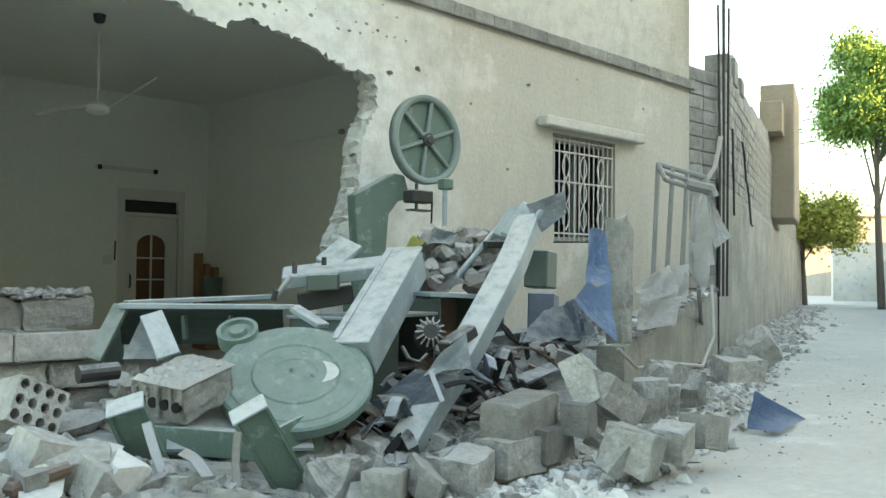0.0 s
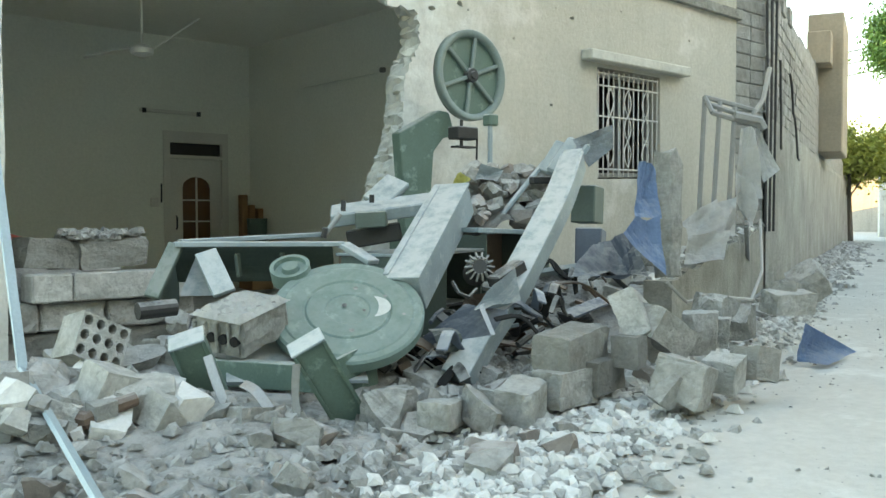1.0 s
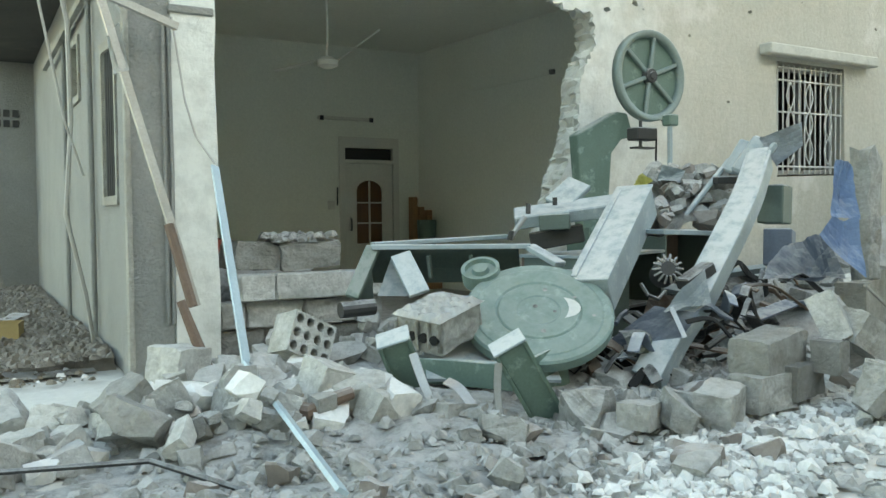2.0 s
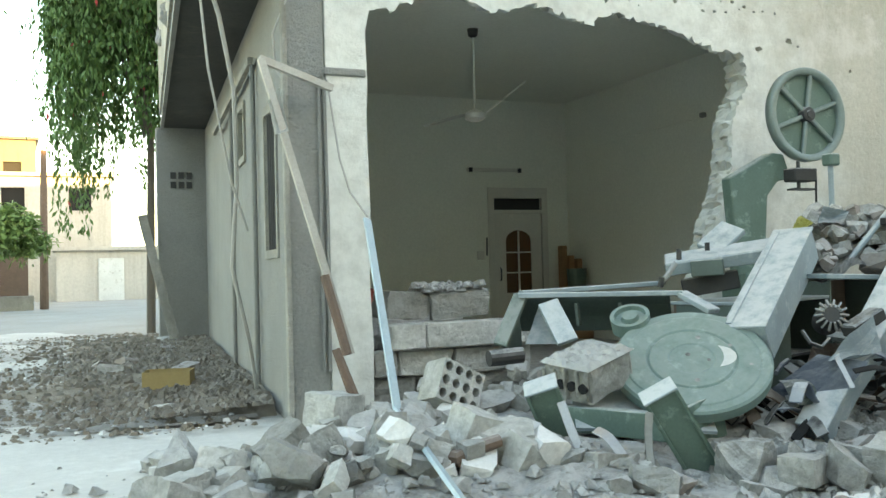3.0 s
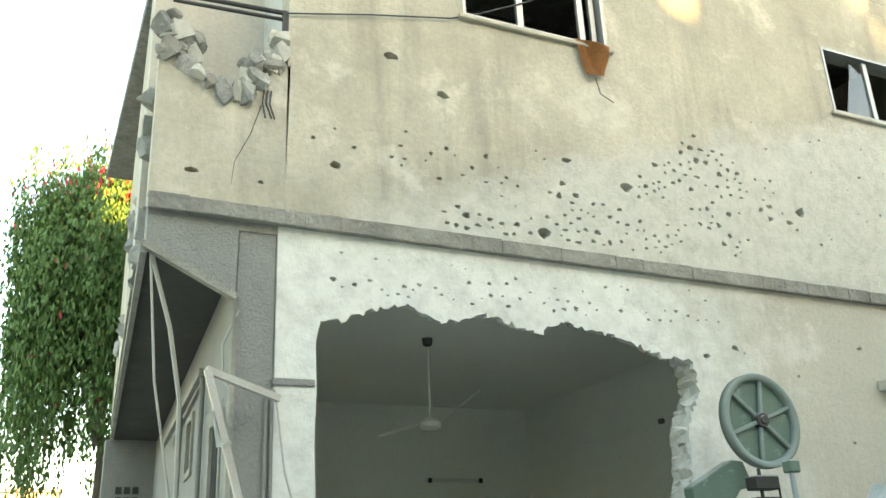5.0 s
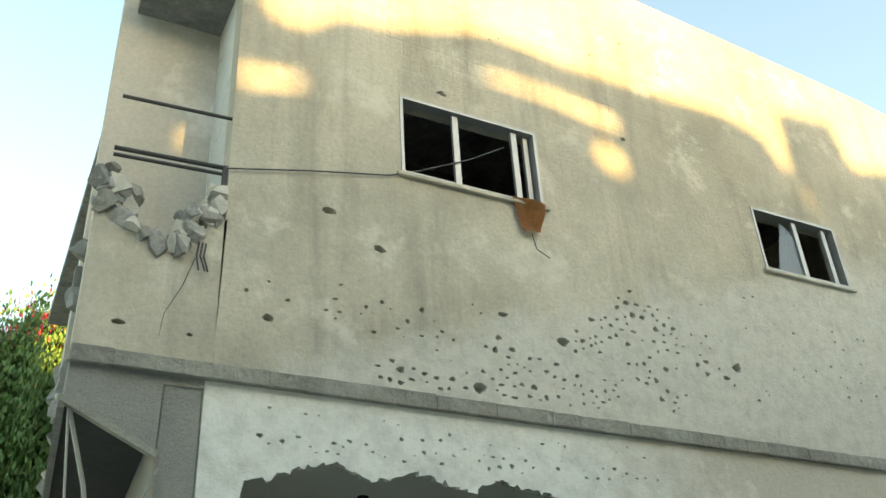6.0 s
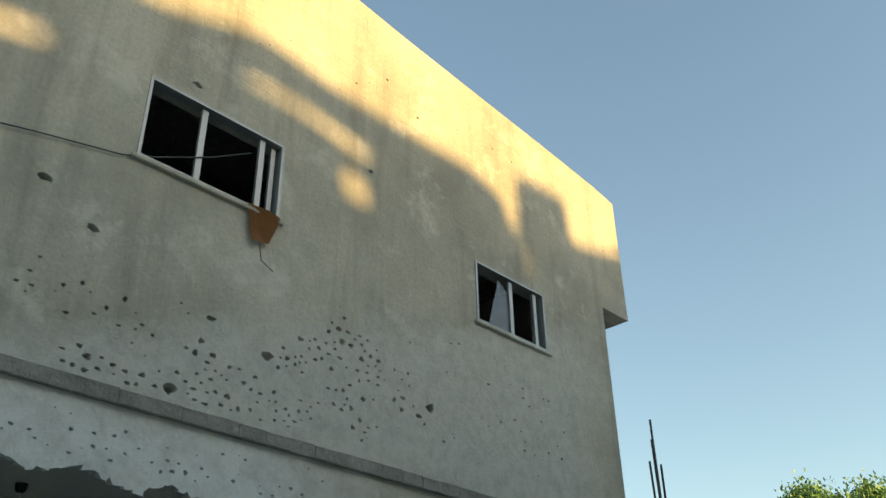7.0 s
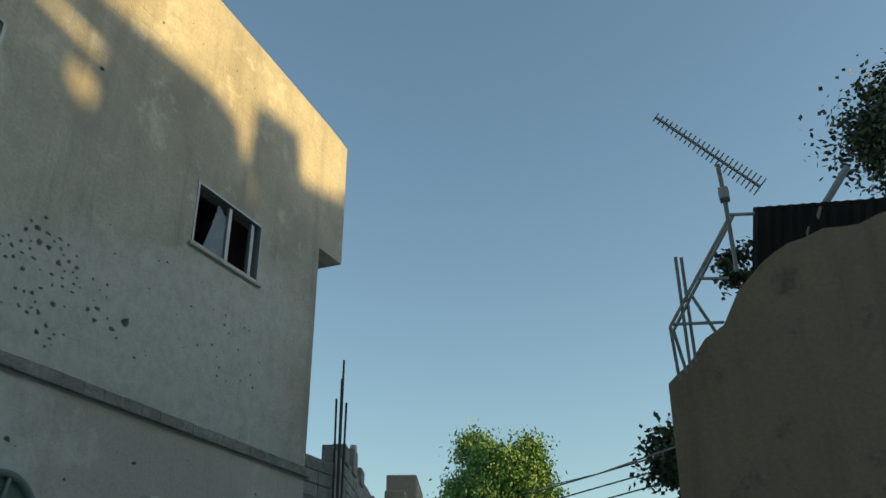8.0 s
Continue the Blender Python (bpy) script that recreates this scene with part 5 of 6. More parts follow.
# scattered stones over the mound and the street edge
for k in range(280):
    s = rng.uniform(-12.2, -0.8)
    d = rng.choice((rng.gauss(0.15, 0.25), rng.gauss(0.45, 0.4), rng.uniform(-0.2, 1.6)))
    x, y = 10.6 + s * math.cos(STREET) - d * math.sin(STREET), s * math.sin(STREET) + d * math.cos(STREET)
    if s > -6.5 and d > -0.02:
        d = rng.uniform(-0.55, -0.05)
        x, y = 10.6 + s * math.cos(STREET) - d * math.sin(STREET), s * math.sin(STREET) + d * math.cos(STREET)
    if x < -0.2:
        y += rng.uniform(0.0, 1.6)
    sz = min(0.20, 0.045 + abs(rng.gauss(0, 0.05)))
    stone("rubble_stone", (x, y, max(0.0, mound(x, y)) + sz * 0.3), (sz * rng.uniform(1, 1.7), sz, sz * rng.uniform(0.6, 1)), (rng.uniform(-30, 30), rng.uniform(-30, 30), rng.uniform(0, 180)), rng.choice((CONCRETE, CONCRETE, PALEBLOCK, BROWNSTONE)), "broken piece of pale concrete", "stone", "rubble along the wall", seed=200 + k, rough=0.55)


def scatter(name, count, where, label, mat, lo, hi, seed):
    """Countless small angular bits in one mesh."""
    r = random.Random(seed)
    vs, fs = [], []
    for k in range(count):
        x, y, z = where(r)
        s = lo + (hi - lo) * r.random() ** 3
        a = r.uniform(0, 6.28)
        c, sn = math.cos(a), math.sin(a)
        b = len(vs)
        for px, py, pz in ((-1, -0.7, 0), (1, -0.6, 0), (0.9, 0.7, 0), (-0.8, 0.8, 0), (-0.5, -0.4, 0.8), (0.6, -0.3, 0.9), (0.2, 0.5, 0.7)):
            px, py, pz = (q * r.uniform(0.7, 1.2) * s for q in (px, py, pz))
            vs.append((x + px * c - py * sn, y + px * sn + py * c, z + pz - 0.1 * s))
        fs += [(b, b + 1, b + 5, b + 4), (b + 1, b + 2, b + 5), (b + 2, b + 6, b + 5), (b + 2, b + 3, b + 6), (b + 3, b, b + 4), (b + 3, b + 4, b + 6), (b + 4, b + 5, b + 6)]
    me = bpy.data.meshes.new(name)
    me.from_pydata(vs, [], fs)
    me.materials.append(mat)
    return tagged(new(name, me), label, "gravel", kind="stuff")


def on_mound(r):
    s, d = r.uniform(-13.0, 0.0), r.choice((r.gauss(0.2, 0.35), r.gauss(-0.25, 0.25), r.uniform(-0.3, 2.0)))
    if s > -6.5 and d > 0:
        d = -abs(r.gauss(0.15, 0.3))
    x, y = 10.6 + s * math.cos(STREET) - d * math.sin(STREET), s * math.sin(STREET) + d * math.cos(STREET)
    if x < 0:
        y += r.uniform(-0.3, 1.8)
    return x, y, max(0.0, mound(x, y)) + 0.01


def on_edge(r):
    s, d = r.uniform(-12.6, -2.2), -0.15 + r.gauss(0, 0.22)
    if s > -6.5:
        d = -0.08 - abs(r.gauss(0, 0.28))
    x, y = 10.6 + s * math.cos(STREET) - d * math.sin(STREET), s * math.sin(STREET) + d * math.cos(STREET)
    return x, y, max(0.0, mound(x, y)) + abs(r.gauss(0, 0.015))


def on_street(r):
    x, y = r.uniform(-3, 14), r.gauss(-4.0, 1.6)
    return x, y, 0.0


scatter("gravel", 16000, on_mound, "loose grit and broken concrete along the wall", CONCRETE, 0.008, 0.06, 11)
scatter("grit", 2500, on_street, "fine grit scattered on the street", CONCRETE, 0.004, 0.018, 12)
def on_alley(r):
    y, w = r.uniform(0.5, 10.5), min(2.6, abs(r.gauss(0, 1.1)))
    return -0.42 + 0.07 * y - w, y, 0.02 + 0.10 * max(0.0, 1 - w / 2.3)


scatter("alley_litter", 9000, on_alley, "earth clods and litter along the side wall", LITTER, 0.008, 0.055, 13)

scatter("crushed_concrete", 7500, lambda r: on_edge(r), "pale crushed concrete spilt along the street edge", CHIPS, 0.010, 0.062, 21)
scatter("roadside_litter", 2200, lambda r: (lambda p: (p.x, p.y, 0.0))(STREET_M @ Vector((r.uniform(0.0, 26.0), -abs(r.gauss(0, 0.45)), 0.0))), "grit and litter along the foot of the street wall", CONCRETE, 0.02, 0.13, 22)
scatter("alley_grit", 5200, lambda r: (-0.6 - abs(r.gauss(0, 1.7)), r.uniform(0.2, 12.5), 0.01), "grey and brown litter strewn over the alley", DIRT, 0.008, 0.04, 23)
scatter("alley_chips", 420, lambda r: (-0.6 - abs(r.gauss(0, 1.3)), r.uniform(0.2, 10.5), 0.02), "pale chips strewn over the alley", CHIPS, 0.006, 0.035, 24)

for k in range(110):
    x, y = rng.uniform(-0.1, 2.2), rng.uniform(-1.3, 0.1)
    sz = rng.uniform(0.06, 0.20)
    lift = 0.0
    if k >= 60:
        x, y, sz = rng.uniform(0.3, 1.75), rng.uniform(-0.55, -0.05), rng.uniform(0.06, 0.16)
        lift = 0.36 * max(0.0, 1 + y / 0.6) * rng.random()
    stone("wall_fragment", (x, y, max(0.0, mound(x, y)) + lift + sz * 0.3), (sz * rng.uniform(1, 1.6), sz, sz * rng.uniform(0.6, 1)), (rng.uniform(-30, 30), rng.uniform(-30, 30), rng.uniform(0, 180)), rng.choice((PALEBLOCK, WHITEBLOCK, CONCRETE)), "broken piece of whitewashed wall", "fragment", "rubble in the opening", seed=900 + k, rough=0.55)

# ---- low wall ----
lw = solid("low_wall", sheet_with_holes([(-6.2, 0.0), (0.0, 0.0), (0.0, 1.0)] + jag([(0.0, 1.0), (-1.2, 0.9), (-2.4, 0.84), (-3.6, 0.74), (-5.0, 0.66), (-6.2, 0.58)], 0.22, 0.03, rng), [], lambda u, w, d: STREET_M @ Vector((u, d, w)), 0.24), LOWWALL, "broken low street wall with a rough cement coat", "wall", kind="structure")

for k in range(34):
    u = -6.1 + 6.0 * (k + rng.random()) / 34
    p = STREET_M @ Vector((u, rng.uniform(0.03, 0.2), 1.0 + 0.067 * u))
    sz = rng.uniform(0.05, 0.13)
    stone("wall_fragment", (p.x, p.y, p.z + 0.1 * sz), (sz * rng.uniform(1, 1.8), sz, sz * 0.8), (rng.uniform(-20, 20), rng.uniform(-20, 20), rng.uniform(0, 180)), rng.choice((PALEBLOCK, CONCRETE, CHIPS)), "broken piece of block on top of the low wall", "fragment", "rubble on the low wall", seed=1300 + k, rough=0.55)

# ---- barred window ----
bw = thing("window_1", (7.3, 0.1, 1.56), "ground-floor window with a white wrought-iron grille and a concrete hood", "window", kind="structure")
part("hood", boxed((6.40, -0.16, 2.90), (8.42, 0.0, 3.02), None, 0.015), UPPER, bw, "projecting concrete hood")
part("frame", sheet_with_holes([(6.72, 1.58), (7.96, 1.62), (7.95, 2.85), (6.71, 2.85)], [[(6.78, 1.64), (7.31, 1.65), (7.31, 2.79), (6.77, 2.79)], [(7.37, 1.65), (7.90, 1.67), (7.89, 2.79), (7.37, 2.79)]], lambda u, w, d: (u, 0.16 + d, w), 0.05), ALU, bw)
def bar(p, q, r=0.009):
    part("grille_bar", tubed([p, q], r, 6), WHITEMETAL, bw)
for k in range(13):
    x = 6.76 + 0.098 * k
    bar((x, 0.03, 1.60), (x, 0.03, 2.84))
for z in (1.68, 2.30, 2.66, 2.80):
    bar((6.72, 0.035, z), (7.96, 0.035, z + 0.01), 0.011)
for c in (6.98, 7.32, 7.68):
    for sgn in (-1, 1):
        pts = [(c + sgn * 0.07 * math.sin(3 * math.pi * f / 12), 0.022, 1.72 + 0.92 * f / 12) for f in range(13)]
        part("scroll", tubed(pts, 0.009, 6), WHITEMETAL, bw)
# dark slab paints the shade of the room behind the grille
solid("window_recess", boxed((6.6, 0.9, 1.4), (8.1, 0.95, 3.0)), DARK, "dark panel standing in for the unlit room behind the window", "wall", kind="structure")

# ---- upper windows ----
def upper_window(name, x0, x1, z0, z1, splits, label):
    t = thing(name, ((x0 + x1) / 2, 0.1, z0), label, "window", kind="structure")
    part("frame", sheet_with_holes([(x0, z0), (x1, z0), (x1, z1), (x0, z1)], [[(x0 + 0.035, z0 + 0.035), (x1 - 0.035, z0 + 0.035), (x1 - 0.035, z1 - 0.035), (x0 + 0.035, z1 - 0.035)]], lambda u, w, d: (u, -0.012 + d, w), 0.12), ALU, t)
    for a in splits:
        x = x0 + (x1 - x0) * a
        part("stile", boxed((x - 0.035, 0.03, z0 + 0.05), (x + 0.035, 0.07, z1 - 0.05)), ALU, t)
    part("sill", boxed((x0 - 0.06, -0.05, z0 - 0.05), (x1 + 0.06, -0.002, z0 - 0.002), None, 0.008), UPPER, t)
    # dark slab paints the unlit inside
    part("lining", boxed((x0 - 0.3, 1.6, z0 - 0.4), (x1 + 0.3, 1.65, z1 + 0.4)), DARK, t, "dark panel in place of the unlit room")
    return t


u1 = upper_window("window_2", 1.73, 3.43, 6.40, 7.405, (0.40, 0.84), "upper aluminium sliding window standing open")
part("sash", boxed((3.30, 0.06, 6.46), (3.36, 0.10, 7.35)), ALU, u1)
u2 = upper_window("window_3", 6.68, 8.18, 6.30, 7.22, (0.52, 0.88), "smaller upper aluminium sliding window, half open")
part("pane", sheet_with_holes([(6.98, 6.36), (7.42, 6.36), (7.42, 6.98), (7.22, 7.12)], [], lambda u, w, d: (u, 0.05 + d, w), 0.006), GLASS, u2, "broken glass shard")
bm = bent_sheet([(3.0, -0.07, 6.42), (3.42, -0.07, 6.40), (3.30, -0.08, 6.02), (3.08, -0.08, 5.98)], 0.05, 61)
solid("orange_cloth", bm, CLOTH, "torn orange cloth hanging over the window sill", "cloth")
solid("loose_wire", tubed([(3.2, -0.05, 5.98), (3.23, -0.06, 5.8), (3.4, -0.04, 5.74)], 0.005, 5), DARK, "thin wire below the window", "wire")
solid("wall_cable", tubed([(-0.03, -0.03, 5.95), (0.76, -0.03, 6.14), (1.58, -0.03, 6.31), (1.95, 0.01, 6.49), (2.54, 0.02, 6.80), (3.01, 0.02, 7.10)], 0.008, 5), DARK, "black cable slung along the upper front", "cable")

# ---- loggia rails and torn balcony edge ----
for z, r in ((6.54, 0.018), (5.97, 0.022), (5.90, 0.018)):
    solid("balcony_rail", tubed([(-0.98, 0.06, z), (0.0, 0.04, z + 0.03)], r, 8), DARK, "dark iron rail across the balcony", "rail", "balcony rails")
solid("rail_end_post", boxed((-0.05, 0.0, 5.46), (-0.005, 0.05, 6.0)), DARK, "dark iron end post of the rail", "post")
def torn_top(x):
    """Height of the broken balcony front at x."""
    for (a, za), (b, zb) in zip(TORN, TORN[1:]):
        if b <= x <= a:
            return za + (zb - za) * (x - a) / (b - a)
    return 5.3


for k in range(90):
    x = rng.choice((rng.uniform(-1.08, -0.74), rng.uniform(-0.40, -0.06), rng.uniform(-1.05, -0.04)))
    s = rng.uniform(0.05, 0.16)
    up = rng.random() ** 1.6 * (0.42 if x < -0.78 else 0.34 if x > -0.36 else 0.05)
    stone("concrete_lump", (x, 0.03 + rng.uniform(-0.05, 0.05), torn_top(x) + up - 0.02), (s * rng.uniform(0.8, 1.6), s * 0.8, s * 1.2), (rng.uniform(0, 90), rng.uniform(0, 90), 0), rng.choice((ROUGHPALE, CONCRETE, UPPER)), "torn concrete lump on the balcony edge", "stone", "balcony lumps", seed=500 + k, rough=0.6)
solid("wall_crack", tubed([(-0.22, -0.001, 5.0), (-0.30, -0.001, 4.72), (-0.42, -0.001, 4.45), (-0.44, -0.001, 4.25)], [0.006, 0.005, 0.004, 0.002], 4), DARK, "thin dark crack in the balcony front", "crack", kind="structure")
for k in range(3):
    x = -0.2 + 0.03 * k
    solid("bent_rebar", tubed([(x, -0.01, 5.15), (x - 0.02, -0.05, 5.0), (x + rng.uniform(-0.06, 0.03), -0.06, 4.86)], 0.008, 5), DARK, "bent reinforcing wire hanging from the balcony", "rebar")
for k in range(26):
    y = rng.uniform(0.2, 8)
    s = rng.uniform(0.08, 0.2)
    stone("concrete_lump", (-1.04 + 0.07 * y, y, 3.75 + rng.uniform(0, 1.5)), (s, s, s * 1.3), (40 * k, 25 * k, 0), rng.choice((ROUGH, CONCRETE)), "torn concrete lump on the balcony edge", "stone", "balcony lumps", seed=560 + k, rough=0.6)

# ---- room ----
dr = thing("door_1", (4.47, 5.6, 0.06), "white painted inner door with an arched brown-glazed light and a dark transom", "door", kind="structure")
part("frame", sheet_with_holes([(3.96, 0.06), (4.98, 0.06), (4.98, 2.36), (3.96, 2.36)], [[(4.06, 0.07), (4.88, 0.07), (4.88, 1.97), (4.06, 1.97)], [(4.06, 2.02), (4.88, 2.02), (4.88, 2.20), (4.06, 2.20)]], lambda u, w, d: (u, 5.585 + d, w), 0.14), DOORWHITE, dr)
part("transom", boxed((4.06, 5.66, 2.02), (4.88, 5.68, 2.20)), DARK, dr, "dark transom light")
arch = [(4.26, 0.75), (4.70, 0.75), (4.70, 1.55)] + [(4.48 + 0.22 * math.cos(math.pi * k / 8), 1.55 + 0.16 * math.sin(math.pi * k / 8)) for k in range(1, 8)] + [(4.26, 1.55)]
leaf = part("leaf", sheet_with_holes([(4.065, 0.075), (4.875, 0.075), (4.875, 1.965), (4.065, 1.965)], [arch], lambda u, w, d: (u, 5.62 + d, w), 0.045), DOORWHITE, dr)
part("glass", boxed((4.24, 5.64, 0.74), (4.72, 5.65, 1.72)), BROWNGLASS, leaf, "brown glazing")
part("glazing_bar", boxed((4.47, 5.612, 0.75), (4.49, 5.64, 1.70)), DOORWHITE, leaf)
for z in (1.05, 1.36):
    part("glazing_bar", boxed((4.26, 5.612, z), (4.70, 5.64, z + 0.02)), DOORWHITE, leaf)
part("handle", tubed([(4.15, 5.60, 0.95), (4.15, 5.57, 0.97), (4.15, 5.57, 1.12), (4.15, 5.60, 1.14)], 0.012, 6), DARK, leaf)
solid("wall_switch", boxed((3.76, 5.57, 1.27), (3.88, 5.598, 1.40), None, 0.01), DOORWHITE, "small white switch box beside the door", "switch")
solid("key_hook", tubed([(3.92, 5.58, 1.33), (3.92, 5.57, 1.6)], 0.012, 6), DARK, "dark hook strip beside the door frame", "hook")
lamp = thing("tube_lamp", (3.9, 5.56, 2.62), "unlit fluorescent lamp batten above the door", "lamp")
part("batten", boxed((3.62, 5.55, 2.60), (4.50, 5.598, 2.65), None, 0.006), DOORWHITE, lamp)
for x in (3.64, 4.46):
    part("cap", boxed((x, 5.52, 2.585), (x + 0.05, 5.55, 2.65)), DARK, lamp)
solid("wall_bracket", beamed((5.33, 2.3, 2.95), (5.33, 4.1, 2.95), 0.02, 0.05), ROOM, "thin shelf batten on the room wall", "shelf")
solid("bracket_knob", boxed((5.29, 2.22, 2.92), (5.348, 2.30, 2.98), None, 0.01), ROUGH, "dark knob at the shelf's end", "knob")
fan = thing("ceiling_fan", (2.14, 2.05, 3.70), "white ceiling fan with drooping bent blades", "fan")
part("canopy", lathe([(0, 0.0), (0.06, 0.0), (0.05, -0.07), (0.02, -0.09), (0, -0.09)], Matrix.Translation((2.14, 2.05, 3.70)), 20), DARK, fan)
part("rod", tubed([(2.14, 2.05, 3.62), (2.14, 2.05, 2.82)], 0.012, 8), DOORWHITE, fan)
part("motor", lathe([(0, 0.05), (0.05, 0.05), (0.11, 0.01), (0.11, -0.04), (0.05, -0.07), (0, -0.07)], Matrix.Translation((2.14, 2.05, 2.78)), 24), DOORWHITE, fan)
for a, dz in ((-0.25, 0.34), (2.6, -0.10)):
    part("blade", beamed((2.14 + 0.1 * math.cos(a), 2.05 + 0.1 * math.sin(a), 2.79), (2.14 + 0.55 * math.cos(a), 2.05 + 0.55 * math.sin(a), 2.79 + dz), 0.12, 0.01, (0, 0, 1)), DOORWHITE, fan)
for k, (x, z, c) in enumerate(((5.0, 1.45, "orange"), (5.12, 1.30, "orange"), (5.26, 1.25, "orange"))):
    solid("timber_offcut", boxed((x, 5.2, 0.06), (x + 0.09, 5.34, z), None, 0.01), OAK, "upright orange-brown timber offcut against the wall", "timber", "timber offcuts")
solid("green_bucket", lathe([(0, 0.0), (0.12, 0.0), (0.15, 0.75), (0.14, 0.75), (0.0, 0.7)], Matrix.Translation((5.12, 5.0, 0.35)), 18), GREEN, "green drum standing by the timber", "drum")
solid("drum_stand", boxed((4.95, 4.85, 0.06), (5.3, 5.15, 0.35), None, 0.01), OAK, "low timber stand under the drum", "stand")
# remains of the front wall inside the hole
rem = solid("wall_remnant", boxed((0.275, 0.02, 0.0), (1.75, 0.26, 0.10)), BLOCK, "remnant of whitewashed blockwork in the opening", "wall", kind="structure")
for j, runs in enumerate((((0.29, 0.66), (0.68, 1.13), (1.15, 1.60)), ((0.30, 0.50), (0.52, 0.98), (1.0, 1.44), (1.46, 1.7)), ((0.44, 0.72), (0.728, 1.72)))):
    for x0, x1 in runs:
        back = (0.09, 0.06, 0.0)[j] + 0.04 * rng.random() * (j < 2)
        bm = boxed((x0, back, 0.10 + 0.21 * j), (x1, 0.26, 0.10 + 0.21 * j + 0.203), None, 0.014)
        bmesh.ops.subdivide_edges(bm, edges=bm.edges[:], cuts=2, use_grid_fill=True)
        for v in bm.verts:
            v.co += Vector((0.3 * rng.uniform(-1, 1), rng.uniform(0, 1), 0.4 * rng.uniform(-1, 0))) * (0.03 if j < 2 else 0.012)
        part("block", bm, (BLOCK, PALEBLOCK, WHITEBLOCK)[j], rem)
stone("concrete_block", (0.62, 0.35, 0.86), (0.42, 0.3, 0.22), (0, 4, 5), BLOCK, "grey block lying on the wall remnant", "block", "tumbled blocks", seed=700, rough=0.25, cuts=5)
stone("concrete_block", (1.1, 0.32, 0.86), (0.5, 0.34, 0.22), (0, -3, -4), BLOCK, "grey block heaped with crushed stone", "block", "tumbled blocks", seed=701, rough=0.25, cuts=5)
scatter("crushed_stone", 260, lambda r: (r.uniform(0.75, 1.32), r.uniform(0.15, 0.5), 0.96 + r.uniform(0, 0.05)), "crushed stone heaped on the blocks", CONCRETE, 0.02, 0.06, 14)
solid("red_bag", lathe([(0, 0), (0.14, 0.02), (0.17, 0.12), (0.10, 0.24), (0, 0.27)], Matrix.Translation((0.75, 1.6, 0.72)), 14), REDCLOTH, "crumpled dull red bag on the rubble in the room", "bag")
solid("room_rubble", boxed((0.4, 0.9, 0.06), (1.6, 2.2, 0.73), None, 0.15), CONCRETE, "heap of rubble inside the room", "rubble", kind="stuff")

# ---- bent pole frame at the corner ----
pf = thing("pole_frame", (0.05, -0.45, 0.0), "bent rusty pole frame leaning at the house corner", "pole")
part("top_bar", beamed((-0.61, -0.30, 2.66), (-0.06, -0.20, 2.50), 0.045, 0.05), GREYPAINT, pf)
part("leaning_bar", beamed((-0.60, -0.30, 2.66), (0.0, -0.32, 0.55), 0.05, 0.05), GREYPAINT, pf, "pale square tube")
part("lower_tube", tubed([(-0.18, -0.32, 1.12), (-0.07, -0.47, 0.56)], 0.035, 8), RUST, pf, "rusty pipe")
part("stake", tubed([(-0.20, -0.64, 0.62), (-0.03, -0.76, 0.07)], [0.03, 0.045], 8), RUST, pf, "rusty stake")
part("torn_flap", bent_sheet([(-0.56, -0.32, 2.36), (-0.48, -0.33, 2.46), (-0.42, -0.33, 2.15), (-0.52, -0.33, 2.12)], 0.03, 71), WHITE, pf)
bp = thing("blue_pole", (0.2, -0.5, 0.0), "pale blue bent steel angle leaning at the opening", "pole")
part("upper", beamed((0.01, -0.75, 1.50), (-0.13, -1.67, 0.34), 0.06, 0.012, (0.3, -0.9, 0.1)), BLUEPALE, bp)
part("lower", beamed((-0.13, -1.67, 0.34), (-0.43, -3.52, 0.14), 0.05, 0.02, (0.3, -0.6, 0.5)), BLUEPALE, bp)
solid("hanging_wire", tubed([(-0.05, -0.03, 2.6), (0.02, -0.08, 2.0), (0.10, -0.06, 1.75), (0.19, -0.2, 1.55)], 0.008, 6), PALECABLE, "loose wire hanging on the pillar", "wire")
solid("fallen_cable", tubed([(-2.4, -2.6, 0.06), (-1.6, -2.3, 0.1), (-0.9, -2.6, 0.12), (-0.6, -3.1, 0.05)], 0.014, 6), DARK, "black cable trailing over the rubble", "cable")
for k, (x, dx) in enumerate(((-0.11, 0.0), (-0.07, 0.012))):
    solid("conduit", tubed([(x, -0.005, 0.4), (x + dx, 0.0, 1.5), (x, -0.005, 2.62)], 0.014, 6), ROUGH, "thin conduit running up the corner column", "conduit")

# ---- side wall: windows, pipes, hanging cables ----
def skew(x, y):
    return x + 0.07 * y


sw = thing("window_4", (-0.36, 0.8, 1.3), "tall narrow side window with a pale frame and bars", "window", kind="structure")
part("frame", sheet_with_holes([(0.43, 1.27), (1.22, 1.27), (1.22, 2.58), (0.43, 2.53)], [[(0.50, 1.34), (1.14, 1.34), (1.14, 2.50), (0.50, 2.46)]], lambda u, w, d: (skew(-0.385, u) + d, u, w), 0.08), ROUGHPALE, sw)
for k in range(5):
    part("bar", tubed([(skew(-0.36, 0.6 + 0.11 * k), 0.6 + 0.11 * k, 1.3), (skew(-0.36, 0.6 + 0.11 * k), 0.6 + 0.11 * k, 2.52)], 0.01, 5), DARK, sw)
# dark slab in place of the side window's unlit inside
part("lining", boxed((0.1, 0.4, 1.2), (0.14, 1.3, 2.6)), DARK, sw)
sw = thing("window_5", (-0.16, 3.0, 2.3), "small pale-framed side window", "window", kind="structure")
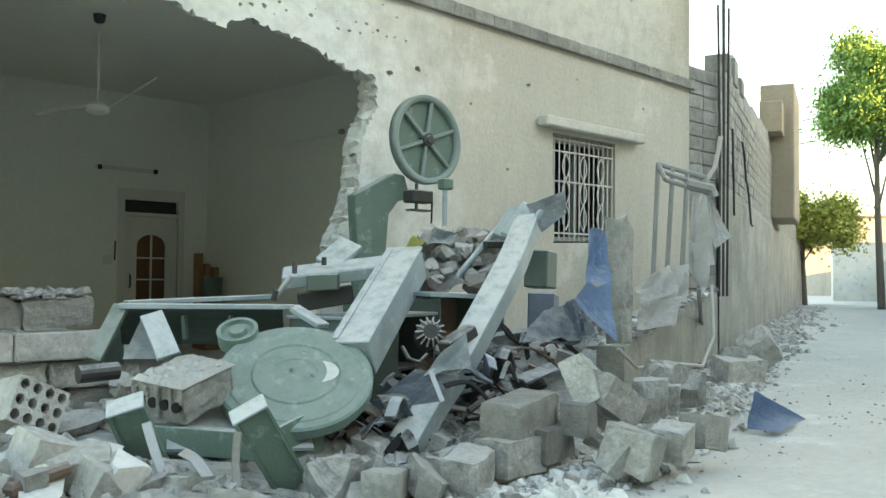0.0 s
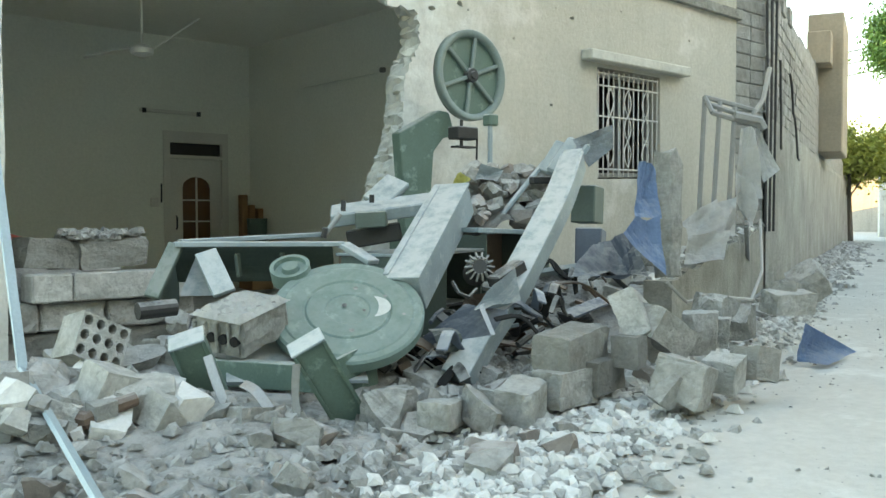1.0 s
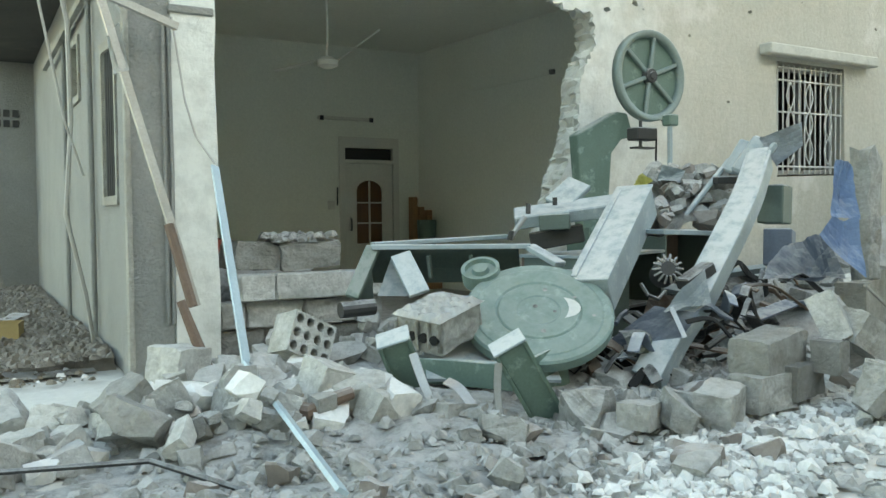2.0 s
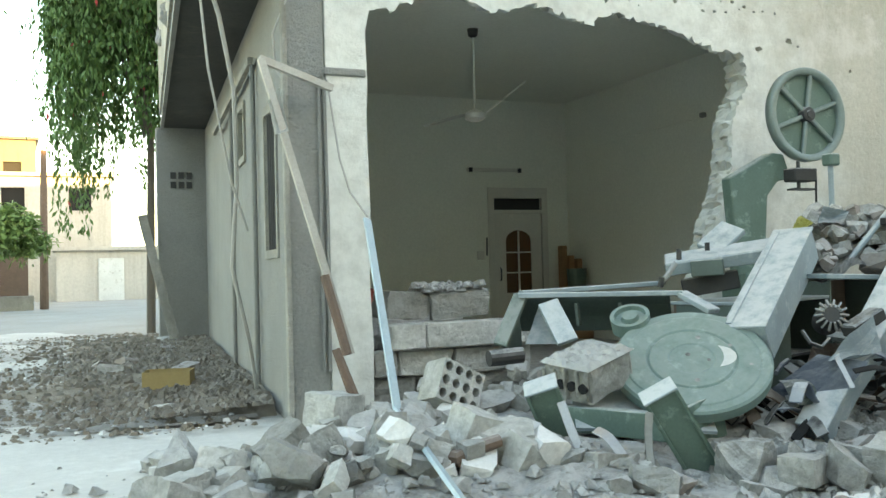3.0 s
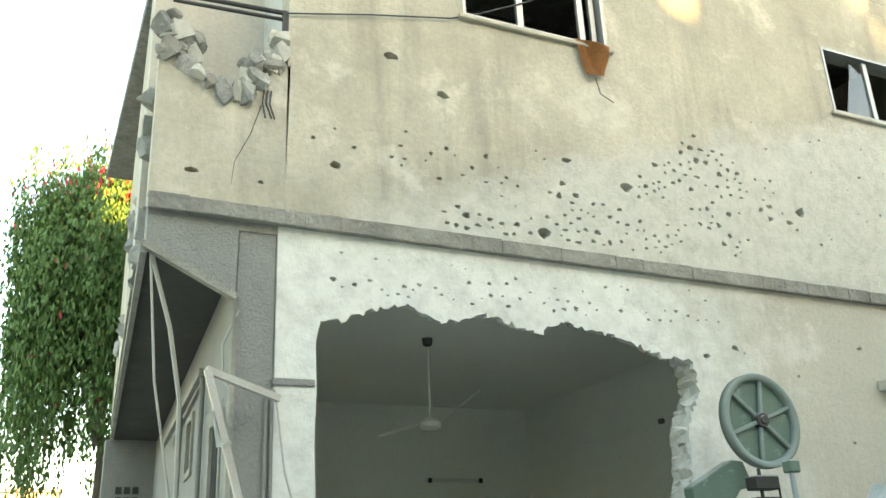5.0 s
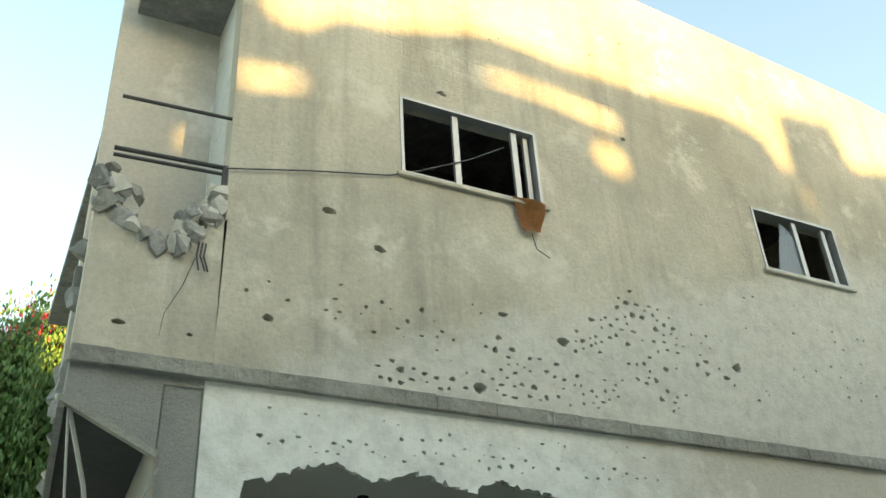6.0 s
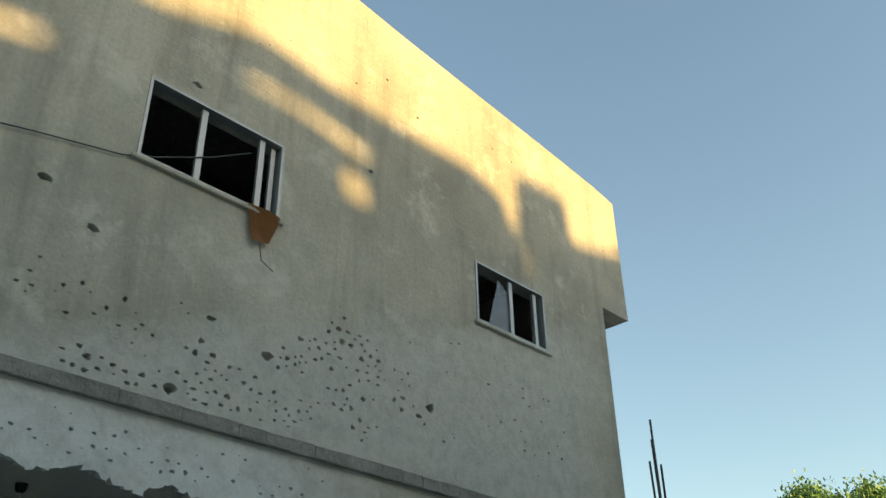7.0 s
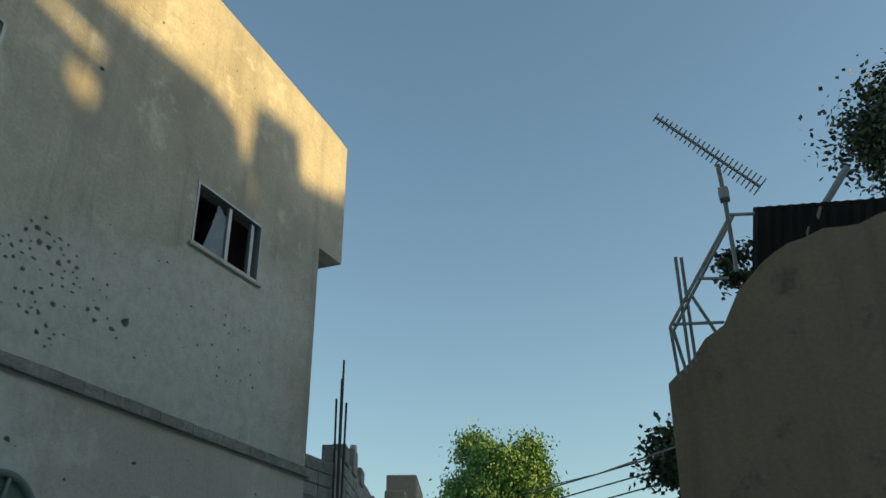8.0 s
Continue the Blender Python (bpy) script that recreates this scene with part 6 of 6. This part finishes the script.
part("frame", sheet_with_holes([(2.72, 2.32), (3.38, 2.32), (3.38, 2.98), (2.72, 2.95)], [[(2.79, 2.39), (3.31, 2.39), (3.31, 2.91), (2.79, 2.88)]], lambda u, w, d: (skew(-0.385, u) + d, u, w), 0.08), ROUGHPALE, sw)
# as above, shade given as a dark slab
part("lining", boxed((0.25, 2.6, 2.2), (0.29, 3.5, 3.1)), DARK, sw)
solid("side_beam", beamed((skew(-0.42, 1.7), 1.7, 3.12), (skew(-0.46, 5.6), 5.6, 3.05), 0.05, 0.07), ROUGHPALE, "pale pipe along the side wall", "pipe")
for y in (1.75, 3.9):
    solid("downpipe", tubed([(skew(-0.40, y), y, 0.0), (skew(-0.40, y), y, 3.1)], 0.025, 8), ROUGH, "grey pipe running down the side wall", "pipe", "downpipes")
solid("hanging_cable", tubed([(-1.0, 0.05, 3.62), (-0.80, 0.25, 3.1), (-0.66, 0.5, 2.6), (-0.60, 0.8, 1.9), (-0.62, 1.0, 1.2), (-0.45, 1.2, 0.55), (-0.35, 1.4, 0.05)], 0.018, 6), PALECABLE, "thick pale cable hanging down the corner", "cable", "hanging cables")
solid("hanging_cable", tubed([(-1.0, 0.05, 3.58), (-0.88, 0.3, 2.7), (-0.68, 0.6, 1.9), (-0.52, 0.8, 1.5)], 0.010, 6), PALECABLE, "thin pale cable hanging down the corner", "cable", "hanging cables")
solid("hanging_cable", tubed([(-0.34, -0.02, 3.2), (-0.43, 0.1, 2.95), (-0.40, 0.15, 2.7), (-0.36, 0.0, 2.55)], 0.008, 6), PALECABLE, "thin loop of cable under the beam", "cable", "hanging cables")
solid("leaning_plank", beamed((skew(-1.42, 9), 8.8, 2.15), (skew(-0.95, 9), 8.4, 0.0), 0.14, 0.05, (0, -1, 0)), ROUGHPALE, "pale plank leaning on the end wall", "plank")


# ---- metal frame with hanging sheets at the wall corner ----
mf = thing("metal_rack", (9.4, -0.5, 0.0), "bent light metal rack with torn sheets hanging from it", "rack")
A, B = Vector((7.53, -0.90, 2.49)), Vector((7.95, -1.28, 2.34))
for p, q in ((A, (7.27, -1.00, 1.17)), ((7.57, -1.07, 2.43), (7.30, -1.16, 1.19)), ((7.60, -1.24, 2.35), (7.34, -1.33, 1.27)), (A, B), ((7.35, -1.01, 2.40), (7.64, -1.42, 2.21)), (B, (7.20, -1.62, 1.02)), (A, (7.14, -1.24, 2.25)), ((7.14, -1.24, 2.25), (7.43, -1.64, 2.09))):
    part("bar", tubed([p, q], 0.028, 6), GREYMETAL, mf)
part("foot", tubed([(7.27, -1.00, 1.17), (8.75, -0.35, 0.3)], 0.028, 6), GREYMETAL, mf)
part("foot", tubed([(7.20, -1.62, 1.02), (9.4, -0.42, 0.5)], 0.028, 6), GREYMETAL, mf)
part("rail", tubed([(7.04, -1.56, 2.19), (7.24, -1.74, 2.13), (7.27, -1.77, 2.04)], 0.05, 6), GREYMETAL, mf)
part("sheet", bent_sheet([(7.01, -1.67, 2.06), (7.12, -1.76, 2.04), (6.88, -1.99, 1.31), (6.66, -1.80, 1.34)], 0.12, 81), SHEET, mf, "pale torn sheet")
part("sheet", bent_sheet([(7.21, -1.71, 2.05), (7.24, -1.74, 2.03), (7.39, -1.90, 1.62), (7.16, -1.83, 1.47)], 0.10, 82), SHEET, mf, "pale torn sheet")
part("sheet", bent_sheet([(6.69, -1.80, 1.60), (6.75, -2.01, 1.34), (6.52, -2.08, 1.03), (6.50, -1.93, 1.20)], 0.12, 83), SHEET, mf, "pale torn sheet")
for k, q in enumerate((((5.57, -1.90, 1.09), (6.08, -1.94, 1.30), (5.86, -2.16, 1.04), (5.41, -2.04, 0.89)), ((6.08, -1.82, 1.17), (6.49, -1.91, 1.34), (6.01, -2.17, 0.93), (5.74, -2.06, 0.93)), ((5.24, -2.15, 0.94), (5.70, -2.29, 0.99), (5.38, -2.42, 0.74), (5.05, -2.26, 0.73)))):
    solid("torn_sheet", bent_sheet([Vector(p) for p in q], 0.10, 84 + k), SHEET, "crumpled pale metal sheet on the low wall", "sheet metal", "crumpled sheets")
solid("white_cable", tubed([(8.47, -1.19, 2.89), (8.31, -1.20, 2.51), (8.12, -1.17, 2.30), (7.97, -1.18, 2.24)], 0.03, 6), PALECABLE, "thick pale cable looped from the wall", "cable")
solid("loop_cable", tubed([(6.47, -2.17, 1.09), (5.91, -2.50, 0.63), (5.09, -2.85, 0.45), (4.62, -2.82, 0.50), (4.18, -2.83, 0.49), (3.90, -2.85, 0.65)], 0.014, 6), PALECABLE, "pale cable trailing over the low wall", "cable")
# reinforcing bars rising from the wall corner
for k in range(4):
    x, y = 10.52 + 0.06 * k, -0.06 - 0.03 * (k % 2)
    solid("rebar", tubed([(x, y, 0.9), (x + 0.02, y, 3.0), (x + 0.03 * (k - 1.5), y, 5.2 + 0.35 * (k % 3))], 0.018, 6), DARK, "dark reinforcing bar standing at the wall corner", "rebar", "corner bars")
for k in range(3):
    solid("roof_block", boxed((0.0, 0, 0), (0.5, 0.25, 0.3 + 0.15 * (k == 1)), STREET_M @ pose(1.2 + 1.1 * k, 0, 4.5 + 0.03 * k), 0.01), BLOCK, "loose block on top of the street wall", "block", "wall-top blocks")
solid("vent_pipe", tubed([STREET_M @ Vector((4.3, 0.3, 4.4)), STREET_M @ Vector((4.3, 0.3, 5.5))], 0.07, 10), WHITE, "short vent pipe above the wall", "pipe")
for k, (u0, u1) in enumerate(((1.4, 1.7), (3.0, 5.0))):
    solid("wall_wire", tubed([STREET_M @ Vector((u0 + (u1 - u0) * f / 6, -0.05, 3.6 - 0.25 * f + 0.12 * math.sin(f * 2.3))) for f in range(7)], 0.02, 5), DARK, "black wire looped on the street wall", "wire", "wall wires")


# ---- trees and bushes ----
def tree(name, at, height, crown, clumps, leaf, count, mat, label, seed, trunk=0.12, droop=0.0, blossom=None, low=0.35, slim=1.0):
    r = random.Random(seed)
    t = thing(name, at, label, "tree")
    a = Vector(at)
    bm = bmesh.new()
    tips = []
    top = a + Vector((r.uniform(-0.2, 0.2), r.uniform(-0.2, 0.2), height * 0.62))
    tube(bm, [a, a + (top - a) * 0.5 + Vector((0.12, 0.08, 0)), top], [trunk, trunk * 0.8, trunk * 0.45], 8)
    for k in range(clumps):
        th, ph = r.uniform(0, 6.28), r.uniform(-0.3, 1.0)
        f = r.uniform(0.55, 1.0)
        c = a + Vector((crown[0] * f * math.cos(th) * math.cos(ph), crown[1] * f * math.sin(th) * math.cos(ph), height * (low + (1 - low) * 0.5) + crown[2] * f * math.sin(ph)))
        tips.append(c)
        if k % 3 == 0:
            s0 = a + (top - a) * r.uniform(0.5, 1.0)
            tube(bm, [s0, (s0 + c) / 2 + Vector((0, 0, 0.1)), c], [trunk * 0.35, trunk * 0.22, 0.01], 5)
    part("trunk", bm, BARK, t, "grey-brown trunk and limbs")
    vs, fs, bs, bf = [], [], [], []
    strands = []
    if droop > 1:
        for k in range(260):
            c = tips[r.randrange(len(tips))]
            strands.append((c + Vector((r.gauss(0, 0.25), r.gauss(0, 0.25), r.gauss(0, 0.3))), r.uniform(-0.35, 0.35), r.uniform(-0.3, 0.3), droop * r.uniform(0.3, 1.6)))
    for k in range(count):
        c = tips[r.randrange(len(tips))]
        sp = min(crown) * (0.17 if 0 < droop < 1 else 0.23)
        p = c + Vector((r.gauss(0, sp), r.gauss(0, sp), r.gauss(0, sp * 0.8) - droop * r.random() ** 1.5))
        if strands and r.random() < 0.66:
            q = strands[r.randrange(len(strands))]
            h = r.random()
            p = q[0] + Vector((q[1] * h * h + r.gauss(0, 0.05 + 0.06 * (1 - h)), q[2] * h * h + r.gauss(0, 0.05 + 0.06 * (1 - h)), -q[3] * h))
        d = Vector((r.gauss(0, 1), r.gauss(0, 1), r.gauss(-0.3 - droop, 0.7))).normalized()
        e = d.orthogonal().normalized()
        e = (Matrix.Rotation(r.uniform(0, 6.28), 3, d) @ e)
        L, W = leaf * r.uniform(0.7, 1.5), leaf * r.uniform(0.25, 0.5) * slim
        tv, tf = (bs, bf) if blossom and r.random() < (0.10 if p.z > at[2] + height * 0.72 else 0.003) else (vs, fs)
        b = len(tv)
        tv += [p, p + d * L * 0.5 + e * W, p + d * L, p + d * L * 0.5 - e * W]
        tf.append((b, b + 1, b + 2, b + 3))
    for nm, v, f, m, lb in (("crown", vs, fs, mat, ""), ("blossom", bs, bf, blossom, "red blossoms")):
        if v:
            me = bpy.data.meshes.new(nm)
            me.from_pydata(v, [], f)
            me.materials.append(m)
            ob = new(nm, me)
            ob.parent = t
            ob.matrix_parent_inverse = t.matrix_world.inverted()
            if lb:
                tagged(ob, lb)
    return t


bpy.context.view_layer.update()
tree("street_tree", (35.3, 6.4, 0.0), 12.7, (2.2, 2.2, 3.3), 46, 0.17, 60000, BRIGHTLEAF, "tall bright green street tree at the end of the lane", 1, 0.16, 0.9, low=0.30, slim=0.7)
tree("street_bush", (36.6, 10.0, 0.0), 5.3, (2.0, 2.0, 1.7), 26, 0.15, 16000, YELLOWLEAF, "yellow-green bush beside the street wall", 2, 0.12, low=0.2)
tree("blossom_tree", (-0.42, 12.2, 0.0), 12.4, (2.0, 1.3, 3.7), 120, 0.13, 80000, STREETLEAF, "tall drooping green tree with red blossoms behind the house", 3, 0.09, 3.3, RED, low=0.24, slim=0.55)
tree("garden_bush", (-4.9, 26.0, 0.0), 4.0, (2.4, 1.8, 1.1), 24, 0.26, 7000, LEAF, "low feathery green tree behind the fence", 4, 0.10, 0.4, low=0.3, slim=0.5)
tree("ruin_tree", (13.8, -10.25, 0.0), 12.0, (1.6, 1.6, 2.0), 48, 0.10, 46000, DARKLEAF, "dark leafy tree behind the ruin", 5, 0.14, low=0.5)
tree("ruin_shrub", (17.2, -4.6, 0.0), 6.4, (1.0, 1.0, 1.2), 14, 0.13, 3800, DARKLEAF, "dark shrub beside the ruin", 6, 0.08, low=0.45)
tree("roof_creeper", (10.9, -6.35, 5.2), 1.9, (0.35, 0.4, 0.6), 10, 0.08, 900, DARKLEAF, "thin creeper on the ruin's roof frame", 7, 0.03, low=0.2)

bm = bmesh.new()
n = 26
g = []
for i in range(n + 1):
    y = 0.6 + 10.0 * i / n
    w = 2.3 + 0.9 * noise.noise(Vector((y * 0.8, 1, 0))) + 0.25 * noise.noise(Vector((y * 3, 5, 0)))
    w *= min(1.0, 0.15 + i / 5)
    g.append([bm.verts.new((skew(-0.38, y) - w * j / 6, y, (0.02 + 0.10 * (1 - j / 6) + 0.05 * noise.noise(Vector((y * 2, j, 3)))) * (0 < i < n) - 0.05 * (j == 6 or i in (0, n)))) for j in range(7)])
for i in range(n):
    for j in range(6):
        bm.faces.new((g[i][j], g[i + 1][j], g[i + 1][j + 1], g[i][j + 1]))
solid("alley_dirt", bm, DIRT, "brown dirt banked along the side wall", "dirt", kind="stuff", smooth=True)

# packed earth of the track beyond the house
loop = jag([(-15.0, 1.5), (-2.2, 0.4), (-0.5, 0.6)], 0.5, 0.2, rng) + jag([(0.2, 9.4), (2.0, 17.4), (2.0, 43.5)], 1.5, 0.2, rng) + jag([(1.0, 44.0), (-15.0, 43.0)], 1.5, 0.3, rng)
bm = bmesh.new()
bm.faces.new([bm.verts.new((x, y, 0.012)) for x, y in loop])
bmesh.ops.triangulate(bm, faces=bm.faces[:])
solid("alley_track", bm, TRACK, "packed grey earth track at the end of the alley", "track", kind="structure")

# ---- far end of the alley ----
# unseen wall, added only to shade the far houses and track
solid("wall_neighbour", boxed((1.2, 20.0, 0), (18.0, 20.3, 11.3)), PALEHOUSE, "unseen added wall that keeps the sun off the far houses", "wall", kind="structure")

def far_house(at, size, rz, label, cols, rows, mat, seed):
    t = thing("house", at, label, "house", rz=rz)
    bpy.context.view_layer.update()
    m = t.matrix_world.copy()
    w, d, h = size
    holes = []
    for i in range(cols):
        for j in range(rows):
            x, z = w * (i + 0.5) / cols - 0.5, 1.6 + 3.1 * j
            if z + 1.4 < h:
                holes.append([(x, z), (x + 1.1, z), (x + 1.1, z + 1.2), (x, z + 1.2)])
    part("wall", sheet_with_holes([(0, 0), (w, 0), (w, h), (0, h)], holes, lambda u, q, k: m @ Vector((u, k, q)), 0.25), mat, t)
    part("body", boxed((0.0, 0.6, 0), (w, d, h - 0.05), m), mat, t)
    part("roof", boxed((-0.2, -0.25, h), (w + 0.2, d, h + 0.18), m), mat, t, "pale roof edge")
    for q in holes:
        # near-black panel for the unlit inside
        win = part("window", boxed((q[0][0], 0.16, q[0][1]), (q[1][0], 0.20, q[2][1]), m), UNLIT, t, "near-black panel in place of the unlit window")
        part("sill", boxed((q[0][0] - 0.08, -0.08, q[0][1] - 0.08), (q[1][0] + 0.08, -0.003, q[0][1]), m), mat, win)
    return t


far_house((-15.9, 44.0, 0), (16.0, 8, 6.5), 0, "pale two-storey house far down the alley", 5, 2, PALEHOUSE, 1)
far_house((-2.6, 40.5, 0), (7, 3, 2.5), 0, "low pale outbuilding at the end of the alley", 1, 1, PALEHOUSE, 2)
far_house((-16.0, 58.0, 0), (12, 8, 10.5), 4, "tall ochre house behind the others", 4, 3, OCHRE, 3)
far_house((58.0, 26.0, 0), (14, 8, 5.6), -60, "pale house far along the street", 4, 1, PALEHOUSE, 4)
fence = thing("fence", (-8.0, 30.0, 0), "rusty brown sheet fence beside the alley", "fence")
for k in range(12):
    part("panel", boxed((-16 + 1.05 * k, 30.0 + 0.12 * k, 0.0), (-16 + 1.05 * k + 1.0, 30.06 + 0.12 * k, 2.0 + 0.08 * (k % 3)), None, 0.01), RUST, fence)
solid("garden_wall", boxed((-18, 29.4, 0), (-3.2, 29.8, 0.55), None, 0.02), ROUGHPALE, "low pale garden wall under the fence", "wall", kind="structure")
for x, y, h in ((-2.86, 30.0, 6.0), (-6.2, 24.0, 9.5)):
    solid("utility_pole", tubed([(x, y, 0), (x + 0.05, y, h)], [0.16, 0.11], 10), RUST, "weathered wooden utility pole beside the alley", "pole", "utility poles")
solid("gate", boxed((-0.7, 40.38, 0), (0.5, 40.46, 2.1), None, 0.02), WHITE, "pale gate of the low outbuilding", "gate")
for k in range(3):
    solid("overhead_wire", tubed([(28 + 0.2 * k, -4, 7.2 + 0.5 * k), (33, 4, 6.8 + 0.5 * k), (38, 12, 7.2 + 0.5 * k)], 0.03, 4), DARK, "overhead wire across the street", "wire", "overhead wires")
bxm = pose(*(-1.01, 2.42, 0.00), 0, 0, -15)
cb = thing("cardboard_box", (-1.01, 2.42, 0.00), "open yellow-brown cardboard box on the alley ground", "box")
for lo, hi in (((-0.22, -0.16, 0), (0.22, -0.15, 0.24)), ((-0.22, 0.15, 0), (0.22, 0.16, 0.24)), ((-0.22, -0.148, 0), (-0.21, 0.148, 0.24)), ((0.21, -0.148, 0), (0.22, 0.148, 0.24))):
    part("side", boxed(lo, hi, bxm), CARDBOARD, cb)
solid("white_bag", lathe([(0, 0), (0.16, 0.01), (0.18, 0.05), (0.09, 0.10), (0, 0.11)], pose(*(-1.17, 1.05, 0.00), 0, 0, 20) @ Matrix.Diagonal((1.2, 0.7, 1, 1)), 16), WHITEMETAL, "crumpled white plastic bag on the ground", "bag")
for k in range(16):
    x, y = -0.75 - abs(rng.gauss(0, 0.5)), rng.uniform(2.0, 9.0)
    s = rng.uniform(0.08, 0.22)
    stone("debris_lump", (x + 0.05 * y, y, s * 0.3), (s * 1.4, s, s * 0.7), (rng.uniform(-20, 20), rng.uniform(-20, 20), rng.uniform(0, 180)), rng.choice((BROWNSTONE, PALEBLOCK, CONCRETE)), "dusty lump of debris in the alley", "stone", "alley debris", seed=800 + k, rough=0.25)

# ---- roof frame and aerial on the ruin ----
rf = thing("roof_frame", (10.1, -5.6, 4.64), "bent thin steel roof frame on the ruined wall", "frame")
for p, q in (((9.41, -5.58, 4.51), (9.10, -5.59, 5.10)), ((9.10, -5.59, 5.10), (8.86, -6.48, 6.30)), ((9.60, -5.65, 4.65), (9.33, -5.59, 5.13)), ((9.33, -5.59, 5.13), (9.05, -6.54, 6.44)), ((9.10, -5.62, 5.13), (9.34, -6.21, 5.15)), ((9.00, -6.01, 5.64), (9.15, -6.36, 5.64)), ((8.84, -6.50, 6.35), (8.96, -6.79, 6.36)), ((9.40, -5.73, 4.65), (8.78, -5.80, 5.88)), ((9.60, -5.78, 4.77), (9.00, -5.84, 5.96)), ((9.04, -5.89, 5.47), (9.36, -6.10, 5.03))):
    part("bar", tubed([p, q], 0.022, 5), GREYMETAL, rf)
an = thing("aerial", (8.94, -6.51, 6.40), "old comb-shaped rooftop aerial on a thin mast", "aerial")
p0, p1, p2, p3 = Vector((9.26, -6.46, 5.76)), Vector((8.81, -6.48, 6.62)), Vector((8.08, -5.87, 7.49)), Vector((8.95, -6.91, 6.71))
part("mast", tubed([p0, p1, Vector((8.63, -6.47, 6.97))], 0.028, 6), GREYMETAL, an)
part("boom", tubed([p2, p3], 0.02, 6), GREYMETAL, an)
part("clamp", boxed((-0.08, -0.06, -0.08), (0.08, 0.06, 0.08), Matrix.Translation(p1), 0.01), GREYMETAL, an)
bd = (p3 - p2).normalized()
across = bd.cross(Vector((0.85, 0.1, 0.5))).normalized()
for k in range(24):
    f = k / 23
    c = p2 + (p3 - p2) * f
    L = 0.10 + 0.11 * f
    part("rod", tubed([c - across * L * 0.6, c + across * L * 0.6], 0.010, 4), GREYMETAL, an)
solid("ruin_pole", tubed([(10.62, -7.12, 6.4), (10.58, -8.05, 7.62)], 0.05, 6), GREYMETAL, "slanting pale pole above the ruin's roof", "pole")
solid("street_wire", tubed([(27.70, 2.39, 6.87), (22.41, -1.28, 6.14), (12.78, -4.94, 4.47)], 0.02, 4), DARK, "thin wire crossing to the ruin", "wire")

# weeds and sheets on the filled strip behind the low wall
for k in range(40):
    s = rng.uniform(-6.0, -1.0)
    d = rng.uniform(0.25, 0.9)
    x, y = 10.6 + s * math.cos(STREET) - d * math.sin(STREET), s * math.sin(STREET) + d * math.cos(STREET)
    if y < -0.15:
        sz = rng.uniform(0.06, 0.18)
        stone("wall_fragment", (x, y, mound(x, y) + sz * 0.25), (sz * 1.3, sz, sz * 0.8), (rng.uniform(-30, 30), rng.uniform(-30, 30), rng.uniform(0, 180)), rng.choice((BLOCK, CONCRETE, PALEBLOCK)), "broken piece of block behind the low wall", "fragment", "rubble behind the low wall", seed=1000 + k, rough=0.5)
